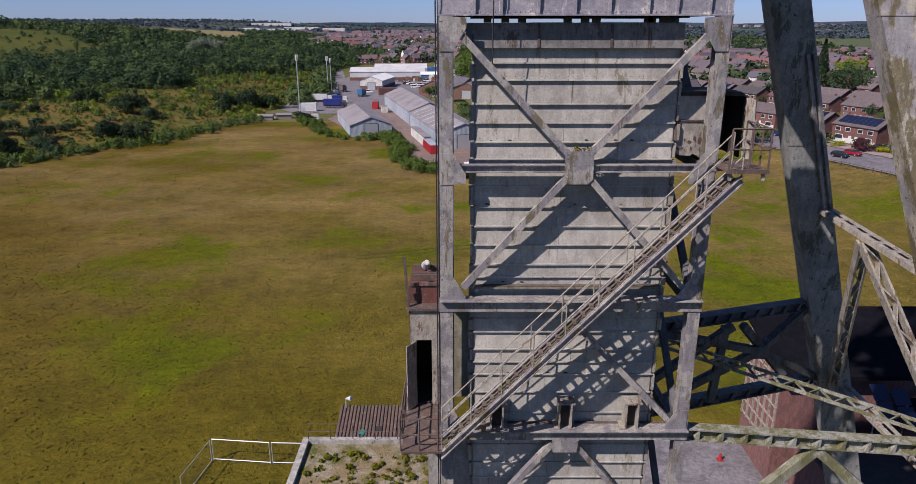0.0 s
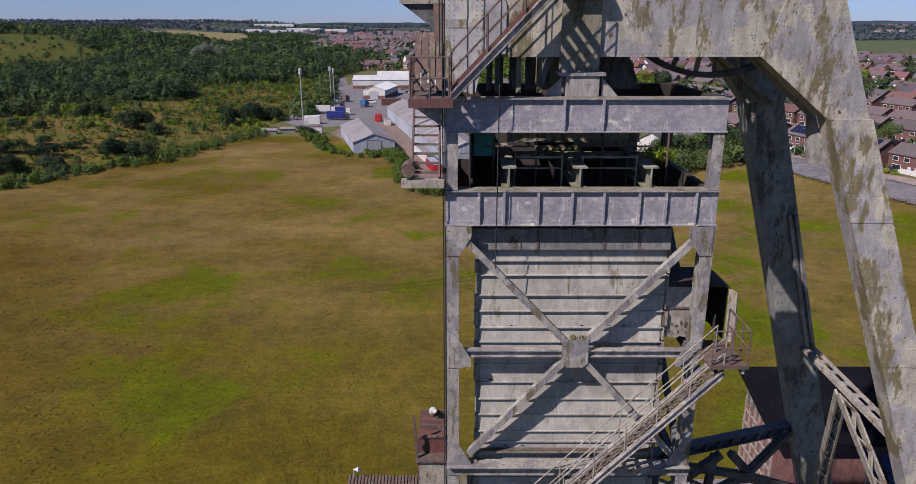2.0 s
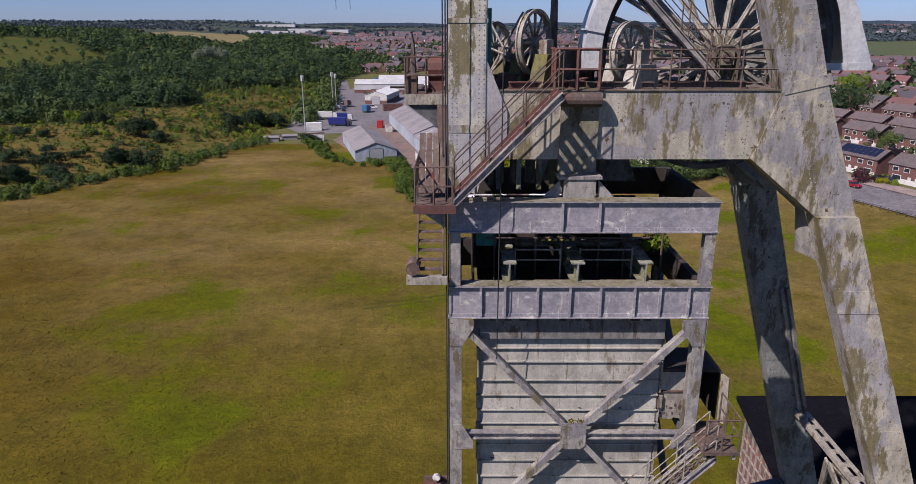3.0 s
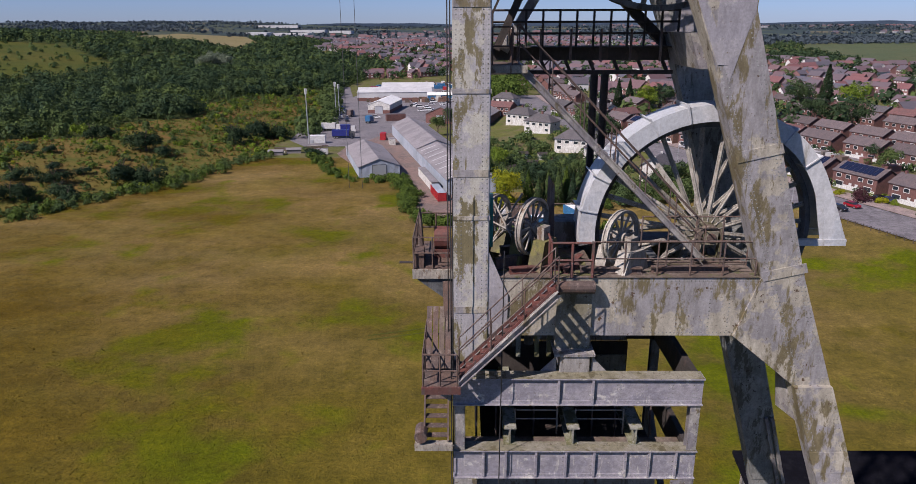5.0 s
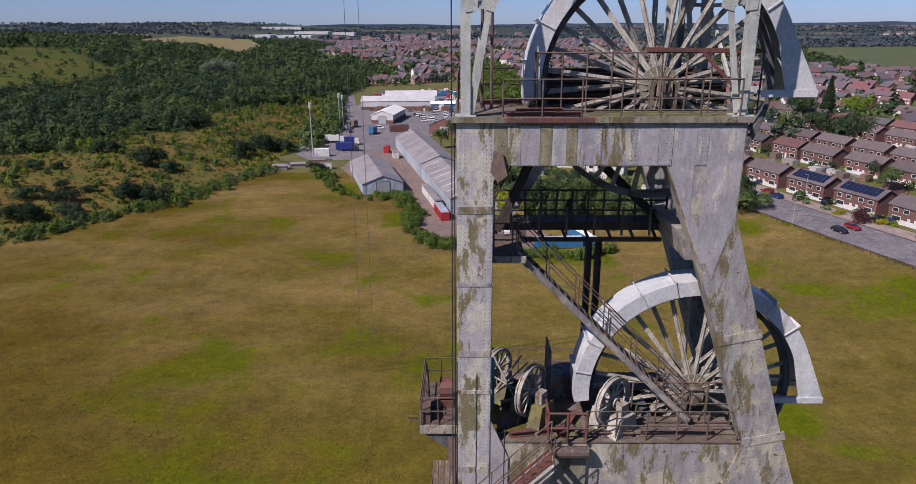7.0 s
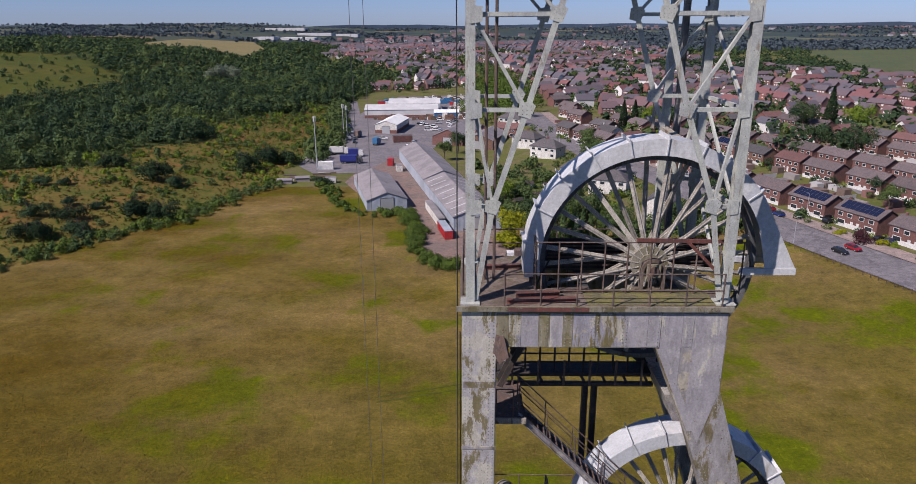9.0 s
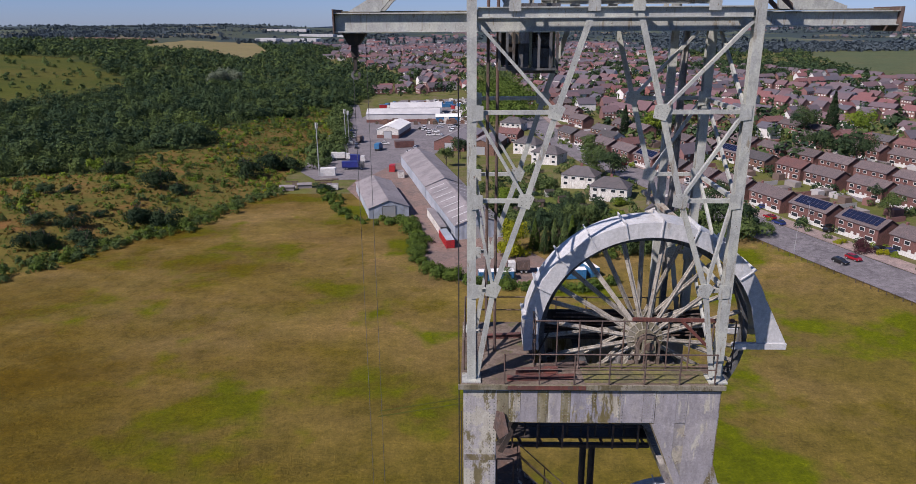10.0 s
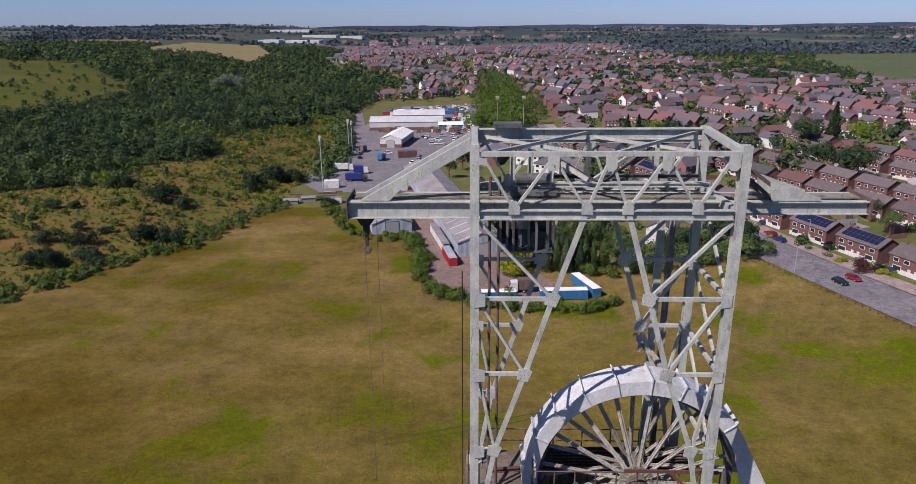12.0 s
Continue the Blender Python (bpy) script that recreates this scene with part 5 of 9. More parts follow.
for k in range(4):
    x = -1.3 + k * 0.2
    part("slat", Geo().bar((x, 20.7, 40.45), (x, 19.3, 38.95), 0.17, 0.05), M_DECK if k == 2 else M_RUST, chute)
solo("corner_prop", Geo().bar((-0.66, 20.0, 38.85), (-0.74, 20.9, 41.25), 0.28, 0.08), M_RUST, "rusty plank propped against the headframe leg", "prop")
for x0, x1 in ((-1.8, -1.5), (-1.45, -1.2)):
    solo("deck_sheet", Geo().block(x0, x1, 21.25, 22.0, 41.565, 41.62 + 0.5 * (x0 < -1.6)), M_RUST, "loose rusty plate on the side platform", "plate", "loose plates")
solo("outrigger", Geo().tube((-2.3, 21.3, 41.75), (-1.6, 21.3, 41.75), 0.04, 6), M_BROWN_SHADE, "dark pipe stub sticking out from the platform", "pipe")
lad = thing("side_stair", (-1.0, 19.3, 36.4), "short rusty stair below the landing", "staircase")
for x in (-1.45, -0.7):
    part("stringer", Geo().bar((x, 18.9, 36.6), (x, 20.6, 38.7), 0.05, 0.2), M_RUST, lad)
for i in range(9):
    part("tread", Geo().block(-1.42, -0.73, 18.95 + i * 0.19, 19.18 + i * 0.19, 36.72 + i * 0.23, 36.75 + i * 0.23), M_RUST, lad)
part("base_beam", Geo().block(-1.75, -0.56, 18.75, 19.0, 36.35, 36.58), M_CREAM, lad)
solo("pulley_drum", Geo().tube((-1.55, 18.7, 36.85), (-1.55, 19.3, 36.85), 0.2, 12), M_RUST, "small rusty rope pulley on a beam", "pulley")

cabr = thing("side_cabin", (7.2, 21, 31.2), "rust-streaked sheet steel cabin with an open doorway", "cabin")
part("front_wall", Geo().block(6.13, 6.97, 19.65, 19.69, 32.42, 33.08), M_PANEL, cabr)
part("front_post", Geo().block(7.3, 7.4, 19.63, 19.71, 31.34, 33.06), M_RUST, cabr)
part("rusty_panel", Geo().prism([(6.14, 31.52), (6.3, 31.42), (6.62, 31.4), (6.68, 31.46), (7.0, 31.38), (7.0, 32.4), (6.16, 32.36)], 19.6, 19.64), M_CREAM, cabr, "flaking white plate with rust holes")
for hx, hz, hw, hh in ((6.24, 31.95, 0.1, 0.16), (6.42, 31.86, 0.06, 0.09), (6.56, 31.8, 0.12, 0.1), (6.7, 31.9, 0.08, 0.16), (6.84, 31.84, 0.1, 0.2), (6.3, 31.62, 0.2, 0.1), (6.62, 31.62, 0.07, 0.12), (6.9, 31.58, 0.12, 0.14)):
    part("rust_scab", Geo().prism([(hx - hw / 2, hz), (hx - hw / 5, hz + hh / 2), (hx + hw / 2, hz + hh / 4), (hx + hw / 3, hz - hh / 2), (hx - hw / 3, hz - hh / 3)], 19.588, 19.598), M_RUST, cabr)
part("lip", Geo().block(6.12, 7.0, 19.56, 19.648, 32.38, 32.42), M_RUST, cabr)
part("side_wall", Geo().block(8.02, 8.06, 19.69, 20.98, 31.34, 33.06), M_BROWN_SHADE, cabr)
part("open_door", Geo().add([(8.08, 19.6, 31.3), (8.27, 19.3, 31.36), (8.2, 19.34, 32.98), (8.05, 19.6, 33.04), (8.12, 19.63, 31.3), (8.31, 19.33, 31.36), (8.24, 19.37, 32.98), (8.09, 19.63, 33.04)], [(0, 1, 2, 3), (7, 6, 5, 4), (0, 4, 5, 1), (1, 5, 6, 2), (2, 6, 7, 3), (3, 7, 4, 0)]), M_CREAM, cabr, "buckled cream door hanging open")
part("inner_wall", Geo().block(7.0, 7.04, 19.69, 20.98, 31.34, 33.06), M_BROWN_SHADE, cabr)
part("back_wall", Geo().block(6.15, 8.06, 20.98, 21.04, 31.34, 33.1), M_BROWN_SHADE, cabr)
part("roof", Geo().prism([(6.08, 33.1), (7.98, 33.08), (8.08, 33.02), (8.1, 33.06), (7.86, 33.2), (6.08, 33.2)], 19.58, 21.1), M_BROWN_SHADE, cabr)
plr = thing("cabin_landing", (7.6, 18.5, 31.0), "rusty landing at the head of the long stair", "platform")
part("floor_plate", Geo().block(7.05, 8.14, 17.9, 19.6, 31.27, 31.32), M_RUST, plr)
part("edge_beam", Geo().block(7.05, 8.16, 17.83, 17.89, 31.24, 31.35), M_RUST, plr)
part("bracket", Geo().block(7.12, 7.2, 17.9, 17.96, 31.05, 31.25), M_STEEL, plr)
part("bracket", Geo().block(8.0, 8.08, 17.9, 17.96, 31.05, 31.25), M_STEEL, plr)
part("carrier", Geo().block(6.9, 8.1, 18.9, 19.0, 31.1, 31.265), M_STEEL, plr)
railing([(7.1, 17.88, 31.33), (8.12, 17.88, 31.33), (8.12, 19.5, 31.33)], "rusty handrail of the cabin landing", 1.05, 0.55)

cabl = thing("lower_cabin", (-1.1, 21.5, 23.0), "narrow rusty cabin with an open dark doorway", "cabin")
part("front_wall", Geo().block(-1.55, -1.36, 20.6, 20.66, 22.8, 26.2).block(-0.86, -0.62, 20.6, 20.66, 22.8, 26.2), M_CREAM, cabl)
part("front_lintel", Geo().block(-1.36, -0.86, 20.6, 20.66, 25.15, 26.2), M_CREAM, cabl)
part("side_wall", Geo().block(-1.58, -1.55, 20.6, 23.0, 22.8, 26.2), M_RUST, cabl)
part("inner_wall", Geo().block(-0.62, -0.59, 20.6, 23.0, 22.8, 26.2), M_BROWN_SHADE, cabl)
part("back_wall", Geo().block(-1.54, -0.63, 22.95, 23.0, 22.8, 26.2), M_BROWN_SHADE, cabl)
part("roof", Geo().block(-1.66, -0.5, 20.5, 23.1, 26.21, 26.28), M_RUST, cabl)
part("roof_box", Geo().block(-1.6, -0.62, 21.0, 22.8, 26.285, 26.9), M_REDOX, cabl)
for k in range(4):
    part("roof_frame", Geo().block(-1.55, -0.65, 20.95 + k * 0.5, 21.02 + k * 0.5, 26.905, 27.0 + 0.1 * (k % 2)), M_RUST, cabl)
part("horn_lamp", Geo().tube((-1.1, 22.4, 27.1), (-1.05, 22.0, 27.35), 0.16, 10, 0.09), P_WHITE0, cabl, "white horn lamp")
part("inner_floor", Geo().block(-1.54, -0.63, 20.67, 22.94, 22.8, 22.84), M_BROWN_SHADE, cabl)
part("door", Geo().bar((-1.4, 20.58, 23.95), (-1.66, 20.2, 23.95), 0.04, 2.3), M_CREAM, cabl)
part("floor_plate", Geo().block(-1.7, -0.45, 17.9, 23.0, 22.7, 22.76), M_RUST, cabl)
railing([(-0.6, 17.95, 22.76), (-1.72, 17.95, 22.76), (-1.72, 20.5, 22.76)], "pale handrail at the foot of the long stair", 1.05, 0.6, M_RUST)
solo("bent_frame", Geo().bar((-1.6, 20.7, 26.28), (-1.7, 20.7, 28.0), 0.08, 0.08).bar((-1.4, 20.9, 26.5), (-0.7, 21.6, 26.8), 0.08, 0.25).bar((-1.5, 22.0, 26.6), (-0.8, 22.2, 27.0), 0.08, 0.2), M_RUST, "bent rusty steel scraps on the cabin roof", "scrap steel")
part("rivets", RV, M_SLATE, tower, "", False, "stuff")
# cables down the corner
for x, y, z0, z1 in ((-0.62, 18.9, 20, 52), (-0.58, 19.3, 20, 45), (0.9, 18.7, 34, 43), (-0.7, 20.1, 36, 62)):
    solo("cable", Geo().tube((x, y, z0), (x + 0.06, y, z1), 0.018, 4), M_BLACK, "black cable hanging along the tower corner", "cable", "hanging cables")

# ---- ground materials ----


def leafy(name, a, b, c, scale=0.09):
    m, n, l, bs = mat(name)
    p = world_pos(n, l)
    a, b, c = (tuple(1.42 * u for u in q) for q in (a, b, c))
    col = blend(n, l, noise_tex(n, l, p, scale, 3, 0.6, 0.38, 0.62), a, b)
    col = blend(n, l, noise_tex(n, l, p, 1.3, 3, 0.6, 0.45, 0.75), col, c)
    l.new(col, bs.inputs["Base Color"])
    bs.inputs["Roughness"].default_value = 0.85
    bs.inputs["Specular IOR Level"].default_value = 0.06
    tr = n.new("ShaderNodeBsdfTranslucent")
    mx = n.new("ShaderNodeMixShader")
    mx.inputs[0].default_value = 0.24
    l.new(col, tr.inputs["Color"])
    l.new(bs.outputs[0], mx.inputs[1])
    l.new(tr.outputs[0], mx.inputs[2])
    l.new(mx.outputs[0], n["Material Output"].inputs["Surface"])
    return m


def grassy(name, cols, scales, fine=6.0, stretch=(1, 1, 1), bumps=0.5):
    """Ground cover of several colours laid in patches, fine mottling on top."""
    m, n, l, bs = mat(name)
    p = world_pos(n, l, stretch)
    col = cols[0]
    for i, c in enumerate(cols[1:]):
        col = blend(n, l, noise_tex(n, l, p, scales[i], 5, 0.62, 0.42 + 0.03 * (i % 2), 0.60 + 0.03 * (i % 2)), col, c)
    f = noise_tex(n, l, p, fine, 4, 0.7, 0.3, 0.7)
    f2 = noise_tex(n, l, p, fine * 0.22, 4, 0.7, 0.3, 0.7)
    col = blend(n, l, 0.45, col, blend(n, l, f, (0.45, 0.45, 0.42), (1.25, 1.2, 1.1)), "MULTIPLY")
    col = blend(n, l, 0.4, col, blend(n, l, f2, (0.55, 0.58, 0.5), (1.2, 1.18, 1.1)), "MULTIPLY")
    l.new(col, bs.inputs["Base Color"])
    bs.inputs["Roughness"].default_value = 0.95
    bs.inputs["Specular IOR Level"].default_value = 0.1
    bump(n, l, bs, f, bumps, 0.25)
    return m




def meadow(name, dry, tan, green, lush, russet_dim, mottle):
    """Meadow: dry grass with tan, green and lush patches, drier beyond y = 110, russet and dimmed to the west."""
    m, n, l, bs = mat(name)
    p = world_pos(n, l)
    g = n.new("ShaderNodeNewGeometry")
    sp = n.new("ShaderNodeSeparateXYZ")
    l.new(g.outputs["Position"], sp.inputs[0])
    far = n.new("ShaderNodeMapRange")
    far.inputs[1].default_value, far.inputs[2].default_value, far.inputs[3].default_value, far.inputs[4].default_value = 60, 165, 0.08, 1.0
    l.new(sp.outputs[1], far.inputs[0])
    col = blend(n, l, far.outputs[0], green, dry)
    dryer = n.new("ShaderNodeMath")
    dryer.operation = "MULTIPLY"
    l.new(noise_tex(n, l, p, 0.028, 5, 0.62, 0.42, 0.60), dryer.inputs[0])
    l.new(far.outputs[0], dryer.inputs[1])
    col = blend(n, l, dryer.outputs[0], col, tan)
    broad = noise_tex(n, l, world_pos(n, l, (0.45, 1.0, 1)), 0.05, 4, 0.6, 0.35, 0.65)
    col = blend(n, l, 0.6, col, blend(n, l, broad, (0.66, 0.68, 0.64), (1.25, 1.2, 1.22)), "MULTIPLY")
    col = blend(n, l, noise_tex(n, l, p, 0.045, 5, 0.7, 0.54, 0.70), col, green)
    col = blend(n, l, noise_tex(n, l, p, 0.035, 4, 0.6, 0.52, 0.60), col, lush)
    # russet grass to the west, with lens falloff painted in as darker colour
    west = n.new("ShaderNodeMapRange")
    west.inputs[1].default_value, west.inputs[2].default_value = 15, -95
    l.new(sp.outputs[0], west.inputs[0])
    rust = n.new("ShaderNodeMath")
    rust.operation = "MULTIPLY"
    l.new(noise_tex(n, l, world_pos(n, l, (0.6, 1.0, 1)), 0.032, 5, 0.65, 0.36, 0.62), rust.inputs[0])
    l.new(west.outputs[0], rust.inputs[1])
    col = blend(n, l, rust.outputs[0], col, russet_dim)
    for s, a in ((0.14, 0.42), (0.45, 0.38), (1.1, 0.34), (mottle, 0.28)):
        f = noise_tex(n, l, p, s, 4, 0.75, 0.32, 0.68)
        col = blend(n, l, a, col, blend(n, l, f, (0.40, 0.42, 0.42), (1.35, 1.3, 1.2)), "MULTIPLY")
    l.new(col, bs.inputs["Base Color"])
    bs.inputs["Roughness"].default_value = 0.95
    bs.inputs["Specular IOR Level"].default_value = 0.1
    bump(n, l, bs, f, 0.6, 0.15)
    return m


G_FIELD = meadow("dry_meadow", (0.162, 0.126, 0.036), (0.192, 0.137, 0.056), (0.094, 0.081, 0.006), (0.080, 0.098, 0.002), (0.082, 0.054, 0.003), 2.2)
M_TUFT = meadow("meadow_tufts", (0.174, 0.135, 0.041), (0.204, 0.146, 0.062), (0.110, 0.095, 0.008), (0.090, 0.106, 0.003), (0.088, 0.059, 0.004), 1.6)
G_HEATH = grassy("heath_slope", [(0.086, 0.09, 0.02), (0.165, 0.088, 0.033), (0.068, 0.082, 0.018), (0.115, 0.097, 0.025)], (0.045, 0.08, 0.13), 0.9)
G_WOOD = grassy("woodland_floor", [(0.036, 0.050, 0.016), (0.052, 0.064, 0.018)], (0.03,), 0.7)
G_LAWN = grassy("garden_green", [(0.085, 0.10, 0.028), (0.11, 0.115, 0.035), (0.13, 0.11, 0.065)], (0.05, 0.11), 1.2)
G_PAST = grassy("green_pasture", [(0.070, 0.090, 0.048), (0.080, 0.10, 0.052), (0.088, 0.096, 0.050)], (0.006, 0.02), 0.4)
G_ROOF = grassy("weedy_roof_gravel", [(0.21, 0.165, 0.10), (0.10, 0.105, 0.03), (0.28, 0.25, 0.20)], (0.35, 0.8), 5.0)
G_CROP = grassy("pale_crop_field", [(0.185, 0.155, 0.080), (0.155, 0.142, 0.070)], (0.006,), 0.3)
G_PLOUGH = grassy("ploughed_earth", [(0.17, 0.115, 0.085), (0.14, 0.10, 0.075)], (0.01,), 0.3)
G_HILL = grassy("pasture_hill", [(0.060, 0.070, 0.012), (0.088, 0.080, 0.020), (0.048, 0.062, 0.012)], (0.01, 0.02), 0.6)


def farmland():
    m, n, l, bs = mat("haze_tinted_farmland")
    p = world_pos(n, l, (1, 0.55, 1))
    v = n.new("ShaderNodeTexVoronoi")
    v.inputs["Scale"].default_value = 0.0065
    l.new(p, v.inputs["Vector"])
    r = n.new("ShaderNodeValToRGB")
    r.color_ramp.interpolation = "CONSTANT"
    # field colours pulled towards blue-grey to stand for distance haze
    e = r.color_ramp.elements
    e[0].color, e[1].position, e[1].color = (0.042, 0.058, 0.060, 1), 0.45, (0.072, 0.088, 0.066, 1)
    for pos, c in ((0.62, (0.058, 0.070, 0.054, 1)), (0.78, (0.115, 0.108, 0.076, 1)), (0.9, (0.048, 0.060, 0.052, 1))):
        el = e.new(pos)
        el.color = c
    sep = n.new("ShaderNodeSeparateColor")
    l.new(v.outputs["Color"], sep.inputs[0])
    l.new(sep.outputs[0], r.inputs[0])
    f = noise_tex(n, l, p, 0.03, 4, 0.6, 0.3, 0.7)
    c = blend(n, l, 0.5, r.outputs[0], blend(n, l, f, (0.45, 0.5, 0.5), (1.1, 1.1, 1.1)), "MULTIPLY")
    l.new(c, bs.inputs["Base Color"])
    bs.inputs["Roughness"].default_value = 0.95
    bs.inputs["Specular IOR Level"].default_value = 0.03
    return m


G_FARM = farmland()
M_ASPH = patchy("worn_asphalt", (0.150, 0.139, 0.150), (0.18, 0.167, 0.178), (0.115, 0.107, 0.116), (0.20, 0.187, 0.195), 8.0, 0.9, streak=1.0)
M_PAVE = patchy("pink_grey_paving", (0.30, 0.23, 0.21), (0.27, 0.21, 0.195), (0.22, 0.18, 0.165), (0.34, 0.30, 0.28), 5.0, 0.9, streak=1.0)
M_YARD = patchy("brown_yard_concrete", (0.20, 0.135, 0.115), (0.17, 0.125, 0.11), (0.13, 0.10, 0.09), (0.24, 0.19, 0.17), 9.0, 0.9, streak=1.0)
L_DARK = leafy("dark_woodland_leaves", (0.018, 0.034, 0.019), (0.042, 0.062, 0.025), (0.015, 0.028, 0.017))
L_PALE = leafy("silvery_willow_leaves", (0.10, 0.12, 0.085), (0.12, 0.14, 0.10), (0.07, 0.09, 0.06))
# far leaves carry the blue of distance haze in their base colour
L_FAR = leafy("haze_tinted_distant_leaves", (0.040, 0.054, 0.064), (0.050, 0.064, 0.072), (0.035, 0.048, 0.060), 0.01)
L_MID = leafy("mid_green_leaves", (0.046, 0.070, 0.026), (0.068, 0.092, 0.028), (0.030, 0.048, 0.022))
L_LIGHT = leafy("fresh_green_leaves", (0.11, 0.145, 0.016), (0.08, 0.12, 0.016), (0.05, 0.075, 0.014))
L_HEDGE = leafy("hedge_leaves", (0.068, 0.098, 0.017), (0.046, 0.072, 0.017), (0.026, 0.044, 0.014), 0.25)
L_YELL = leafy("golden_conifer_leaves", (0.19, 0.185, 0.010), (0.14, 0.15, 0.010), (0.085, 0.10, 0.010))
L_CONI = leafy("dark_conifer_needles", (0.014, 0.026, 0.014), (0.022, 0.036, 0.016), (0.010, 0.016, 0.010))
L_PURP = leafy("purple_leaves", (0.035, 0.014, 0.018), (0.05, 0.02, 0.024), (0.02, 0.01, 0.012))
M_BARK = patchy("bark", (0.10, 0.075, 0.05), (0.08, 0.06, 0.045), (0.05, 0.04, 0.03), (0.13, 0.11, 0.08), 0.5, 0.9)

# ---- terrain ----
EDGE = [(-1000, -150.0), (100, -150.0), (170, -122.0), (197, -103.5), (213, -93.0), (244, -84.0), (264, -79.0), (300, -78.0), (400, -80.0), (520, -95.0), (640, -88.0), (800, -88.0), (900, -140.0), (1000, -220.0), (5000, -600.0)]


def hill_edge(y):
    for (ya, xa), (yb, xb) in zip(EDGE, EDGE[1:]):
        if y <= yb:
            return xa + (xb - xa) * max(0.0, (y - ya) / (yb - ya))
    return EDGE[-1][1]


ROAD = [(128.0, 98.0), (118.0, 126.0), (101.0, 173.0), (87.0, 216.0), (78.0, 256.0), (69.5, 284.0), (59.6, 310.0), (50.5, 357.0), (43.5, 414.0), (41.0, 460.0), (43.0, 540.0), (50.0, 700.0)]


def road_x(y):
    if y <= ROAD[0][1]:
        return ROAD[0][0] + (ROAD[0][1] - y) * 0.36
    for (xa, ya), (xb, yb) in zip(ROAD, ROAD[1:]):
        if y <= yb:
            return xa + (xb - xa) * (y - ya) / (yb - ya)
    return ROAD[-1][0] - (y - 700) * 0.08


def height(x, y):
    d = hill_edge(y) - x
    h = 7.0 * ss(0, 60, d) * ss(60, 170, y) + 0.8 * noise.noise((x * 0.02, y * 0.02, 0)) * ss(5, 40, d)
    h += 17.0 * ss(520, 1100, y - 0.4 * x) * ss(-150, -650, x + 0.12 * y) 
    h += 14.0 * ss(450, 690, y - 0.1 * (x + 400)) * ss(-240, -440, x) * ss(1150, 800, y)
    o = (x - road_x(y)) * 0.94
    h += 3.0 * ss(-45, -9, o) * ss(700, 300, y) + 3.0 * ss(300, 700, y) * ss(-60, 40, x)
    r = math.hypot(x, y)
    h += 8.0 * ss(700, 1500, r) + 20.0 * ss(2400, 3800, r) + 6.0 * noise.noise((x * 0.0011, y * 0.0011, 3.0)) * ss(1500, 3500, r) - 70.0 * ss(3550, 3900, r)
    return h


def axis(lo, hi, near_lo, near_hi, fine, grow):
    out, v = [], near_lo
    while v < near_hi:
        out.append(v)
        v += fine
    s, v = fine, near_hi
    while v < hi:
        out.append(v)
        s *= grow
        v += s
    out.append(hi)
    s, v, left = fine, near_lo, []
    while v > lo:
        s *= grow
        v -= s
        left.append(max(v, lo))
    return left[::-1] + out


xs_, ys_ = axis(-4200, 4200, -160, 140, 4.0, 1.06), axis(-900, 4850, 60, 330, 4.0, 1.06)
V = [(x, y, height(x, y)) for y in ys_ for x in xs_]
nx = len(xs_)
F = [(j * nx + i, j * nx + i + 1, (j + 1) * nx + i + 1, (j + 1) * nx + i) for j in range(len(ys_) - 1) for i in range(nx - 1)]


def cover(x, y):
    """Which ground cover lies at a place."""
    d = hill_edge(y) - x
    r = math.hypot(x, y)
    if x > 420 + 0.25 * (y - 720) and 720 < y < 1700:
        return 6
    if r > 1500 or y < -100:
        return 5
    if d > 0:
        if y < 520 and d < 88 - 40 * ss(270, 340, y) - 14 * ss(380, 500, y) + 34 * noise.noise((x * 0.02, y * 0.02, 1)):
            return 1
        if -640 < x < -290 and 480 < y < 760 and x + 0.9 * y < 260:
            return 4
        return 5 if y > 1450 else 2
    if x < -37 and y < 261 or x < -19 and y < 226:
        return 0
    if y < 165 or (x < 62 and y < 200 + 30 * ss(-20, -50, x)) or (x - road_x(y) < -12 and y < 205):
        return 0
    return 3 if y < 1250 else 5


me = bpy.data.meshes.new("ground")
me.from_pydata(V, [], F)
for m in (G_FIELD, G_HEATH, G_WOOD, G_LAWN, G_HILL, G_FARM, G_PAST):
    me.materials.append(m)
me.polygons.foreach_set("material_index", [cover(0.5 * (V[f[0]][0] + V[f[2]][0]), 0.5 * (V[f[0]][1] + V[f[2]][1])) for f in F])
me.polygons.foreach_set("use_smooth", [True] * len(F))
tagged(new("ground", me), "dry meadow, heath slope and farmland to the horizon", "ground", "", "structure")


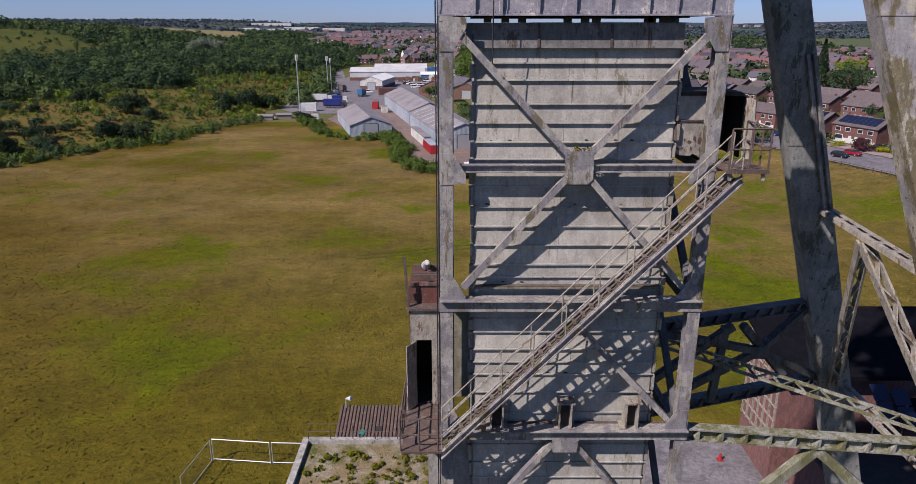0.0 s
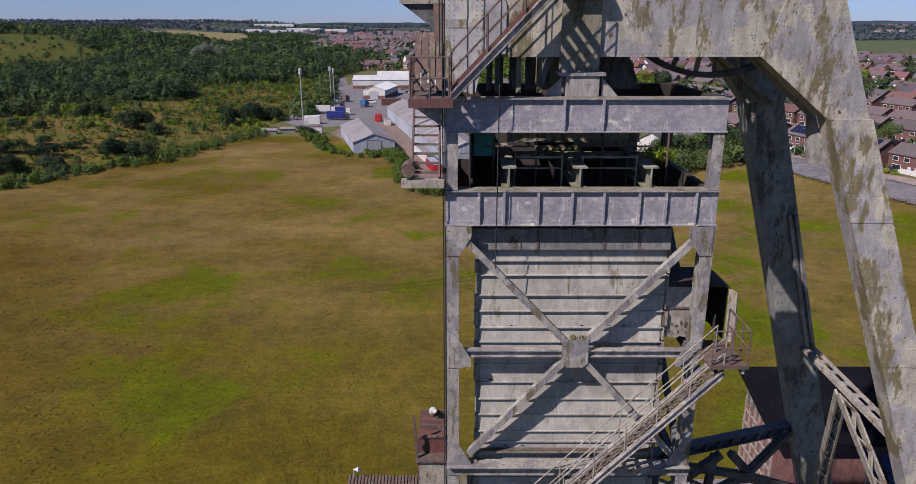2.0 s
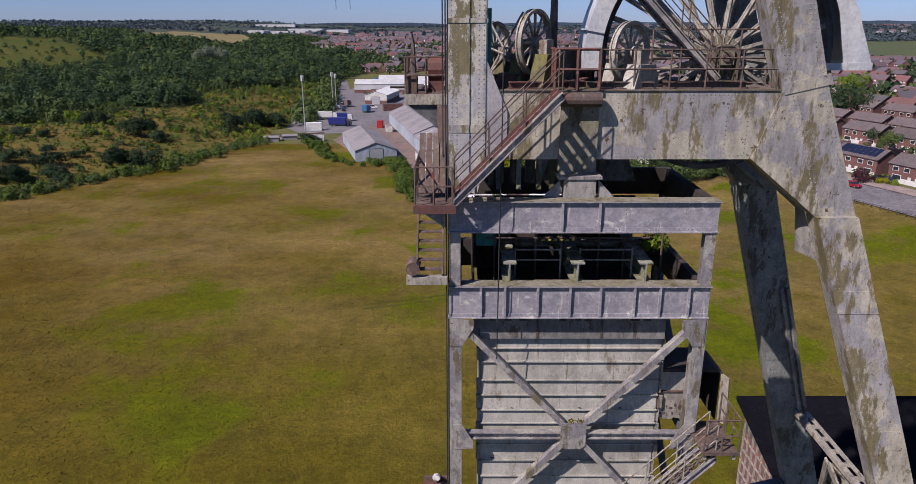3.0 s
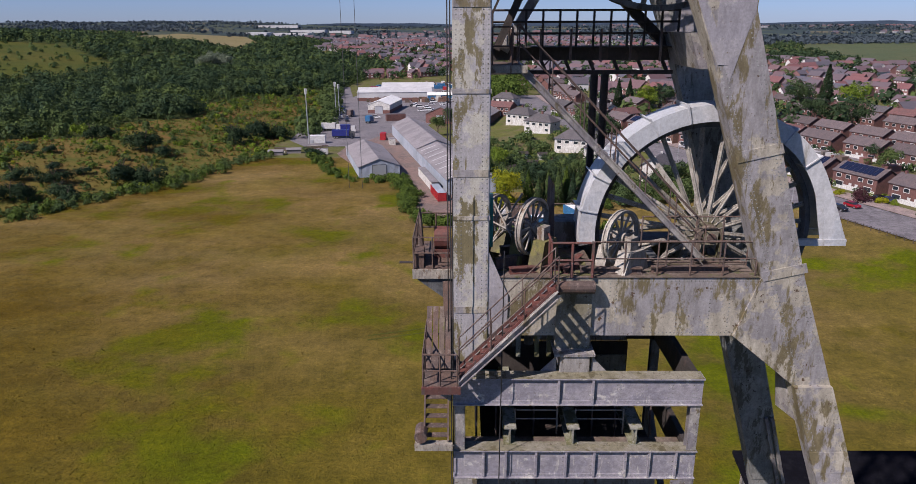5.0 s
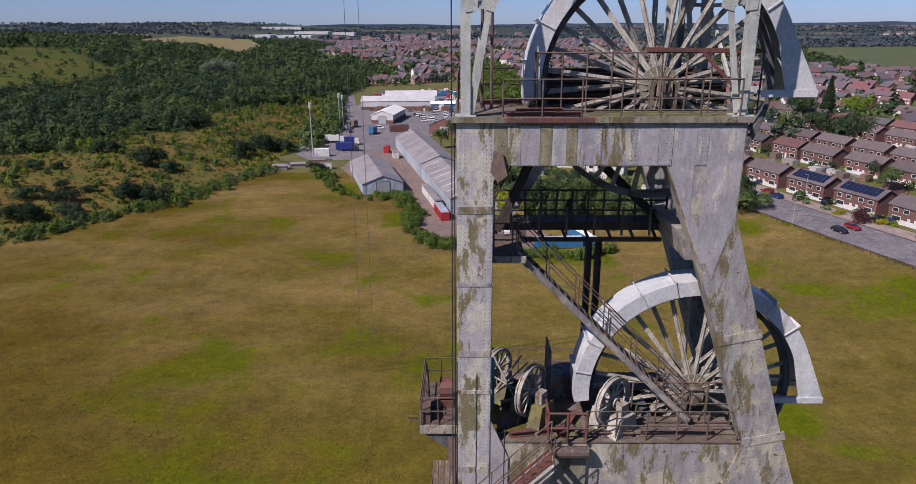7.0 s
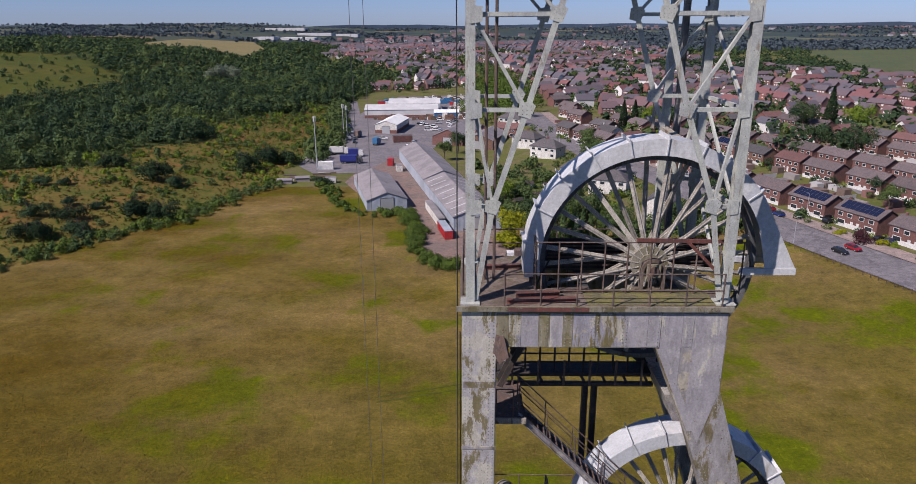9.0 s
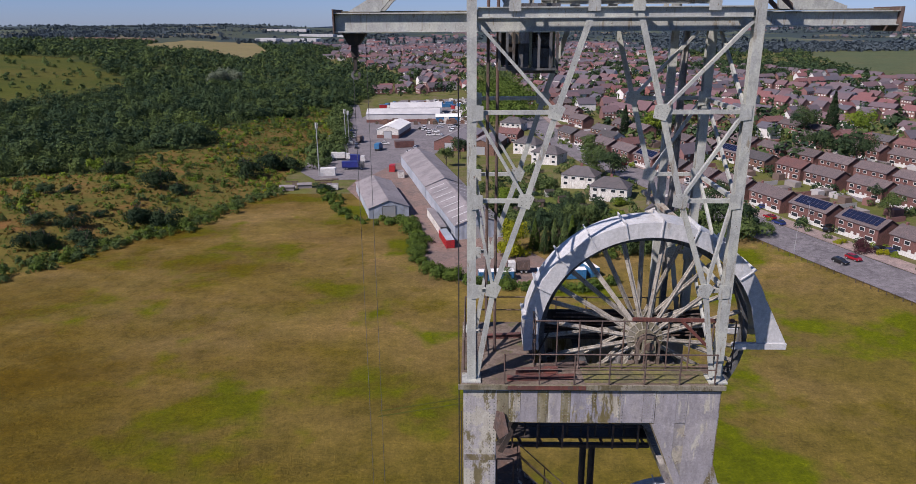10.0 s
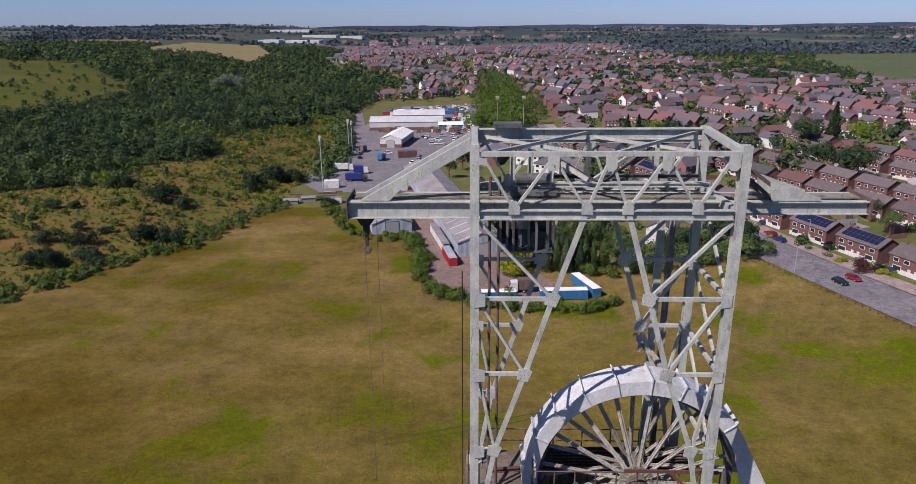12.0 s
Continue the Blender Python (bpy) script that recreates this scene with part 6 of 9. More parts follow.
# blue hills along the horizon, far behind everything; higher to the east; haze is put into colour and glow
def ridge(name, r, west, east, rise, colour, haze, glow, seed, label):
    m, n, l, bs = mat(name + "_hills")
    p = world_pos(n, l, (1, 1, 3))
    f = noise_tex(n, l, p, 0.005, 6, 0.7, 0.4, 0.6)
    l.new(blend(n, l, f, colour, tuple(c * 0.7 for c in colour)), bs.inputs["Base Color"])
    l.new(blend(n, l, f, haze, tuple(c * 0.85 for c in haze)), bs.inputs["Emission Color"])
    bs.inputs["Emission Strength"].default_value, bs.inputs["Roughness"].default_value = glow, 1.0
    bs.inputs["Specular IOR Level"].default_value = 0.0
    k = 420
    vs, fs = [], []
    for i in range(k + 1):
        a = radians(20 + 140 * i / k)
        x, y = r * math.cos(a), r * math.sin(a)
        h = west + (east - west) * ss(-0.15, 0.35, math.cos(a)) + rise * (noise.noise((x * 0.0012, y * 0.0012, seed)) + 0.5 * noise.noise((x * 0.004, y * 0.004, seed + 4)) + 0.22 * noise.noise((x * 0.02, y * 0.02, seed)))
        vs += [(x, y, -60), (x, y, h), (x * 1.15, y * 1.15, h - 30)]
    for i in range(k):
        j = 3 * i
        fs += [(j, j + 3, j + 4, j + 1), (j + 1, j + 4, j + 5, j + 2)]
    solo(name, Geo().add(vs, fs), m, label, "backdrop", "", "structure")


ridge("backdrop_mid", 3850, 40, 44, 9, (0.034, 0.047, 0.060), (0.040, 0.056, 0.105), 0.5, 5.0, "wooded hills along the horizon, blue-grey with painted haze")
ridge("backdrop_far", 6500, 22, 90, 14, (0.05, 0.07, 0.10), (0.085, 0.115, 0.20), 0.7, 8.0, "hills on the far horizon, faint and blue with painted haze")


def sheet(name, pts, m, label, up=0.05, cut=6.0, kind="structure"):
    """A flat sheet laid on the terrain inside an outline."""
    bm = bmesh.new()
    bm.faces.new([bm.verts.new((x, y, 0)) for x, y in pts])
    x0, x1, y0, y1 = min(p[0] for p in pts), max(p[0] for p in pts), min(p[1] for p in pts), max(p[1] for p in pts)
    for a0, a1, no in ((x0, x1, (1, 0, 0)), (y0, y1, (0, 1, 0))):
        v = a0 + cut
        while v < a1:
            bmesh.ops.bisect_plane(bm, geom=bm.verts[:] + bm.edges[:] + bm.faces[:], plane_co=(v if no[0] else 0, v if no[1] else 0, 0), plane_no=no)
            v += cut
    for v in bm.verts:
        v.co.z = height(v.co.x, v.co.y) + up
    bmesh.ops.recalc_face_normals(bm, faces=bm.faces)
    me = bpy.data.meshes.new(name)
    bm.to_mesh(me)
    bm.free()
    me.materials.append(m)
    return tagged(new(name, me), label, name.split("_")[0], "", kind)


def ribbon(name, line, a, b, m, label, up):
    """A strip along a centre line, between the offsets a and b to its right."""
    g = Geo()
    pts = []
    for (xa, ya), (xb, yb) in zip(line, line[1:]):
        k = max(1, int(math.hypot(xb - xa, yb - ya) / 6))
        pts += [(xa + (xb - xa) * i / k, ya + (yb - ya) * i / k) for i in range(k)]
    pts.append(line[-1])
    vs = []
    for i, (x, y) in enumerate(pts):
        p, q = pts[max(0, i - 1)], pts[min(len(pts) - 1, i + 1)]
        dx, dy = q[0] - p[0], q[1] - p[1]
        k = math.hypot(dx, dy)
        for o in (a, b):
            X, Y = x + dy / k * o, y - dx / k * o
            vs.append((X, Y, height(X, Y) + up))
    g.add(vs, [(2 * i, 2 * i + 1, 2 * i + 3, 2 * i + 2) for i in range(len(pts) - 1)])
    return solo(name, g, m, label, "road", "", "structure")


sheet("crop_field", [(-302, 956), (-342, 1200), (-473, 1560), (-620, 1560), (-590, 1298), (-530, 1147), (-459, 1182)], G_CROP, "pale ripe crop field beyond the wood", 0.6, 25)
sheet("crop_field", [(-240, 1160), (-120, 1330), (-30, 1325), (-15, 1400), (-110, 1480), (-200, 1310)], G_CROP, "pale crop field behind the town", 1.5, 25)
sheet("crop_field", [(34, 1530), (215, 1710), (215, 1800), (30, 1600)], G_CROP, "pale crop field behind the town", 1.5, 25)
sheet("ploughed_field", [(-880, 1390), (-700, 1330), (-640, 1440), (-690, 1560), (-860, 1560)], G_PLOUGH, "bare brown ploughed field", 1.0, 25)
ribbon("road", ROAD[:10], -5.2, 4.6, M_ASPH, "worn grey asphalt main road", 0.16)
ribbon("pavement_near", ROAD[:10], -12.0, -5.3, M_ASPH, "grey tarmac footway beside the field", 0.25)
ribbon("pavement_far", ROAD[:10], 4.7, 11.0, M_PAVE, "pink-grey paved footway along the houses", 0.26)
M_WHITE, _n, _l, _b = mat("white_line_paint")
_b.inputs["Base Color"].default_value, _b.inputs["Roughness"].default_value = (0.6, 0.6, 0.58, 1), 0.7
for i in range(8):
    y = 300 + i * 9
    x = road_x(y)
    solo("lane_line", Geo().bar((x, y, height(x, y) + 0.2), (road_x(y + 3) , y + 3, height(road_x(y + 3), y + 3) + 0.2), 0.15, 0.012), M_WHITE, "white painted lane line on the road", "lane line", "lane lines", "structure")
sheet("yard_front", [(-13, 174), (-2, 165), (20, 163), (24, 176), (8, 205), (-2, 235), (-8, 260), (-22, 322), (-44, 322), (-48, 290), (-50, 268), (-38, 240), (-20, 224), (-16, 205)], M_YARD, "brown stained concrete yard", 0.06)
sheet("yard_rear", [(-66, 284), (-46, 285), (-36, 320), (-24, 322), (-10, 380), (10, 470), (8, 590), (-60, 590), (-72, 520), (-84, 400), (-76, 300)], M_ASPH, "grey asphalt industrial yard", 0.08)
sheet("site_road", [(-60, 343), (-51, 343), (-90, 556), (-98, 556)], M_ASPH, "pale dusty lane", 0.14)
sheet("pithead_yard", [(6, 30), (50, 30), (60, 50), (45, 56), (22, 55), (8, 53)], M_ASPH, "stained concrete pithead yard", 0.05)

# ---- foliage ----


def quads(name, P, m, label="", kind="stuff", category="trees"):
    """One mesh out of an array of quads, n x 4 x 3."""
    P = np.asarray(P, dtype=np.float32)
    k = len(P)
    me = bpy.data.meshes.new(name)
    me.vertices.add(4 * k)
    me.vertices.foreach_set("co", P.reshape(-1))
    me.loops.add(4 * k)
    me.loops.foreach_set("vertex_index", np.arange(4 * k, dtype=np.int32))
    me.polygons.add(k)
    me.polygons.foreach_set("loop_start", np.arange(0, 4 * k, 4, dtype=np.int32))
    me.materials.append(m)
    me.update(calc_edges=True)
    if label:
        return tagged(new(name, me), label, category, "", kind)
    return me


def crown_quads(rs, centres, radii, n, size, cone=False):
    """Leaf clumps over the lumpy surface of crowns: centres m x 3, radii m x 3."""
    m = len(centres)
    d = rs.normal(size=(m, n, 3))
    d /= np.linalg.norm(d, axis=2, keepdims=True)
    d[:, :, 2] = np.where(d[:, :, 2] < -0.35, -d[:, :, 2], d[:, :, 2])
    ph = rs.uniform(0, 6.28, (m, 1, 4))
    lump = 1 + 0.16 * np.sin(3 * d[:, :, 0] * 2 + ph[:, :, 0]) + 0.16 * np.sin(5 * d[:, :, 1] + ph[:, :, 1]) + 0.12 * np.sin(6 * d[:, :, 2] + ph[:, :, 2])
    rr = lump * rs.uniform(0.72, 1.08, (m, n))
    if cone:
        t = (d[:, :, 2] + 0.35) / 1.35
        w = np.clip(1.15 - t, 0.05, 1)
        a = np.arctan2(d[:, :, 1], d[:, :, 0])
        t = rs.uniform(0, 1, (m, n)) ** 1.2
        w = (1.03 - t) * rs.uniform(0.75, 1.1, (m, n))
        d = np.stack([np.cos(a) * w, np.sin(a) * w, t * 2 - 1], axis=2)
        rr = np.ones((m, n))
    c = centres[:, None, :] + d * rr[:, :, None] * radii[:, None, :]
    nrm = d + rs.normal(scale=0.32, size=d.shape)
    nrm /= np.linalg.norm(nrm, axis=2, keepdims=True)
    ax = np.cross(nrm, rs.normal(size=d.shape))
    ax /= np.linalg.norm(ax, axis=2, keepdims=True) + 1e-9
    bx = np.cross(nrm, ax)
    s = size * rs.uniform(0.6, 1.4, (m, n, 1)) * radii.mean(axis=1)[:, None, None]
    e = rs.uniform(0.5, 1.0, (m, n, 1))
    P = np.stack([c - ax * s - bx * s * e, c + ax * s - bx * s * e * 0.7, c + ax * s * 0.8 + bx * s * e, c - ax * s * 0.7 + bx * s * e], axis=2)
    return P.reshape(-1, 4, 3)


def scatter(rs, n, box, keep, gap=0.0):
    out = []
    x = rs.uniform(box[0], box[1], n)
    y = rs.uniform(box[2], box[3], n)
    return [(a, b) for a, b in zip(x, y) if keep(a, b)]


rs = np.random.RandomState(7)


def wood(name, pts, r_lo, r_hi, m, n, size, label, sink=0.55):
    c, r = [], []
    for x, y in pts:
        a = rs.uniform(r_lo, r_hi)
        hz = a * rs.uniform(0.85, 1.3)
        c.append((x, y, height(x, y) + hz * sink))
        r.append((a, a, hz))
    if not c:
        return None
    return quads(name, crown_quads(rs, np.array(c), np.array(r), n, size), m, label)


CROP = [(-302, 956), (-342, 1200), (-473, 1560), (-620, 1560), (-590, 1298), (-530, 1147), (-459, 1182)]
PLOUGH = [(-880, 1390), (-700, 1330), (-640, 1440), (-690, 1560), (-860, 1560)]


def inside(poly, x, y):
    odd = False
    for (xa, ya), (xb, yb) in zip(poly, poly[1:] + poly[:1]):
        if (ya > y) != (yb > y) and x < xa + (xb - xa) * (y - ya) / (yb - ya):
            odd = not odd
    return odd


def in_wood(x, y):
    return cover(x, y) == 2 and y < 1450 and not inside(CROP, x, y) and not inside(PLOUGH, x, y)


W1 = [p for p in scatter(rs, 9000, (-420, -60, 200, 640), in_wood) if noise.noise((p[0] * 0.03, p[1] * 0.03, 9)) > -0.42]
near_w = [p for p in W1 if p[1] < 420]
far_w = [p for p in W1 if p[1] >= 420]
tone = lambda p, o: noise.noise((p[0] * 0.016, p[1] * 0.016, 4)) + 0.5 * noise.noise((p[0] * 0.06, p[1] * 0.06, 6)) + 0.0035 * (p[0] + 170) - 0.0004 * (p[1] - 400) + rs.normal() * 0.16 > o
near_w = [(p, 2 if tone(p, 0.62) else 1 if tone(p, 0.05) else 0) for p in near_w]
far_w = [(p, 1 if tone(p, 0.1) else 0) for p in far_w]
wood("woodland", [p for p, k in near_w if k == 2], 0.9, 2.3, L_LIGHT, 130, 0.13, "bright green young birch scrub")
wood("woodland", [p for p, k in near_w if k == 0], 1.8, 4.0, L_DARK, 120, 0.125, "dense dark green mixed woodland on the old tip")
wood("woodland", [p for p, k in near_w if k == 1], 1.3, 3.4, L_MID, 130, 0.115, "mid green birch scrub between darker trees")
wood("woodland", [p for p, k in far_w if k == 0], 2.0, 4.2, L_DARK, 70, 0.165, "dense dark green mixed woodland on the old tip")
wood("woodland", [p for p, k in far_w if k == 1], 1.6, 3.6, L_MID, 80, 0.155, "mid green birch scrub between darker trees")
W2 = scatter(rs, 9500, (-1100, -80, 640, 1500), in_wood)
wood("woodland", W2[::3], 2.4, 5.0, L_MID, 36, 0.22, "distant mid green woodland")
wood("woodland", W2[1::3] + W2[2::3], 2.4, 5.2, L_DARK, 36, 0.22, "distant dark green woodland")
W3 = [p for p in scatter(rs, 1500, (-420, -75, 230, 700), in_wood)]
wood("woodland", W3[::3], 3.2, 5.6, L_DARK, 260, 0.085, "tall dark trees standing above the wood", 0.8)
wood("woodland", W3[1::3], 2.8, 4.8, L_MID, 260, 0.085, "tall mid green trees standing above the wood", 0.8)
# scrub on the heath and the field edge
heath_pts = [p for p in scatter(rs, 6800, (-300, -70, 140, 520), lambda x, y: cover(x, y) == 1) if noise.noise((p[0] * 0.05, p[1] * 0.05, 2)) + 0.0022 * (p[1] - 300) + 0.25 * rs.normal() > 0.0]
wood("heath_scrub", heath_pts[2::3], 0.5, 1.6, L_HEDGE, 110, 0.17, "low green bramble scrub on the heath", 0.35)
wood("heath_scrub", heath_pts[::3], 0.4, 1.5, L_LIGHT, 75, 0.18, "low bright green scrub on the heath", 0.4)
wood("heath_scrub", heath_pts[::7], 0.3, 0.9, L_YELL, 60, 0.2, "yellow flowering gorse on the heath", 0.4)
wood("heath_scrub", heath_pts[1::3], 0.5, 1.7, L_MID, 120, 0.15, "low green scrub on the heath", 0.4)
hill_pts = scatter(rs, 260, (-640, -290, 480, 760), lambda x, y: cover(x, y) == 4)
wood("hill_scrub", hill_pts, 1.0, 3.0, L_MID, 30, 0.3, "scattered scrub on the grassy hill")


def along(line, n, spread):
    out = []
    seg = [math.hypot(b[0] - a[0], b[1] - a[1]) for a, b in zip(line, line[1:])]
    for _ in range(n):
        t = rs.uniform(0, sum(seg))
        for (a, b), s in zip(zip(line, line[1:]), seg):
            if t <= s:
                out.append((a[0] + (b[0] - a[0]) * t / s + rs.normal() * spread, a[1] + (b[1] - a[1]) * t / s + rs.normal() * spread))
                break
            t -= s
    return out


wood("field_hedge", along([(-150, 112), (-123, 172), (-104, 199), (-94, 214), (-85, 245), (-77, 264)], 90, 3.2), 0.6, 2.0, L_HEDGE, 220, 0.11, "green bramble thicket along the meadow edge", 0.4)
wood("field_hedge", along([(-150, 112), (-123, 172), (-104, 199), (-94, 214), (-85, 245), (-77, 264)], 230, 2.6), 0.4, 1.5, L_MID, 170, 0.13, "ragged bramble hedge along the meadow edge", 0.4)
wood("yard_hedge", along([(-21, 220), (-17, 203), (-16, 186), (-13, 174), (-4, 166.5)], 120, 1.2), 0.7, 2.0, L_HEDGE, 620, 0.065, "bright green overgrown hedge beside the yard", 0.5)
wood("yard_hedge", along([(-60, 262), (-52, 250), (-47, 234), (-41, 226), (-33, 219), (-21, 222)], 64, 1.6), 0.4, 1.4, L_HEDGE, 200, 0.14, "scrubby hedge before the grey shed", 0.4)
wood("yard_hedge", along([(-3, 163.5), (14, 160), (27, 160), (35, 164)], 60, 1.0), 0.8, 1.7, L_HEDGE, 420, 0.08, "green hedge along the yard fence", 0.5)
wood("tree_belt", along([(44, 187), (54, 191), (68, 194), (82, 198)], 60, 2.6), 1.6, 3.4, L_MID, 620, 0.065, "dense garden trees beside the field", 0.8)
wood("tree_belt", along([(6, 214), (22, 214), (44, 212)], 45, 4.0), 1.4, 3.2, L_MID, 460, 0.07, "garden shrubs and trees", 0.7)
wood("tree_belt", along([(17, 430), (21, 520), (28, 640)], 240, 10.0), 2.8, 6.6, L_HEDGE, 300, 0.07, "belt of green trees beside the lane", 0.8)
wood("tree_belt", along([(28, 640), (27, 740), (18, 880)], 130, 6.5), 2.6, 5.6, L_MID, 170, 0.1, "belt of green trees among the houses", 0.8)
wood("tree_belt", along([(6, 440), (10, 560)], 30, 5.0), 1.6, 3.4, L_MID, 200, 0.062, "long belt of green trees beside the railway lane", 0.8)
wood("tree_belt", along([(-71, 305), (-76, 400), (-104, 550)], 150, 3.5), 1.8, 3.6, L_MID, 170, 0.13, "trees between lane and yard", 0.7)

# single trees and bushes, built once and copied
M_CACHE = {}


def tree_mesh(kind, i):
    if (kind, i) in M_CACHE:
        return M_CACHE[(kind, i)]
    r = np.random.RandomState(100 + i)
    if kind == "cone":
        P = crown_quads(r, np.array([[0, 0, 1.05]]), np.array([[0.42, 0.42, 1.0]]), 3000, 0.05, True)
    elif kind == "bush":
        c = r.normal(scale=(0.42, 0.42, 0.12), size=(7, 3)) + (0, 0, 0.42)
        P = crown_quads(r, c, r.uniform(0.35, 0.6, (7, 3)), 460, 0.075)
    else:
        c = r.normal(scale=(0.36, 0.36, 0.26), size=(9, 3)) + (0, 0, 1.25)
        P = crown_quads(r, c, r.uniform(0.3, 0.55, (9, 3)), 420, 0.075)
    M_CACHE[(kind, i)] = P
    return P


TRUNK = Geo().tube((0, 0, -0.1), (0.02, 0, 0.75), 0.07, 7, 0.045).tube((0.02, 0, 0.7), (0.3, 0.1, 1.2), 0.035, 5, 0.015).tube((0.02, 0, 0.7), (-0.25, 0.15, 1.25), 0.035, 5, 0.015).tube((0.02, 0, 0.72), (0.0, -0.25, 1.3), 0.03, 5, 0.012)
PROTO = {}


def tree(kind, i, mleaf, x, y, s, label, group, sz=1.0):
    key = (kind, i, mleaf.name)
    if key not in PROTO:
        PROTO[key] = (quads("crown", tree_mesh(kind, i), mleaf), TRUNK.mesh("trunk"))
        PROTO[key][1].materials.append(M_BARK)
    t = thing("tree" if kind != "bush" else "bush", (0, 0, 0), label, "tree" if kind != "bush" else "bush", group)
    for nm, mesh in (("crown", PROTO[key][0]), ("trunk", PROTO[key][1])):
        ob = new(nm, mesh)
        ob.parent = t
    t.matrix_basis = Matrix.Translation((x, y, height(x, y))) @ Matrix.Rotation(rs.uniform(0, 6.28), 4, "Z") @ Matrix.Diagonal((s, s, s * sz, 1))
    return t


for x, y, s, i in ((-117, 252, 5.0, 0), (-109, 216, 4.2, 1), (-100, 214, 4.3, 2), (-95.5, 286, 5.2, 3), (-89, 304, 5.2, 0), (-84, 307, 4.4, 1), (-124, 204, 3.2, 2), (-117.5, 196, 3.0, 3), (-114, 193, 3.0, 1), (-148, 231, 2.6, 0), (-144, 266, 3.6, 1), (-128, 189, 3.4, 2), (-124, 190, 3.2, 0), (-141, 233, 2.0, 3), (-135, 202, 3.0, 1), (-109, 249, 2.8, 0), (-138, 268, 2.4, 2), (-60, 263.5, 2.6, 3), (-56, 265, 2.0, 1), (-121, 215, 1.8, 2), (-130, 214, 2.0, 0)):
    tree("bush", i, L_CONI if s > 3.1 else L_DARK, x, y, s * 1.3, "dark rounded pine bush on the heath slope", "heath bushes", 0.95)
for x, y, s, m, k in ((11.5, 188, 4.8, L_YELL, "tree"), (10.4, 185.5, 4.2, L_YELL, "bush"), (13.5, 187, 3.2, L_YELL, "bush"), (18, 192, 4.6, L_HEDGE, "cone"), (20.5, 188.5, 4.0, L_MID, "cone"), (23.4, 190, 4.8, L_MID, "cone"), (26, 188, 5.2, L_MID, "cone"), (28.5, 191, 5.2, L_HEDGE, "cone"), (30, 188, 4.6, L_DARK, "cone"), (32, 191, 5.0, L_MID, "cone"), (34.2, 191, 4.4, L_MID, "cone"), (37.5, 192, 4.8, L_HEDGE, "cone"), (41, 192, 4.2, L_MID, "tree"), (44, 197, 4.4, L_MID, "tree"), (33, 186, 3.0, L_HEDGE, "bush"), (38, 185, 2.6, L_HEDGE, "bush"), (45, 188, 3.4, L_MID, "tree"), (20, 200, 5.0, L_DARK, "tree"), (26, 201, 4.6, L_DARK, "tree"), (31, 205, 5.0, L_MID, "tree"), (29, 211, 4.8, L_DARK, "tree"), (36, 208, 4.8, L_MID, "tree"), (55, 194, 4.4, L_DARK, "tree"), (60, 197, 4.8, L_DARK, "tree"), (66, 196, 4.6, L_MID, "tree"), (71, 199, 5.2, L_DARK, "tree"), (77, 200, 4.8, L_DARK, "tree"), (81, 204, 4.2, L_MID, "tree"), (82, 196, 2.6, L_DARK, "tree"), (81, 224, 4.8, L_DARK, "tree"), (52, 303, 6.2, L_MID, "tree"), (58.5, 282, 3.4, L_PURP, "tree"), (52.5, 238, 2.6, L_LIGHT, "bush"), (30, 262, 2.6, L_MID, "tree"), (25, 266, 3.0, L_MID, "cone"), (16, 240, 2.4, L_DARK, "tree"), (34, 232, 3.2, L_DARK, "tree"), (38, 236, 3.0, L_DARK, "tree"), (43, 226, 3.4, L_DARK, "tree"), (48, 222, 3.0, L_LIGHT, "bush"), (6, 226, 3.6, L_MID, "tree"), (12, 235, 4.0, L_LIGHT, "tree"), (3, 246, 3.5, L_MID, "tree"), (22, 168, 2.4, L_MID, "bush"), (9, 168, 2.8, L_MID, "bush"), (54, 266, 6.5, L_DARK, "tree"), (50, 278, 6.0, L_MID, "tree"), (84, 204, 3.4, L_DARK, "tree"), (120, 178, 5.5, L_CONI, "cone"), (106, 180, 3.0, L_PURP, "bush"), (110, 178, 1.6, L_YELL, "bush"), (112, 176, 1.4, L_LIGHT, "bush"), (103, 188, 1.5, L_YELL, "bush"), (118, 170, 1.3, L_YELL, "bush"), (150, 300, 7.5, L_DARK, "tree"), (164, 296, 7.5, L_DARK, "tree"), (190, 372, 12, L_CONI, "cone"), (203, 368, 7.5, L_LIGHT, "tree"), (176, 372, 8.0, L_DARK, "tree"), (84, 385, 8.0, L_CONI, "cone"), (90, 385, 8.0, L_CONI, "cone"), (97, 383, 6.5, L_LIGHT, "tree"), (110, 386, 6.5, L_DARK, "tree"), (140, 236, 3.0, L_DARK, "tree"), (132, 214, 4.0, L_MID, "tree"), (146, 206, 4.0, L_DARK, "cone"), (-6, 330, 5.0, L_DARK, "tree"), (-12, 312, 4.5, L_MID, "tree")):
    tree(k, int(x * 7) % 3, m, x, y, s, "leafy garden tree with dense foliage" if k == "tree" else ("tall dark conifer in a garden row" if k == "cone" else "rounded garden shrub with dense foliage"), {"tree": "garden trees", "cone": "conifers", "bush": "garden shrubs"}[k])
town_trees = scatter(rs, 5600, (-260, 900, 300, 1400), lambda x, y: cover(x, y) == 3 and x - road_x(y) > 30 or (cover(x, y) == 3 and y > 620))
wood("town_trees", town_trees[::2], 2.2, 5.0, L_DARK, 48, 0.22, "scattered dark trees among the houses", 0.75)
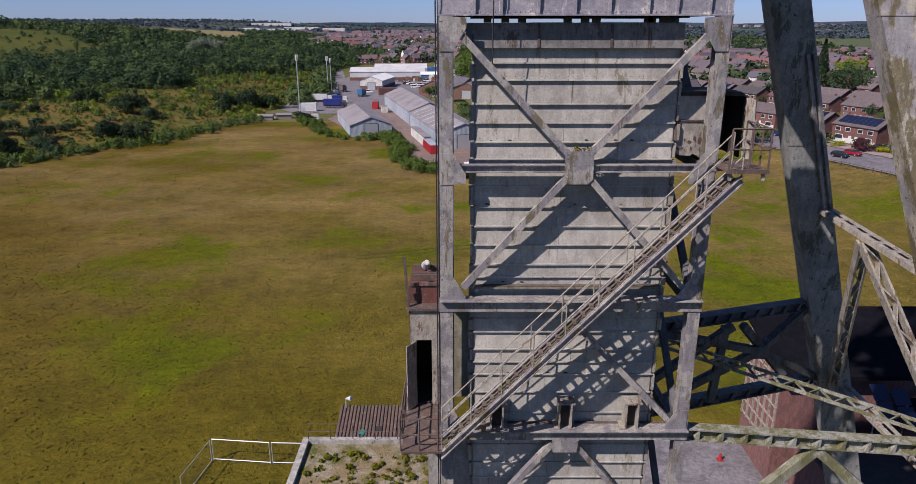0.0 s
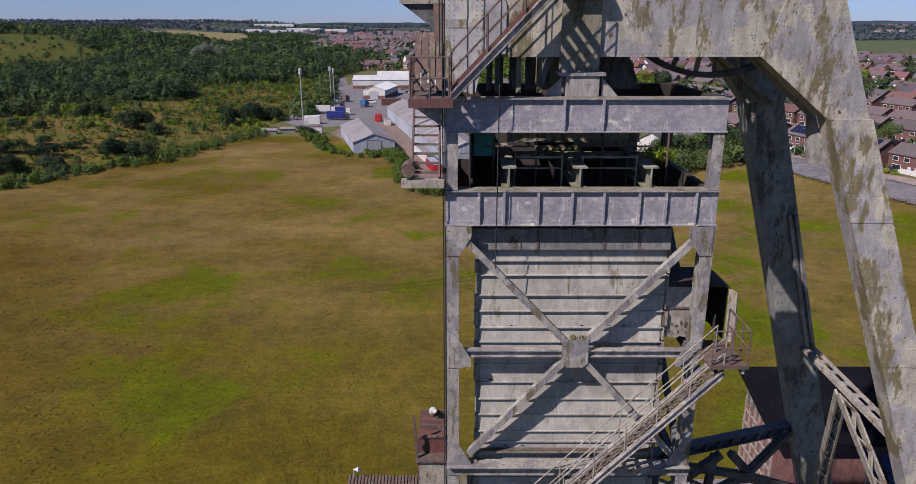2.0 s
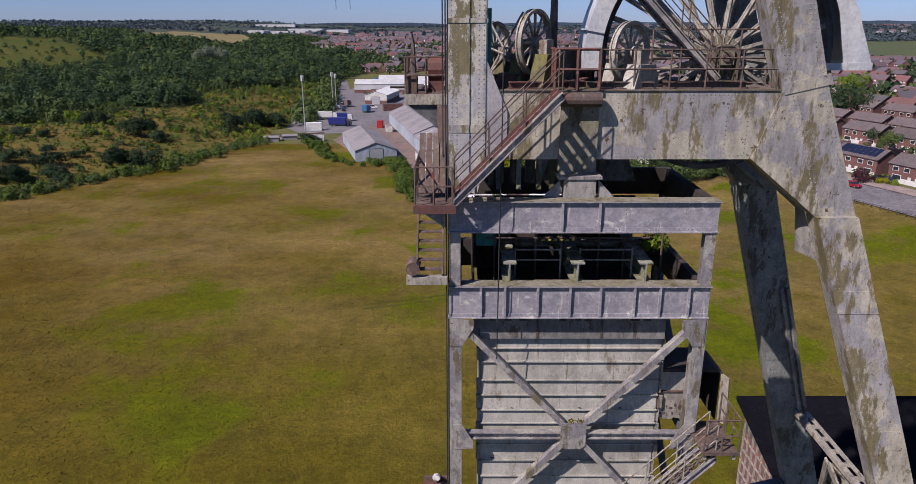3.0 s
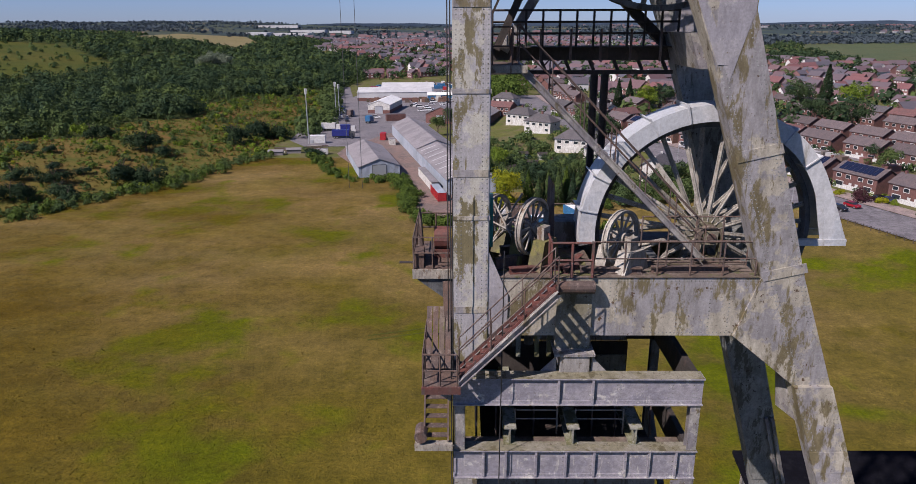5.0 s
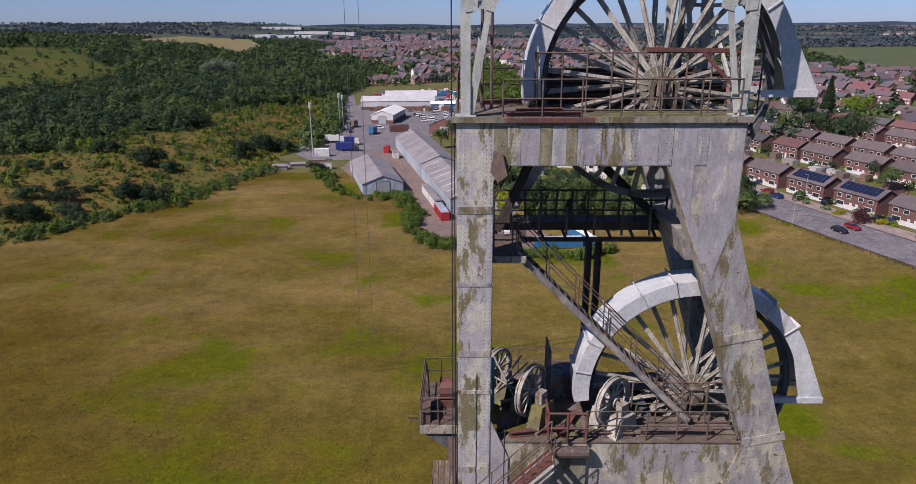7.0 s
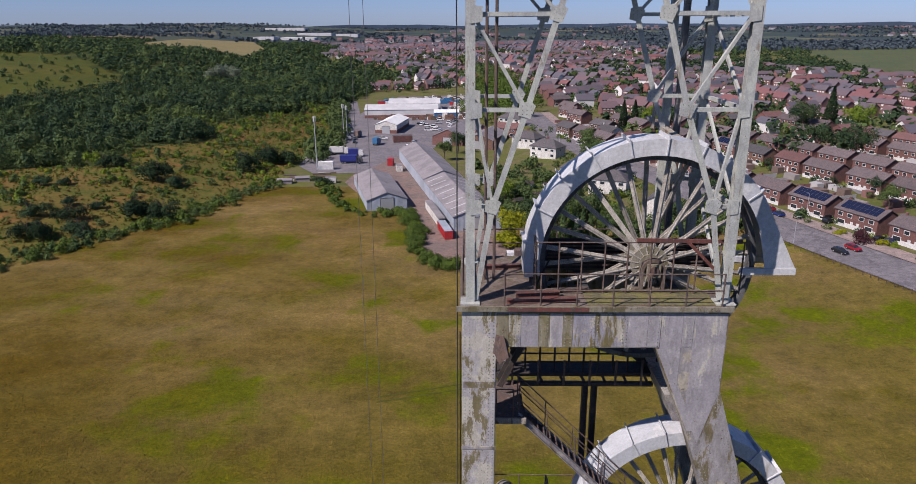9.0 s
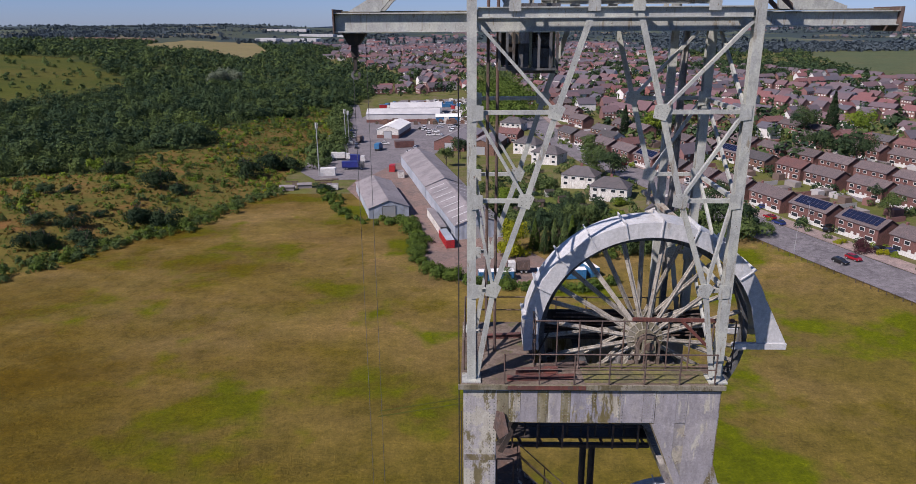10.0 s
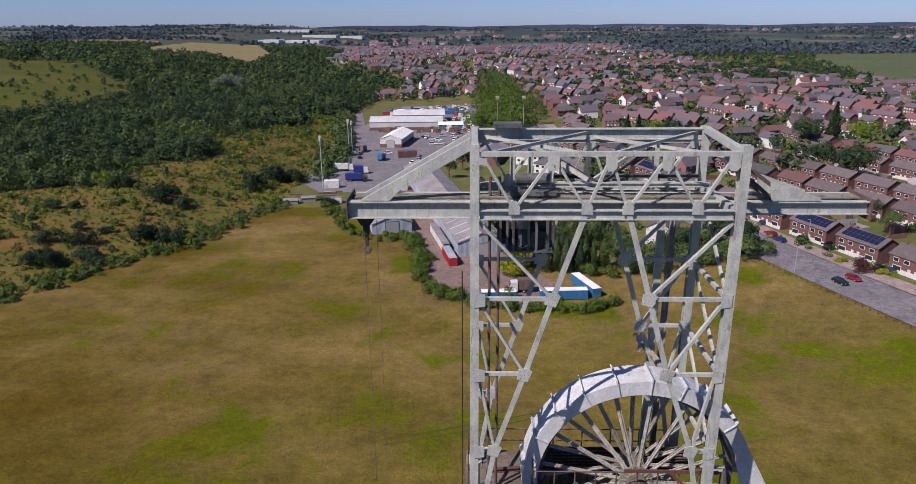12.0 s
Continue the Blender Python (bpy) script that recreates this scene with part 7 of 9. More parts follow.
wood("town_trees", town_trees[1::2], 1.4, 4.2, L_MID, 44, 0.23, "scattered green trees among the houses", 0.75)
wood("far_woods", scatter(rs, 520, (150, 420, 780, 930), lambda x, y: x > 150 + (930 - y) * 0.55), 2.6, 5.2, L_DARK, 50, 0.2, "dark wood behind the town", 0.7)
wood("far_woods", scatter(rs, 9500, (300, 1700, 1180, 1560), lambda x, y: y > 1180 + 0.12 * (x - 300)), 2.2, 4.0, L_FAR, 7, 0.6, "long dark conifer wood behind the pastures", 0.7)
far_pts = []
for k in range(250):
    x0, y0 = rs.uniform(-2400, 2600), rs.uniform(1500, 3500)
    a, ln = rs.normal() * 0.25, rs.uniform(60, 420)
    for j in range(50):
        t = rs.uniform(-0.5, 0.5) * ln
        far_pts.append((x0 + t * math.cos(a), y0 + t * math.sin(a) + rs.normal() * rs.choice([4, 40])))
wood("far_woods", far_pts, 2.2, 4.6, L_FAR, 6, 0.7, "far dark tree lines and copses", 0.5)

# grass tufts over the meadow
tx, ty = rs.uniform(-150, 105, 150000), 42 + 219 * rs.uniform(0, 1, 150000) ** 1.5
ok = [k for k in range(len(tx)) if cover(tx[k], ty[k]) == 0 and not (-11 < tx[k] < 50 and ty[k] < 68)]
tx, ty = tx[ok], ty[ok]
tz = np.array([height(a, b) for a, b in zip(tx, ty)])
k = len(tx)
a = rs.uniform(0, 3.14, k)
w, hh = rs.uniform(0.06, 0.2, k), rs.uniform(0.03, 0.11, k)
lx, ly = rs.normal(scale=0.1, size=k), rs.normal(scale=0.1, size=k)
ca, sa = np.cos(a) * w, np.sin(a) * w
T4 = np.stack([np.stack([tx - ca, ty - sa, tz - 0.03], 1), np.stack([tx + ca, ty + sa, tz - 0.03], 1), np.stack([tx + ca * 0.6 + lx, ty + sa * 0.6 + ly, tz + hh], 1), np.stack([tx - ca * 0.6 + lx, ty - sa * 0.6 + ly, tz + hh * 0.8], 1)], 1)
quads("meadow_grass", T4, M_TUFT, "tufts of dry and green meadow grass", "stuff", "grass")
quads("ledge_grass", crown_quads(rs, np.array([[3.3, 18.96, 31.68], [3.55, 18.97, 31.66]]), np.array([[0.16, 0.06, 0.1], [0.12, 0.05, 0.12]]), 60, 0.22), M_TUFT, "dry grass growing on the gusset plate", "", "grass")
tower_bush = quads("ledge_shrub", crown_quads(rs, np.array([[6.1, 21.5, 36.75], [5.85, 21.4, 36.65], [6.4, 21.55, 36.7]]), np.array([[0.42, 0.4, 0.34], [0.3, 0.3, 0.26], [0.3, 0.3, 0.28]]), 300, 0.09), L_LIGHT, "green shrub growing on the steel ledge", "", "shrub")
# bracken and tussocks over the heath
ht = scatter(rs, 26000, (-300, -70, 130, 520), lambda x, y: cover(x, y) == 1)
M_BRACKEN = leafy("rusty_bracken", (0.095, 0.052, 0.016), (0.075, 0.056, 0.014), (0.055, 0.050, 0.012), 0.06)
wood("heath_tufts", ht[::2], 0.15, 0.6, M_BRACKEN, 9, 0.4, "rusty bracken and dead grass on the heath", 0.1)
wood("heath_tufts", ht[1::2], 0.15, 0.7, L_HEDGE, 9, 0.4, "green grass tussocks on the heath", 0.1)
# two faint wheel tracks across the meadow
for o in (0.0, 1.7):
    ribbon("wheel_track", [(-16, 102 + o), (0, 107 + o), (20, 114 + o)], -0.18, 0.18, G_HILL, "faint wheel track pressed into the meadow", 0.05)

# ---- building materials ----


def bricky(name, a, b, c):
    return patchy(name, a, b, c, (0.14, 0.07, 0.055), 1.2, 0.9, fleck_lo=0.58, rnd=0.2)


def corrugated(name, a, b, c, pitch, along_y=True):
    """Sheet with ribs as real-size relief."""
    m, n, l, bs = mat(name)
    p = world_pos(n, l)
    col = blend(n, l, noise_tex(n, l, p, 0.12, 5, 0.6, 0.44, 0.56), a, b)
    col = blend(n, l, noise_tex(n, l, p, 0.5, 6, 0.7, 0.56, 0.7), col, c)
    l.new(col, bs.inputs["Base Color"])
    bs.inputs["Roughness"].default_value = 0.7
    w = n.new("ShaderNodeTexWave")
    w.bands_direction = "X" if not along_y else "Y"
    w.inputs["Scale"].default_value = 1.0 / pitch
    l.new(p, w.inputs["Vector"])
    bump(n, l, bs, w.outputs["Fac"], 0.5, 0.06)
    return m


def islands(name, cols, rough=0.85):
    """A colour picked for each separate piece of a mesh."""
    m, n, l, bs = mat(name)
    g = n.new("ShaderNodeNewGeometry")
    r = n.new("ShaderNodeValToRGB")
    r.color_ramp.interpolation = "CONSTANT"
    e = r.color_ramp.elements
    while len(e) < len(cols):
        e.new(0.5)
    for i, c in enumerate(cols):
        e[i].position = i / len(cols)
        e[i].color = (*c, 1)
    l.new(g.outputs["Random Per Island"], r.inputs[0])
    p = world_pos(n, l)
    c = blend(n, l, 0.4, r.outputs[0], blend(n, l, noise_tex(n, l, p, 0.8, 4, 0.7, 0.3, 0.7), (0.5, 0.5, 0.5), (1.1, 1.1, 1.1)), "MULTIPLY")
    l.new(c, bs.inputs["Base Color"])
    bs.inputs["Roughness"].default_value = rough
    return m


B_RED = bricky("red_brick", (0.185, 0.084, 0.072), (0.16, 0.076, 0.068), (0.13, 0.066, 0.06))
B_BROWN = bricky("brown_brick", (0.20, 0.11, 0.075), (0.17, 0.095, 0.07), (0.13, 0.075, 0.06))
B_WHITE = patchy("white_render", (0.62, 0.61, 0.58), (0.55, 0.54, 0.51), (0.42, 0.40, 0.36), (0.35, 0.33, 0.3), 2.0, 0.85)
# brown tile with some blue added for the haze over the town
R_BROWN = patchy("brown_roof_tile", (0.140, 0.108, 0.108), (0.118, 0.095, 0.099), (0.094, 0.077, 0.080), (0.165, 0.135, 0.13), 2.0, 0.9, rnd=0.3, streak=1.0)
R_SLATE = patchy("grey_roof_tile", (0.10, 0.09, 0.095), (0.085, 0.08, 0.085), (0.07, 0.06, 0.06), (0.13, 0.115, 0.11), 2.0, 0.85, rnd=0.3, streak=1.0)
R_RED = patchy("red_roof_tile", (0.155, 0.074, 0.068), (0.13, 0.069, 0.066), (0.14, 0.06, 0.055), (0.12, 0.06, 0.055), 2.0, 0.9, rnd=0.25, streak=1.0)
R_SHEET = corrugated("grey_asbestos_sheet", (0.21, 0.192, 0.195), (0.16, 0.147, 0.15), (0.115, 0.103, 0.10), 1.2)
R_PALE = corrugated("pale_blue_grey_sheet", (0.29, 0.32, 0.37), (0.23, 0.26, 0.30), (0.18, 0.18, 0.19), 1.2, False)
R_WHITE = corrugated("white_roof_sheet", (0.66, 0.66, 0.64), (0.58, 0.58, 0.57), (0.48, 0.48, 0.46), 2.0)
R_LIGHT = corrugated("light_grey_roof_sheet", (0.44, 0.44, 0.44), (0.38, 0.38, 0.385), (0.30, 0.29, 0.28), 2.0)
R_BLACK = patchy("black_bitumen_roof", (0.004, 0.004, 0.007), (0.005, 0.005, 0.008), (0.007, 0.007, 0.010), (0.010, 0.010, 0.012), 3.0, 0.95, streak=1.0)
R_BLACK.node_tree.nodes["Principled BSDF"].inputs["Specular IOR Level"].default_value = 0.1
P_WHITE = patchy("white_plastic", (0.66, 0.66, 0.65), (0.62, 0.62, 0.61), (0.55, 0.54, 0.52), (0.5, 0.5, 0.48), 1.0, 0.4, bumps=0)
P_RED = patchy("red_container_paint", (0.42, 0.022, 0.028), (0.36, 0.02, 0.026), (0.28, 0.025, 0.025), (0.2, 0.03, 0.03), 1.0, 0.5)
P_BLUE = patchy("blue_container_paint", (0.03, 0.16, 0.34), (0.03, 0.14, 0.30), (0.05, 0.15, 0.26), (0.1, 0.1, 0.1), 1.0, 0.5)
P_NAVY = patchy("navy_trailer_paint", (0.02, 0.03, 0.20), (0.02, 0.028, 0.17), (0.03, 0.03, 0.12), (0.05, 0.05, 0.1), 1.0, 0.4)


def plain(name, c, rough=0.4, metal=0.0):
    m, n, l, b = mat(name)
    b.inputs["Base Color"].default_value, b.inputs["Roughness"].default_value, b.inputs["Metallic"].default_value = (*c, 1), rough, metal
    return m


GLASS = plain("window_glass", (0.02, 0.025, 0.03), 0.08)
SOLAR = plain("solar_cell_glass", (0.010, 0.014, 0.035), 0.2)
GALV = plain("galvanised_steel", (0.45, 0.46, 0.47), 0.45, 0.6)
CARS = [plain("car_paint_black", (0.012, 0.012, 0.014), 0.2), plain("car_paint_red", (0.22, 0.008, 0.015), 0.25), plain("car_paint_blue", (0.015, 0.03, 0.12), 0.25), plain("car_paint_silver", (0.42, 0.43, 0.45), 0.3, 0.4), plain("car_paint_white", (0.7, 0.7, 0.7), 0.3)]


def gable(L, D, e, r, x0=0.0, y0=0.0):
    """Walls of a gabled block, L along x, D along y, to the eaves e and ridge r."""
    g = Geo()
    a, b = L / 2, D / 2
    g.add([(-a, -b, -1), (a, -b, -1), (a, b, -1), (-a, b, -1), (-a, -b, e), (a, -b, e), (a, b, e), (-a, b, e), (-a, 0, r), (a, 0, r)],
          [(0, 1, 5, 4), (2, 3, 7, 6), (1, 2, 6, 9, 5), (3, 0, 4, 8, 7), (4, 5, 9, 8), (6, 7, 8, 9)])
    return g


def gable_roof(L, D, e, r, over=0.35, t=0.16):
    g = Geo()
    a, b = L / 2 + over, D / 2 + over
    k = over * (r - e) / (D / 2)
    for s in (-1, 1):
        p = [(-a, s * b, e - k), (a, s * b, e - k), (a, 0, r), (-a, 0, r)]
        g.add([(x, y, z + 0.02) for x, y, z in p] + [(x, y, z + t) for x, y, z in p], [(0, 1, 2, 3), (7, 6, 5, 4), (0, 4, 5, 1), (1, 5, 6, 2), (2, 6, 7, 3), (3, 7, 4, 0)])
    return g


def house_proto(kind, wall, roof, L=14.5, D=8.0, e=4.9, r=7.2, solar=False, white_base=True):
    """A pair of semi-detached houses along x, front towards -y."""
    h = thing("house", (0, 0, 0), kind, "house", "semi-detached houses")
    part("wall", gable(L, D, e, r - 0.05), wall, h)
    part("roof", gable_roof(L, D, e, r), roof, h)
    for x in (-L / 2 + 1.2, L / 2 - 1.2):
        part("chimney", Geo().block(x - 0.3, x + 0.3, -0.3, 0.3, r - 0.3, r + 0.75), wall, h)
    if white_base:
        part("front_cladding", Geo().block(-L / 2 + 0.3, L / 2 - 0.3, -D / 2 - 0.06, -D / 2 - 0.005, 0, 1.3), P_WHITE, h)
    for side in (-1, 1):
        for x in (-L * 0.36, -L * 0.14, L * 0.14, L * 0.36):
            w = part("window", Geo().block(x - 0.85, x + 0.85, min(side * (D / 2 + 0.01), side * (D / 2 + 0.07)), max(side * (D / 2 + 0.01), side * (D / 2 + 0.07)), 3.1, 4.3), P_WHITE, h)
            part("pane", Geo().block(x - 0.72, x + 0.72, min(side * (D / 2 + 0.071), side * (D / 2 + 0.085)), max(side * (D / 2 + 0.071), side * (D / 2 + 0.085)), 3.22, 4.18), GLASS, w)
        for x in (-L * 0.32, L * 0.32):
            w = part("window", Geo().block(x - 1.3, x + 1.3, min(side * (D / 2 + 0.01), side * (D / 2 + 0.09)), max(side * (D / 2 + 0.01), side * (D / 2 + 0.09)), 0.8, 2.2), P_WHITE, h)
            part("pane", Geo().block(x - 1.15, x + 1.15, min(side * (D / 2 + 0.091), side * (D / 2 + 0.105)), max(side * (D / 2 + 0.091), side * (D / 2 + 0.105)), 0.95, 2.05), GLASS, w)
        for x in (-L * 0.07, L * 0.07):
            part("door", Geo().block(x - 0.45, x + 0.45, min(side * (D / 2 + 0.01), side * (D / 2 + 0.08)), max(side * (D / 2 + 0.01), side * (D / 2 + 0.08)), 0, 2.05), P_WHITE, h)
    if solar:
        s = (r - e) / (D / 2)
        k = Vector((0, -s, 1)).normalized()
        for i in range(8):
            for j in range(2):
                xa = -L / 2 + 1.0 + i * 1.55
                ya, yb = -D / 2 + 0.6 + j * 1.55, -D / 2 + 0.6 + j * 1.55 + 1.45
                q = [(xa, ya, e + (ya + D / 2) * s), (xa + 1.4, ya, e + (ya + D / 2) * s), (xa + 1.4, yb, e + (yb + D / 2) * s), (xa, yb, e + (yb + D / 2) * s)]
                g = Geo().add([(x, y, z + 0.22) for x, y, z in q] + [(x, y, z + 0.27) for x, y, z in q], [(3, 2, 1, 0), (4, 5, 6, 7), (0, 1, 5, 4), (1, 2, 6, 5), (2, 3, 7, 6), (3, 0, 4, 7)])
                part("solar_panel", g, SOLAR, h)
    return h


def hip_proto(label, wall, roof, L=13.5, D=8.5, e=5.0, r=8.0):
    """A rendered pair of houses under a hipped roof, front towards -y."""
    h = thing("house", (0, 0, 0), label, "house", "semi-detached houses")
    part("wall", Geo().block(-L / 2, L / 2, -D / 2, D / 2, -1, e), wall, h)
    a, b, k = L / 2 + 0.4, D / 2 + 0.4, L / 2 - D / 2 + 0.3
    g = Geo().add([(-a, -b, e - 0.1), (a, -b, e - 0.1), (a, b, e - 0.1), (-a, b, e - 0.1), (-k, 0, r), (k, 0, r), (-a, -b, e - 0.28), (a, -b, e - 0.28), (a, b, e - 0.28), (-a, b, e - 0.28)],
                  [(0, 1, 5, 4), (2, 3, 4, 5), (1, 2, 5), (3, 0, 4), (9, 8, 7, 6), (0, 6, 7, 1), (1, 7, 8, 2), (2, 8, 9, 3), (3, 9, 6, 0)])
    part("roof", g, roof, h)
    part("chimney", Geo().block(-0.45, 0.45, -0.3, 0.3, r - 0.4, r + 0.9).block(-0.5, 0.5, -0.35, 0.35, r + 0.904, r + 1.0), B_RED, h)
    for x in (-L * 0.36, -L * 0.13, L * 0.13, L * 0.36):
        for z0, z1 in ((0.8, 2.1), (3.1, 4.3)):
            if z0 < 1 and abs(x) < L * 0.2:
                part("door", Geo().block(x - 0.45, x + 0.45, -D / 2 - 0.08, -D / 2 - 0.01, 0, 2.05), P_WHITE, h)
                continue
            w = part("window", Geo().block(x - 0.9, x + 0.9, -D / 2 - 0.07, -D / 2 - 0.01, z0, z1), P_WHITE, h)
            part("pane", Geo().block(x - 0.78, x + 0.78, -D / 2 - 0.085, -D / 2 - 0.071, z0 + 0.12, z1 - 0.12), GLASS, w)
    for s in (-1, 1):
        x = s * (L / 2 + 0.04)
        w = part("window", Geo().block(x - 0.03, x + 0.03, -0.6, 0.6, 3.1, 4.2), P_WHITE, h)
        part("pane", Geo().block(min(x, x + s * 0.045), max(x, x + s * 0.045), -0.5, 0.5, 3.2, 4.1), GLASS, w)
    return h


PROTOS = [house_proto("red brick semi-detached houses under a brown tiled roof", B_RED, R_BROWN),
          house_proto("red brick semi-detached houses with solar panels on the roof", B_RED, R_BROWN, solar=True),
          house_proto("brown brick houses under a grey tiled roof", B_BROWN, R_SLATE),
          house_proto("white rendered houses under a grey tiled roof", B_WHITE, R_SLATE, 12.0, 8.0, white_base=False),
          house_proto("red brick houses under a red tiled roof", B_RED, R_RED, 13.0, 8.0, white_base=False),
          hip_proto("white rendered semi-detached houses under a hipped grey roof", B_WHITE, R_SLATE)]
placed = {}


def set_house(i, x, y, turn):
    m = pose(x, y, height(x, y), 0, 0, turn)
    if i in placed:
        copy_thing(PROTOS[i], m)
    else:
        PROTOS[i].matrix_basis = m
        placed[i] = 1


TAKEN = []
# front of the row faces the road: local -y to (-0.94, -0.34)
FACE = math.degrees(math.atan2(-0.34, -0.94)) + 90
hr = random.Random(11)
for k in range(-3, 11):
    px, py = 113.7 - 0.34 * 18.2 * k, 194 + 0.94 * 18.2 * k
    i = {0: 1, 1: 1, -1: 0, 2: 0, -2: 2}.get(k, hr.choice([0, 0, 1, 2]))
    set_house(i, px, py, FACE)
    TAKEN.append((px, py))
for row, off in ((1, 42), (2, 66), (3, 104), (4, 128)):
    for k in range(-4, 12):
        px, py = 113.7 - 0.34 * 18.0 * k + 0.94 * (off - 0) + hr.uniform(-1, 1), 194 + 0.94 * 18.0 * k + 0.34 * off + hr.uniform(-1, 1)
        if row == 3 and k in (-1, 0, 1):
            continue
        if hr.random() < 0.08:
            continue
        set_house(hr.choice([0, 0, 0, 2, 1, 4]), px, py, FACE + (180 if row % 2 == 0 else 0) + (hr.choice([0, 0, 90]) if row > 2 else 0))
        TAKEN.append((px, py))
for x, y, tn, i in ((42.8, 268.6, -27, 5), (50.5, 247.5, -24, 5), (34.8, 312, -38, 5), (60.5, 215, 62, 3), (28, 338, -40, 5), (20, 372, -30, 4), (24, 405, -30, 5)):
    set_house(i, x, y, tn)
    TAKEN.append((x, y))
for k in range(13):
    x, y = road_x(332 + k * 21) + 21 + hr.uniform(-3, 4), 332 + k * 21 + hr.uniform(-2, 2)
    if k % 4 != 3:
        set_house(hr.choice([4, 0, 3, 2]), x, y, FACE + 8 + hr.choice([0, 0, 90]))
        TAKEN.append((x, y))

# the rest of the town, too many to count
FW, FR, FN = [], [], []


def far_house(x, y, a, L, D, e, r):
    c, s = math.cos(a), math.sin(a)
    z = height(x, y)
    T = lambda px, py, pz: (x + px * c - py * s, y + px * s + py * c, z + pz)
    u, v = L / 2, D / 2
    k = len(FW)
    FW.append([T(-u, -v, -2), T(u, -v, -2), T(u, v, -2), T(-u, v, -2), T(-u, -v, e), T(u, -v, e), T(u, v, e), T(-u, v, e), T(-u, 0, r), T(u, 0, r)])
    o = 0.4
    FR.append([T(-u - o, -v - o, e - 0.1), T(u + o, -v - o, e - 0.1), T(u + o, 0, r + 0.12), T(-u - o, 0, r + 0.12), T(u + o, v + o, e - 0.1), T(-u - o, v + o, e - 0.1)])
    for sgn in (-1, 1):
        for wx in (-0.32, -0.1, 0.12, 0.34):
            for wz in (1.0, 3.3):
                yy = sgn * (v + 0.06)
                FN.append([T(wx * L - 0.7, yy, wz), T(wx * L + 0.7, yy, wz), T(wx * L + 0.7, yy, wz + 1.1), T(wx * L - 0.7, yy, wz + 1.1)])


def free(x, y, d=13):
    return all(abs(x - a) > d or abs(y - b) > d for a, b in TAKEN)


def town_ok(x, y):
    if not (cover(x, y) in (3, 5)) or y < 300 or y > 1650:
        return False
    if abs(x - road_x(y)) < 16 and y < 450 or 2 < x < 44 and 420 < y < 880:
        return False
    if x < road_x(y) and y < 640 and not (x > road_x(y) - 45 and y > 380):
        return False
    if x < -84 - 0.62 * max(0, y - 900) or (y < 620 and x < -60):
        return False
    if x > 330 + 0.55 * max(0, 900 - y) and y > 420 or x > 560 or x > 480 and y > 600:
        return False
    return True


hr = random.Random(21)
for blk in range(900):
    bx, by = hr.uniform(-320, 620), hr.uniform(300, 1600)
    a = (math.radians(FACE) if hr.random() < 0.6 else math.radians(FACE + 90)) + hr.uniform(-0.25, 0.25) + 0.3 * noise.noise((bx * 0.004, by * 0.004, 5))
    for j in range(hr.randint(3, 6)):
        d = (j - 2) * 17.5
        x, y = bx + d * math.cos(a), by + d * math.sin(a)
        if town_ok(x, y) and free(x, y, 12.5):
            far_house(x, y, a, hr.choice([17.3, hr.uniform(8.5, 13), hr.uniform(8.5, 13)]), hr.uniform(7.0, 8.2), hr.uniform(4.4, 5.2), hr.uniform(7.4, 8.8))
            TAKEN.append((x, y))


def join_stuff(name, pieces, faces, m, label, category):
    vs, fs = [], []
    for p in pieces:
        k = len(vs)
        vs += p
        fs += [tuple(i + k for i in f) for f in faces]
    me = bpy.data.meshes.new(name)
    me.from_pydata(vs, [], fs)
    me.materials.append(m)
    return tagged(new(name, me), label, category, "", "stuff")


# brick and purple-brown tile, leaned further towards blue for haze over the town
M_FW = islands("town_walls_hazed", [(0.18, 0.090, 0.084), (0.16, 0.084, 0.080), (0.20, 0.105, 0.096), (0.18, 0.094, 0.09), (0.165, 0.085, 0.08), (0.55, 0.54, 0.53), (0.58, 0.57, 0.56), (0.21, 0.085, 0.075), (0.50, 0.48, 0.46), (0.16, 0.085, 0.08)])
M_FR = islands("town_roofs_hazed", [(0.096, 0.076, 0.088), (0.112, 0.072, 0.081), (0.082, 0.072, 0.088), (0.145, 0.063, 0.064), (0.102, 0.074, 0.085), (0.080, 0.075, 0.093), (0.120, 0.070, 0.075), (0.090, 0.074, 0.087)])
join_stuff("town_house_walls", FW, [(0, 1, 5, 4), (2, 3, 7, 6), (1, 2, 6, 9, 5), (3, 0, 4, 8, 7)], M_FW, "brick and render walls of the mining town", "houses")
join_stuff("town_house_roofs", FR, [(0, 1, 2, 3), (4, 5, 3, 2)], M_FR, "brown and red tiled roofs of the mining town", "houses")
join_stuff("town_house_windows", FN, [(0, 1, 2, 3)], P_WHITE, "white framed windows of the town houses", "houses")

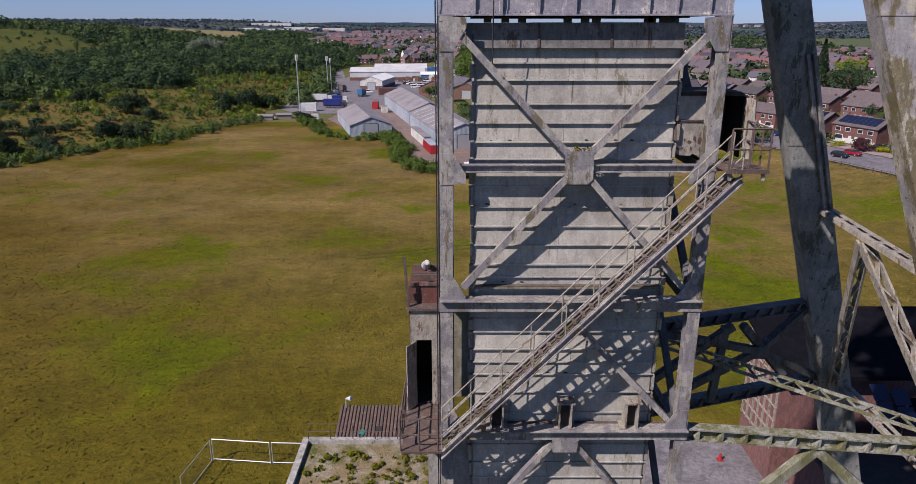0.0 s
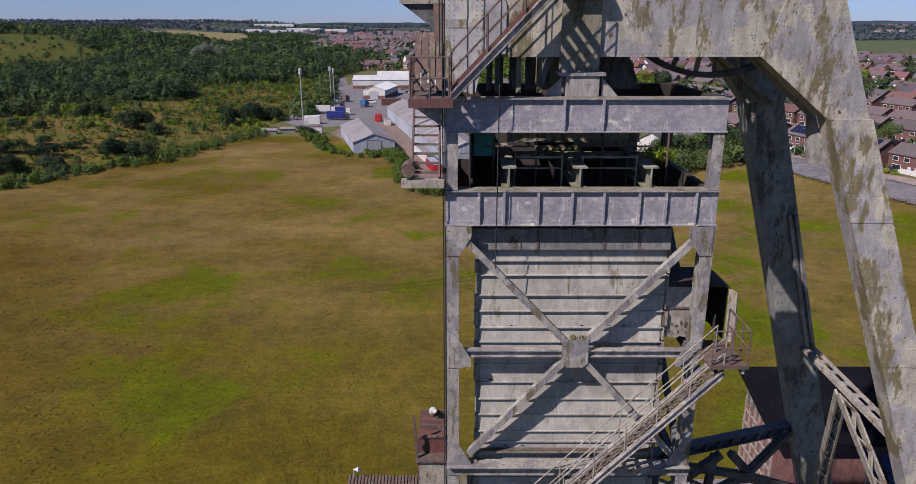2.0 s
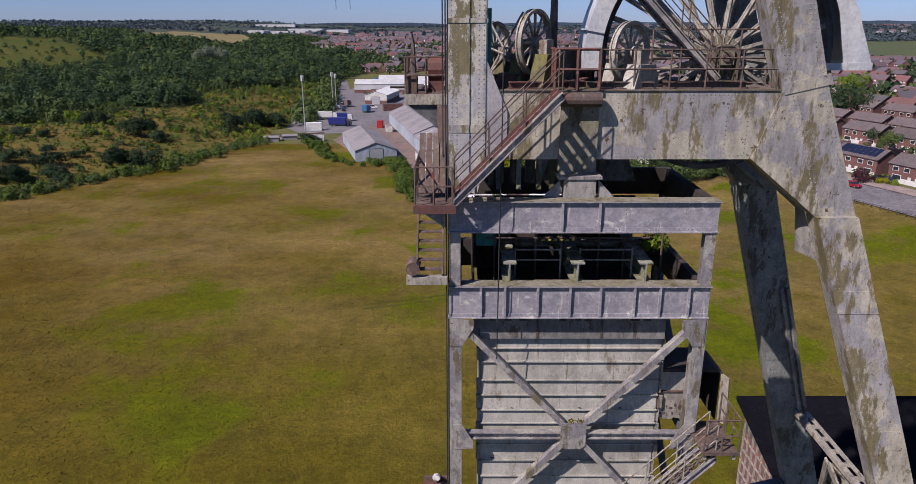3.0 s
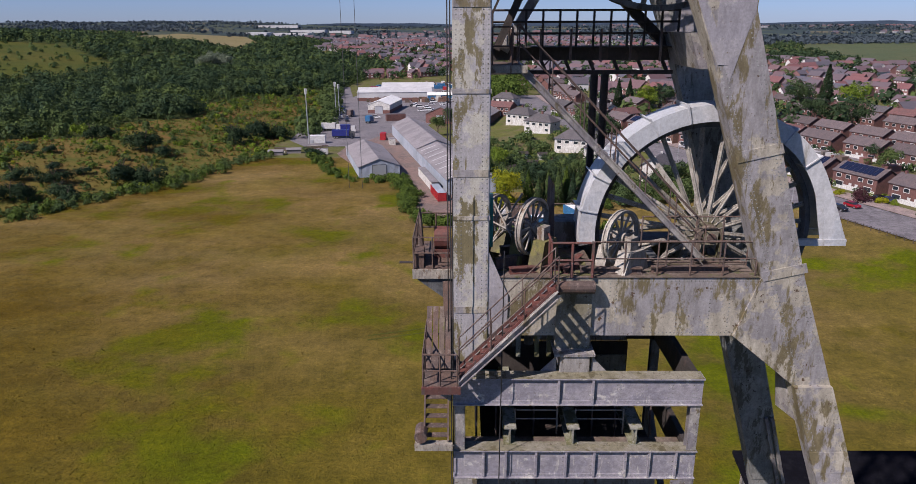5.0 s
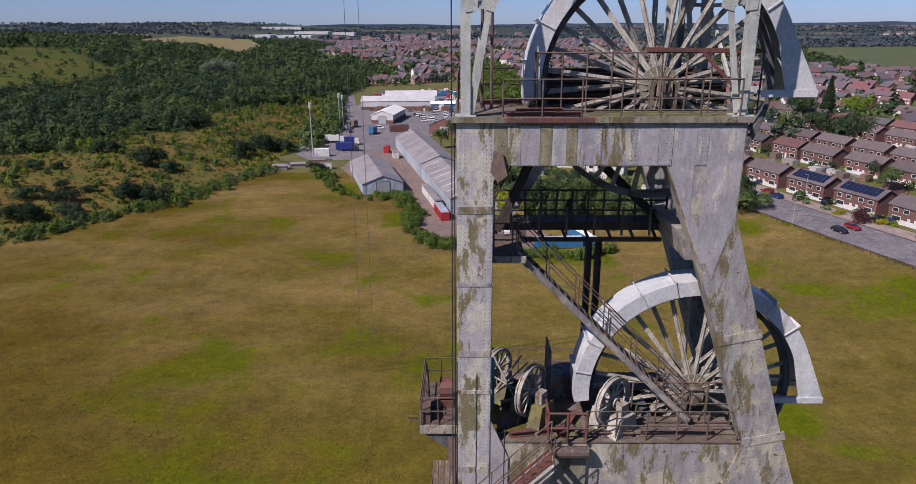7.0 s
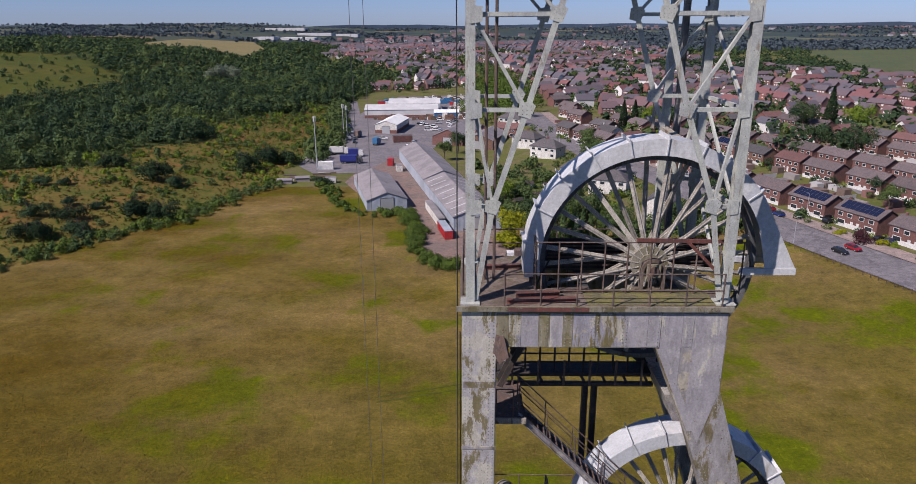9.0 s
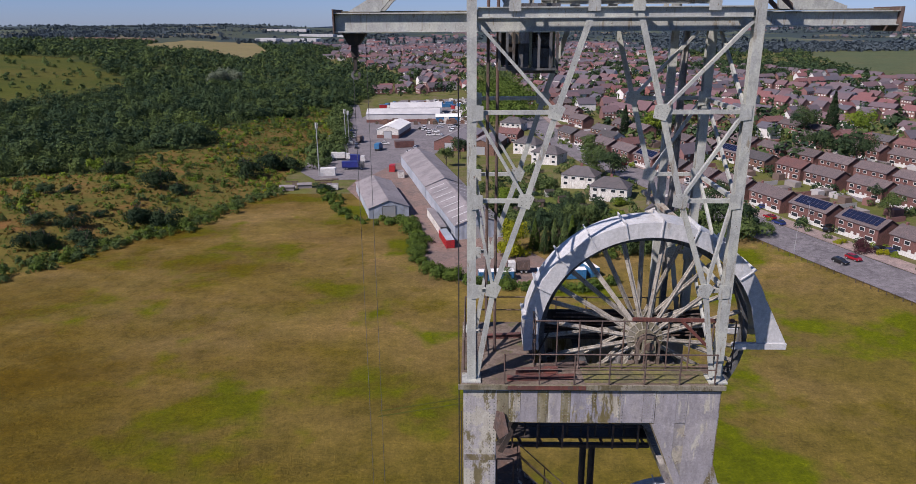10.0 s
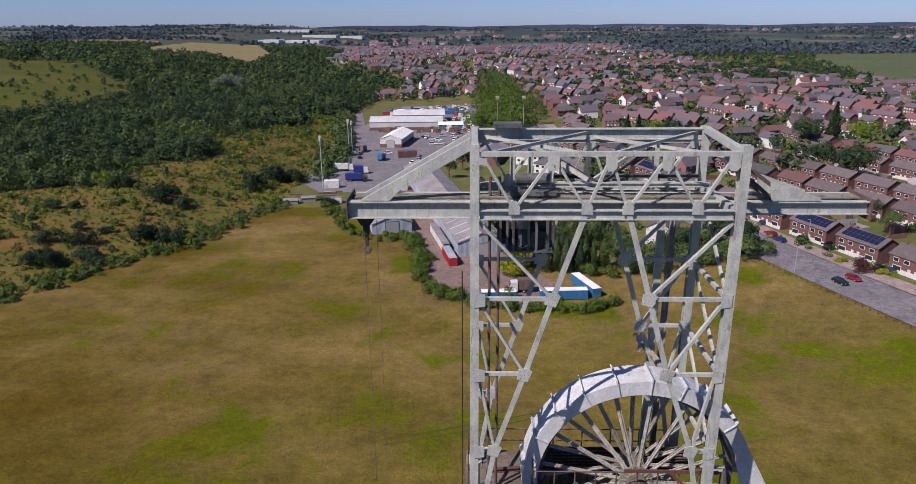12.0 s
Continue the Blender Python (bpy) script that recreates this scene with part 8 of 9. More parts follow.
AL = []
for k in range(240):
    x, y = hr.uniform(300, 520), hr.uniform(500, 690)
    if x < 330 + 0.2 * (690 - y):
        continue
    w, d, h, z = hr.uniform(1.2, 3.5), hr.uniform(1.2, 3.0), hr.uniform(1.6, 2.4), height(x, y)
    AL.append([(x + a * w, y + b * d, z + c) for c in (-0.5, h) for a, b in ((-1, -1), (1, -1), (1, 1), (-1, 1))])
join_stuff("allotment_sheds", AL, [(4, 5, 6, 7), (0, 1, 5, 4), (1, 2, 6, 5), (2, 3, 7, 6), (3, 0, 4, 7)], islands("allotment_paint", [(0.2, 0.2, 0.2), (0.12, 0.1, 0.09), (0.35, 0.36, 0.38), (0.1, 0.12, 0.1), (0.16, 0.12, 0.1)]), "grey huts and greenhouses on the allotments", "sheds")

# ---- industrial estate ----


def shed(name, x, y, turn, L, D, e, r, wall, roof, label, ndoors=1, strips=0):
    """A gabled shed, L along its local y from the near gable at (x, y), D wide."""
    t = thing(name, (0, 0, 0), label, "shed")
    part("wall", gable(L, D, e, r - 0.04), wall, t)
    n = max(2, int(L / 6))
    for i in range(n):
        g = Geo()
        a0, a1 = -L / 2 - 0.3 + (L + 0.6) * i / n, -L / 2 - 0.3 + (L + 0.6) * (i + 1) / n
        for s in (-1, 1):
            p = [(a0, s * (D / 2 + 0.3), e - 0.15), (a1 - 0.04, s * (D / 2 + 0.3), e - 0.15), (a1 - 0.04, 0, r), (a0, 0, r)]
            g.add([(u, v, z + 0.05) for u, v, z in p] + [(u, v, z + 0.14) for u, v, z in p], [(0, 1, 2, 3), (7, 6, 5, 4), (0, 4, 5, 1), (1, 5, 6, 2), (2, 6, 7, 3), (3, 7, 4, 0)])
        part("roof_sheet", g, roof, t)
        if strips and i < n * strips:
            for s in (-1, 1):
                q = [(a0 + 1.0, s * D * 0.46, e + (r - e) * 0.08), (a0 + 1.55, s * D * 0.46, e + (r - e) * 0.08), (a0 + 1.55, s * D * 0.1, e + (r - e) * 0.8), (a0 + 1.0, s * D * 0.1, e + (r - e) * 0.8)]
                part("roof_light", Geo().add([(u, v, z + 0.17) for u, v, z in q] + [(u, v, z + 0.2) for u, v, z in q], [(0, 1, 2, 3), (7, 6, 5, 4), (0, 4, 5, 1), (1, 5, 6, 2), (2, 6, 7, 3), (3, 7, 4, 0)]), R_LIGHT, t)
    if wall in (R_LIGHT, B_WHITE):
        part("brick_plinth", Geo().block(-L / 2 - 0.05, L / 2 + 0.05, -D / 2 - 0.05, D / 2 + 0.05, -0.5, 2.0), B_RED, t)
    for i in range(ndoors):
        v = 0.0
        part("door", Geo().block(-L / 2 - 0.12, -L / 2 - 0.02, v - 2.2, v + 2.2, 0, 4.0), GALV, t)
        part("door_frame", Geo().block(-L / 2 - 0.16, -L / 2 - 0.121, v - 2.35, v - 2.2, 0, 4.15).block(-L / 2 - 0.16, -L / 2 - 0.121, v + 2.2, v + 2.35, 0, 4.15).block(-L / 2 - 0.16, -L / 2 - 0.121, v - 2.2, v + 2.2, 4.0, 4.15), M_DARK, t)
    a = radians(turn)
    cx, cy = x + math.cos(a) * L / 2, y + math.sin(a) * L / 2
    t.matrix_basis = pose(cx, cy, height(cx, cy), 0, 0, turn)
    return t


sd = shed("grey_shed", -28.3, 226.0, 105, 41, 13.6, 3.6, 6.0, R_PALE, R_SHEET, "pale blue-grey corrugated shed with a sliding door")
part("red_door", Geo().block(-20.72, -20.63, -1.4, -0.5, 0, 2.1), P_RED, sd)
shed("long_shed", 2.0, 202.5, 103.5, 52, 15, 4.6, 7.2, R_PALE, R_SHEET, "long grey sheet-roofed workshop shed", 1, 1.0)
shed("long_shed", -10.3, 253.5, 103.5, 66, 15, 4.8, 7.8, R_PALE, R_SHEET, "long brown-grey sheet-roofed workshop shed", 0)
shed("brick_shed", -12, 352, 75, 34, 16, 4.5, 8.0, B_RED, R_SHEET, "brick workshop with a grey sheet roof", 1)
shed("brick_shed", 4, 340, 75, 30, 14, 4.5, 7.5, B_BROWN, R_SHEET, "brick workshop with a grey sheet roof", 1)
shed("white_warehouse", -48, 392, 82, 31, 12.5, 5.0, 7.2, B_WHITE, R_WHITE, "white-roofed warehouse with a brick plinth", 1)
shed("large_warehouse", -70, 468, 3, 48, 24, 5.5, 7.6, R_LIGHT, R_LIGHT, "large white-roofed brick industrial unit", 0)
shed("large_warehouse", -58, 500, 3, 36, 20, 5.5, 8.0, R_PALE, R_LIGHT, "low grey-roofed industrial unit", 0)
shed("office_block", -24, 458, 5, 16, 9, 3.6, 5.0, P_BLUE, R_WHITE, "low blue-clad site office", 0)
for x, y, tn in ((-76, 266, 4), (-70, 270, 10)):
    shed("site_hut", x, y, tn, 5.5, 2.6, 1.5, 2.0, R_SHEET, R_SHEET, "small pale site hut by the meadow corner", 0)
lean = solo("lean_to_roof", Geo().bar((-9.0, 205, 2.9), (-14.5, 228, 2.9), 2.4, 0.12), R_SHEET, "low lean-to roof along the workshop", "roof")
solo("lean_to_wall", Geo().bar((-9.9, 205, 1.4), (-15.4, 228, 1.4), 0.2, 2.8), B_WHITE, "white wall under the lean-to", "wall")


def container(x, y, turn, L, m, mroof, label, w=2.45, h=2.6):
    t = thing("container", (0, 0, 0), label, "container", "shipping containers")
    part("shell", Geo().block(-L / 2, L / 2, -w / 2, w / 2, 0.15, h), m, t)
    part("roof", Geo().block(-L / 2, L / 2, -w / 2, w / 2, h + 0.004, h + 0.06), mroof, t)
    for i in range(int(L / 0.6)):
        u = -L / 2 + 0.3 + i * 0.6
        for s in (-1, 1):
            part("rib", Geo().block(u - 0.08, u + 0.08, min(s * w / 2, s * (w / 2 + 0.05)), max(s * w / 2, s * (w / 2 + 0.05)), 0.25, h - 0.1), m, t)
    t.matrix_basis = pose(x, y, height(x, y), 0, 0, turn)
    return t


container(-7.8, 198.3, 103, 12.0, P_RED, R_PALE, "red shipping container with a grey roof")
container(29.6, 174.5, 109.6, 12.5, P_BLUE, R_WHITE, "blue container with a dirty white roof")
container(22.9, 168.2, 3.5, 12.4, P_BLUE, R_WHITE, "blue container with a dirty white roof")
container(6, 167, 4, 9, P_BLUE, R_WHITE, "blue container with a dirty white roof")
for i, (x, y) in enumerate(((-66, 545), (-58, 548), (-50, 546), (-42, 549), (-34, 547), (-26, 550), (-62, 556), (-46, 557), (-18, 548), (-10, 540), (-68, 536), (-60, 534), (-52, 537), (-44, 535), (-36, 538), (-28, 536), (-20, 535), (-30, 525), (-14, 526))):
    container(x, y, 5 if i % 3 else 80, 6.1, (P_BLUE, P_BLUE, P_RED, P_NAVY)[i % 4], (P_BLUE, R_WHITE)[i % 2], "stacked site container in the rear yard")
container(-30.5, 290, 100, 5.5, B_WHITE, R_SHEET, "small white wheeled site cabin")
container(-35.5, 302, 90, 4, P_RED, P_RED, "small red steel site kiosk", 2.4, 3.0)
container(-62.3, 293.0, 3, 6.4, P_WHITE, R_WHITE, "white box trailer without a cab", 2.5, 3.4)
container(-55.5, 267.0, 3, 4.6, P_WHITE, R_SHEET, "small white store box beside the meadow corner", 2.2, 2.3)
container(-36, 364, 12, 10, B_RED, R_BROWN, "low red brick store building", 5, 3.4)


def wheels(t, xs, w, r):
    for x in xs:
        for s in (-1, 1):
            a = part("wheel", Geo().tube((x, s * w - 0.1, r), (x, s * w + 0.1, r), r, 12), M_BLACK, t)
            part("rim", Geo().tube((x, s * (w + 0.11), r), (x, s * (w + 0.13), r), r * 0.55, 8), GALV, a)


def car_proto(m, label, van=False):
    t = thing("car", (0, 0, 0), label, "car", "parked and passing cars")
    h = 1.45 if not van else 1.75
    body = [(-2.1, 0.35), (2.1, 0.35), (2.15, 0.75), (1.2, 0.95), (-2.05, 0.98), (-2.15, 0.7)]
    part("body", Geo().prism(body, -0.86, 0.86), m, t)
    part("roof", Geo().prism([(-1.6, h - 0.05), (0.25, h - 0.05), (0.1, h), (-1.5, h)], -0.66, 0.66), m, t)
    part("window_glass", Geo().prism([(-1.95, 0.985), (1.1, 0.965), (0.28, h - 0.055), (-1.62, h - 0.055)], -0.74, 0.74), GLASS, t)
    wheels(t, (-1.3, 1.3), 0.8, 0.32)
    for s in (-1, 1):
        part("headlight", Geo().block(2.1, 2.17, s * 0.65 - 0.15, s * 0.65 + 0.15, 0.6, 0.74), P_WHITE, t)
    return t


CP = [car_proto(CARS[0], "black hatchback car on the tarmac"), car_proto(CARS[1], "dark red hatchback car on the tarmac"), car_proto(CARS[2], "dark blue car on the tarmac"), car_proto(CARS[3], "silver car on the tarmac"), car_proto(CARS[4], "white van on the tarmac", True)]
car_done = set()


def car(i, x, y, turn):
    m = pose(x, y, height(x, y) + (0.18 if abs(x - road_x(y)) < 5 else 0.27 if abs(x - road_x(y)) < 13 else 0.1), 0, 0, turn)
    if i in car_done:
        copy_thing(CP[i], m)
    else:
        car_done.add(i)
        CP[i].matrix_basis = m


RD = math.degrees(math.atan2(0.94, -0.34))
for i, s, o in ((0, 171, -6.2), (1, 174, -0.6), (3, 262, 6.5), (1, 300, 2.0), (3, 335, -2.0)):
    car(i, road_x(s) + o / 0.94, s, RD if o > 0 else RD + 180)
for i, x, y, a in ((1, 94.3, 213.7, 110), (2, 94.6, 207.6, 110), (0, 103.1, 209.7, 20), (2, 113.4, 180.1, 20), (0, 108, 204, 20), (0, 122.5, 171, 20), (4, 148, 246, 30), (1, 145, 243, 40), (0, 153, 240, 20), (2, 156, 238, 20), (3, 140, 262, 0), (0, 118, 182, 20), (4, -47, 372, 10), (3, -30, 360, 95), (4, -50, 398, 20), (4, -46, 404, 20), (4, -42, 410, 20), (3, -20, 430, 0), (4, -24, 470, 40), (0, -8, 480, 0), (4, -14, 500, 0), (3, -4, 520, 70), (1, 2, 505, 20), (4, -31, 345, 30), (4, -20, 540, 10), (3, -12, 460, 80)):
    car(i, x, y, a)


def lorry(x, y, turn, mcab, mbox, label, L=9.0):
    t = thing("lorry", (0, 0, 0), label, "lorry", "parked lorries")
    part("cab", Geo().prism([(L / 2 - 0.2, 0.6), (L / 2 + 1.9, 0.6), (L / 2 + 1.9, 1.6), (L / 2 + 1.6, 3.0), (L / 2 - 0.2, 3.1)], -1.15, 1.15), mcab, t)
    part("windscreen", Geo().bar((L / 2 + 1.93, 0, 1.65), (L / 2 + 1.66, 0, 2.85), 2.0, 0.04, (1, 0, 0.2)), GLASS, t)
    part("box_body", Geo().block(-L / 2, L / 2 - 0.5, -1.25, 1.25, 1.1, 3.7), mbox, t)
    part("chassis", Geo().block(-L / 2, L / 2 + 1.5, -0.5, 0.5, 0.6, 1.09), M_DARK, t)
    wheels(t, (-L / 2 + 1.0, -L / 2 + 2.2, L / 2 + 0.8), 1.05, 0.48)
    t.matrix_basis = pose(x, y, height(x, y) + 0.1, 0, 0, turn)


lorry(-54.5, 306, 2, M_DARK, P_NAVY, "navy curtain-sided lorry parked in the yard", 8)
lorry(-55, 322, 4, P_WHITE, P_NAVY, "navy and white tractor lorry in the yard", 5)
lorry(-64, 328, 4, P_WHITE, P_WHITE, "white box lorry in the yard", 7)
lorry(-48.6, 354, 80, P_BLUE, P_BLUE, "bright blue lorry in the yard", 5)
lorry(-62, 378, 80, P_BLUE, M_YARD, "bright blue tipper lorry in the yard", 5)
lorry(13.0, 172.5, 182, P_WHITE, M_RUST, "white tractor lorry behind the hedge", 4)
carav = thing("caravan", (0, 0, 0), "white touring caravan in the car park", "caravan")
part("body", Geo().prism([(-2.8, 0.6), (2.6, 0.6), (2.9, 1.6), (2.3, 2.6), (-2.4, 2.6), (-2.9, 1.4)], -1.1, 1.1), P_WHITE, carav)
part("window_glass", Geo().block(-1.8, 1.6, -1.13, -1.104, 1.4, 2.0), GLASS, carav)
wheels(carav, (0.0,), 1.0, 0.33)
carav.matrix_basis = pose(150, 262, height(150, 262) + 0.1, 0, 0, 8)
sheet("car_park", [(134, 236), (168, 226), (176, 250), (140, 272)], M_ASPH, "grey asphalt car park", 0.12)


# clutter of the estate: pallet stacks, vans, tanks
pr = random.Random(5)
for k in range(80):
    x, y = pr.uniform(-66, -4), pr.choice([pr.uniform(482, 496), pr.uniform(515, 585), pr.uniform(446, 453)])
    s = pr.uniform(0.8, 2.4)
    solo("timber_crate", Geo().block(x - s, x + s, y - s * 0.7, y + s * 0.7, height(x, y), height(x, y) + 0.6 + s * 0.7).block(x - s * 0.9, x + s * 0.5, y - s * 0.5, y + s * 0.6, height(x, y) + 0.604 + s * 0.7, height(x, y) + 1.0 + s), pr.choice([M_BARK, M_RUST, B_BROWN, B_WHITE]), "large timber packing crate in the yard", "crate", "yard crates")
for k in range(60):
    car(pr.choice([4, 4, 4, 3, 0]), pr.uniform(-32, 4), pr.uniform(400, 575), pr.choice([0, 90, 10]))
for k in range(16):
    x, y = -76 - 0.09 * (400 - 400) + pr.uniform(-2, 2) - 0.19 * (k * 12) + 14, 360 + k * 12
    car(pr.choice([0, 3, 4, 2]), x, y, 95)
for k in range(9):
    x, y = -70 + pr.uniform(-5, 14), 270 + pr.uniform(-2, 16)
    solo("timber_stack", Geo().block(x - 2.5, x + 2.5, y - 0.5, y + 0.5, height(x, y), height(x, y) + 0.5), pr.choice([M_BARK, M_RUST, M_CONC]), "stack of old timber and steel on the ground", "timber stack", "timber stacks")
for k in range(26):
    s = k * 9.0 + 128
    car(pr.choice([0, 3, 2, 4, 1]), road_x(s) + (12.5 + pr.uniform(0, 2)) / 0.94, s, RD - 90) if pr.random() < 0.55 else None


def mast(x, y, h, label):
    t = thing("phone_mast", (x, y, height(x, y)), label, "mast", "phone masts")
    z = height(x, y)
    part("pole", Geo().tube((x, y, z), (x, y, z + h), 0.26, 10, 0.16), GALV, t)
    for k in range(3):
        a = 2.1 * k + 0.4
        part("antenna", Geo().block(x + 0.5 * math.cos(a) - 0.17, x + 0.5 * math.cos(a) + 0.17, y + 0.5 * math.sin(a) - 0.1, y + 0.5 * math.sin(a) + 0.1, z + h - 2.4, z + h - 0.1), P_WHITE, t)
    part("cabinet", Geo().block(x + 0.6, x + 2.0, y - 0.5, y + 0.5, z, z + 1.7), GALV, t)


mast(-66, 292, 23.0, "tall grey telephone mast with panel antennas")
mast(-68.4, 372, 19.0, "tall grey telephone mast with panel antennas")
mast(-66.8, 373, 18.0, "tall grey telephone mast with panel antennas")
for k in range(9):
    y = 128 + 26 * k
    x = road_x(y) + (12.2 if k % 2 else -11.5)
    z = height(x, y)
    lt = thing("street_lamp", (x, y, z), "slim grey street lamp beside the road", "street lamp", "street lamps")
    part("column", Geo().tube((x, y, z), (x, y, z + 7.6), 0.09, 6, 0.05), GALV, lt)
    part("lamp_head", Geo().bar((x, y, z + 7.6), (x - (0.9 if k % 2 else -0.9), y - 0.3, z + 7.75), 0.2, 0.1), GALV, lt)
# fence along the road side of the meadow
fence = thing("field_fence", (95, 150, 3), "low timber post fence between meadow and road", "fence")
for k in range(60):
    y = 100 + k * 2.0
    x = road_x(y) - 14.2
    part("post", Geo().block(x - 0.06, x + 0.06, y - 0.06, y + 0.06, height(x, y) - 0.1, height(x, y) + 1.1), M_BARK, fence)
for k in range(20):
    y0, y1 = 100 + k * 6.0, 106 + k * 6.0
    xa, xb = road_x(y0) - 14.2, road_x(y1) - 14.2
    part("rail", Geo().bar((xa, y0, height(xa, y0) + 0.95), (xb, y1, height(xb, y1) + 0.95), 0.05, 0.09), M_BARK, fence)
# far white sheds on the horizon and a church-like roof line
for x, y, L in ((-522, 1725, 50), (-468, 1765, 85), (-560, 2330, 110), (-430, 2300, 70), (-780, 2740, 150)):
    solo("distant_warehouse", Geo().block(x, x + L, y, y + 60, height(x, y) - 4, height(x, y) + 6), R_LIGHT, "long white warehouse far away", "warehouse", "distant warehouses")

# back gardens between yard and road: lawns, clipped hedges, huts
G_TURF = grassy("mown_lawn", [(0.085, 0.115, 0.026), (0.10, 0.125, 0.035)], (0.08,), 1.5)
for pts in ([(8, 232), (27, 228), (30, 238), (10, 243)], [(12, 247), (30, 242), (33, 252), (14, 258)], [(14, 262), (26, 259), (29, 272), (16, 276)], [(32, 240), (40, 238), (42, 250), (35, 256)], [(9, 218), (22, 216), (24, 225), (10, 228)], [(56, 286), (64, 276), (70, 272), (66, 266), (54, 272)]):
    sheet("lawn_patch", pts, G_TURF, "mown green lawn in a back garden", 0.1)
for pts in ([(8, 244.5), (20, 242), (32, 239)], [(8, 230), (20, 227), (29, 225)], [(14, 259), (24, 257), (33, 254)], [(31, 226), (33, 240), (36, 257)], [(9, 216), (10, 232), (14, 260)]):
    wood("garden_hedge", along(pts, 40, 0.25), 0.7, 1.1, L_DARK, 150, 0.12, "clipped dark green garden hedge", 0.6)
for x, y, tn, m in ((33, 246, 20, B_BROWN), (24, 241, -15, M_BARK), (29, 256, 10, B_WHITE), (16, 232, 40, M_BARK), (39, 234, -24, B_RED), (22, 258, 5, R_PALE), (46, 256, -25, B_BROWN)):
    hut = thing("garden_hut", (0, 0, 0), "small garden hut under a felted roof", "hut", "garden huts")
    part("wall", gable(3.4, 2.4, 2.0, 2.7), m, hut)
    part("roof", gable_roof(3.4, 2.4, 2.0, 2.7, 0.2, 0.1), M_BROWN_SHADE, hut)
    part("door", Geo().block(-0.45, 0.45, -1.26, -1.205, 0, 1.85), M_CREAM, hut)
    hut.matrix_basis = pose(x, y, height(x, y), 0, 0, tn)
for x, y, s_ in ((-226, 640, 8.5), (-219, 646, 7.5), (-232, 636, 7.0), (-222, 652, 8.0), (-214, 640, 6.0)):
    tree("tree", 1, L_PALE, x, y, s_, "tall silvery willow above the dark wood", "willows")

# huts, garages and fences in the gardens behind the road houses
vr = random.Random(31)
GB = []
for row, off, n_ in ((0, 16, 26), (1, 30, 30), (1, 54, 26), (2, 80, 30), (2, 92, 26)):
    for k in range(n_):
        a = vr.uniform(-75, 205)
        o = off + vr.uniform(-5, 5)
        x, y = 113.7 - 0.34 * a + 0.94 * o, 194 + 0.94 * a + 0.34 * o
        w, d, h, z = vr.uniform(1.2, 2.8), vr.uniform(1.2, 2.2), vr.uniform(1.9, 2.6), height(x, y)
        u, v = (-0.34 * w, 0.94 * w), (0.94 * d, 0.34 * d)
        GB.append([(x + p * u[0] + q * v[0], y + p * u[1] + q * v[1], z + e) for e in (-0.5, h) for p, q in ((-1, -1), (1, -1), (1, 1), (-1, 1))])
for k in range(-4, 13):
    for off, ln in ((20, 13), (56, 13), (84, 14)):
        a, o = 18.1 * (k + 0.5) * 1.0, off
        x, y = 113.7 - 0.34 * a + 0.94 * o, 194 + 0.94 * a + 0.34 * o
        z = height(x, y)
        u, v = (-0.34 * 0.06, 0.94 * 0.06), (0.94 * ln * 0.5, 0.34 * ln * 0.5)
        GB.append([(x + p * u[0] + q * v[0], y + p * u[1] + q * v[1], z + e) for e in (-0.5, 1.7) for p, q in ((-1, -1), (1, -1), (1, 1), (-1, 1))])
join_stuff("garden_outbuildings", GB, [(4, 5, 6, 7), (0, 1, 5, 4), (1, 2, 6, 5), (2, 3, 7, 6), (3, 0, 4, 7)], islands("outbuilding_paint", [(0.16, 0.11, 0.09), (0.22, 0.20, 0.19), (0.12, 0.085, 0.07), (0.34, 0.33, 0.33), (0.18, 0.09, 0.08), (0.14, 0.12, 0.11)]), "huts, garages and fence panels in the back gardens", "outbuildings")

# villages and farm buildings far off
M_FVIL = islands("far_village_walls", [(0.15, 0.11, 0.11), (0.13, 0.10, 0.105), (0.30, 0.30, 0.31), (0.16, 0.12, 0.12)])
FV, FT = [], []
vr = random.Random(77)
for c in range(34):
    vx, vy = vr.uniform(-2200, 2600), vr.uniform(1750, 4200)
    for j in range(vr.randint(5, 22)):
        x, y = vx + vr.gauss(0, 90), vy + vr.gauss(0, 45)
        w, d, h, z = vr.uniform(4, 9), vr.uniform(4, 7), vr.uniform(4, 6), height(x, y)
        if x < 0.2 * y - 700 and y < 3400:
            continue
        FV.append([(x + a * w, y + b * d, z + q) for q in (-3, h) for a, b in ((-1, -1), (1, -1), (1, 1), (-1, 1))])
        FT.append([(x - w, y - d, z + h), (x + w, y - d, z + h), (x + w, y + d, z + h), (x - w, y + d, z + h), (x - w, y, z + h + 4), (x + w, y, z + h + 4)])
join_stuff("far_village_walls", FV, [(0, 1, 5, 4), (1, 2, 6, 5), (2, 3, 7, 6), (3, 0, 4, 7)], M_FVIL, "walls of far villages", "houses")
join_stuff("far_village_roofs", FT, [(0, 1, 5, 4), (2, 3, 4, 5), (1, 2, 5), (3, 0, 4)], M_FR, "tiled roofs of far villages", "houses")

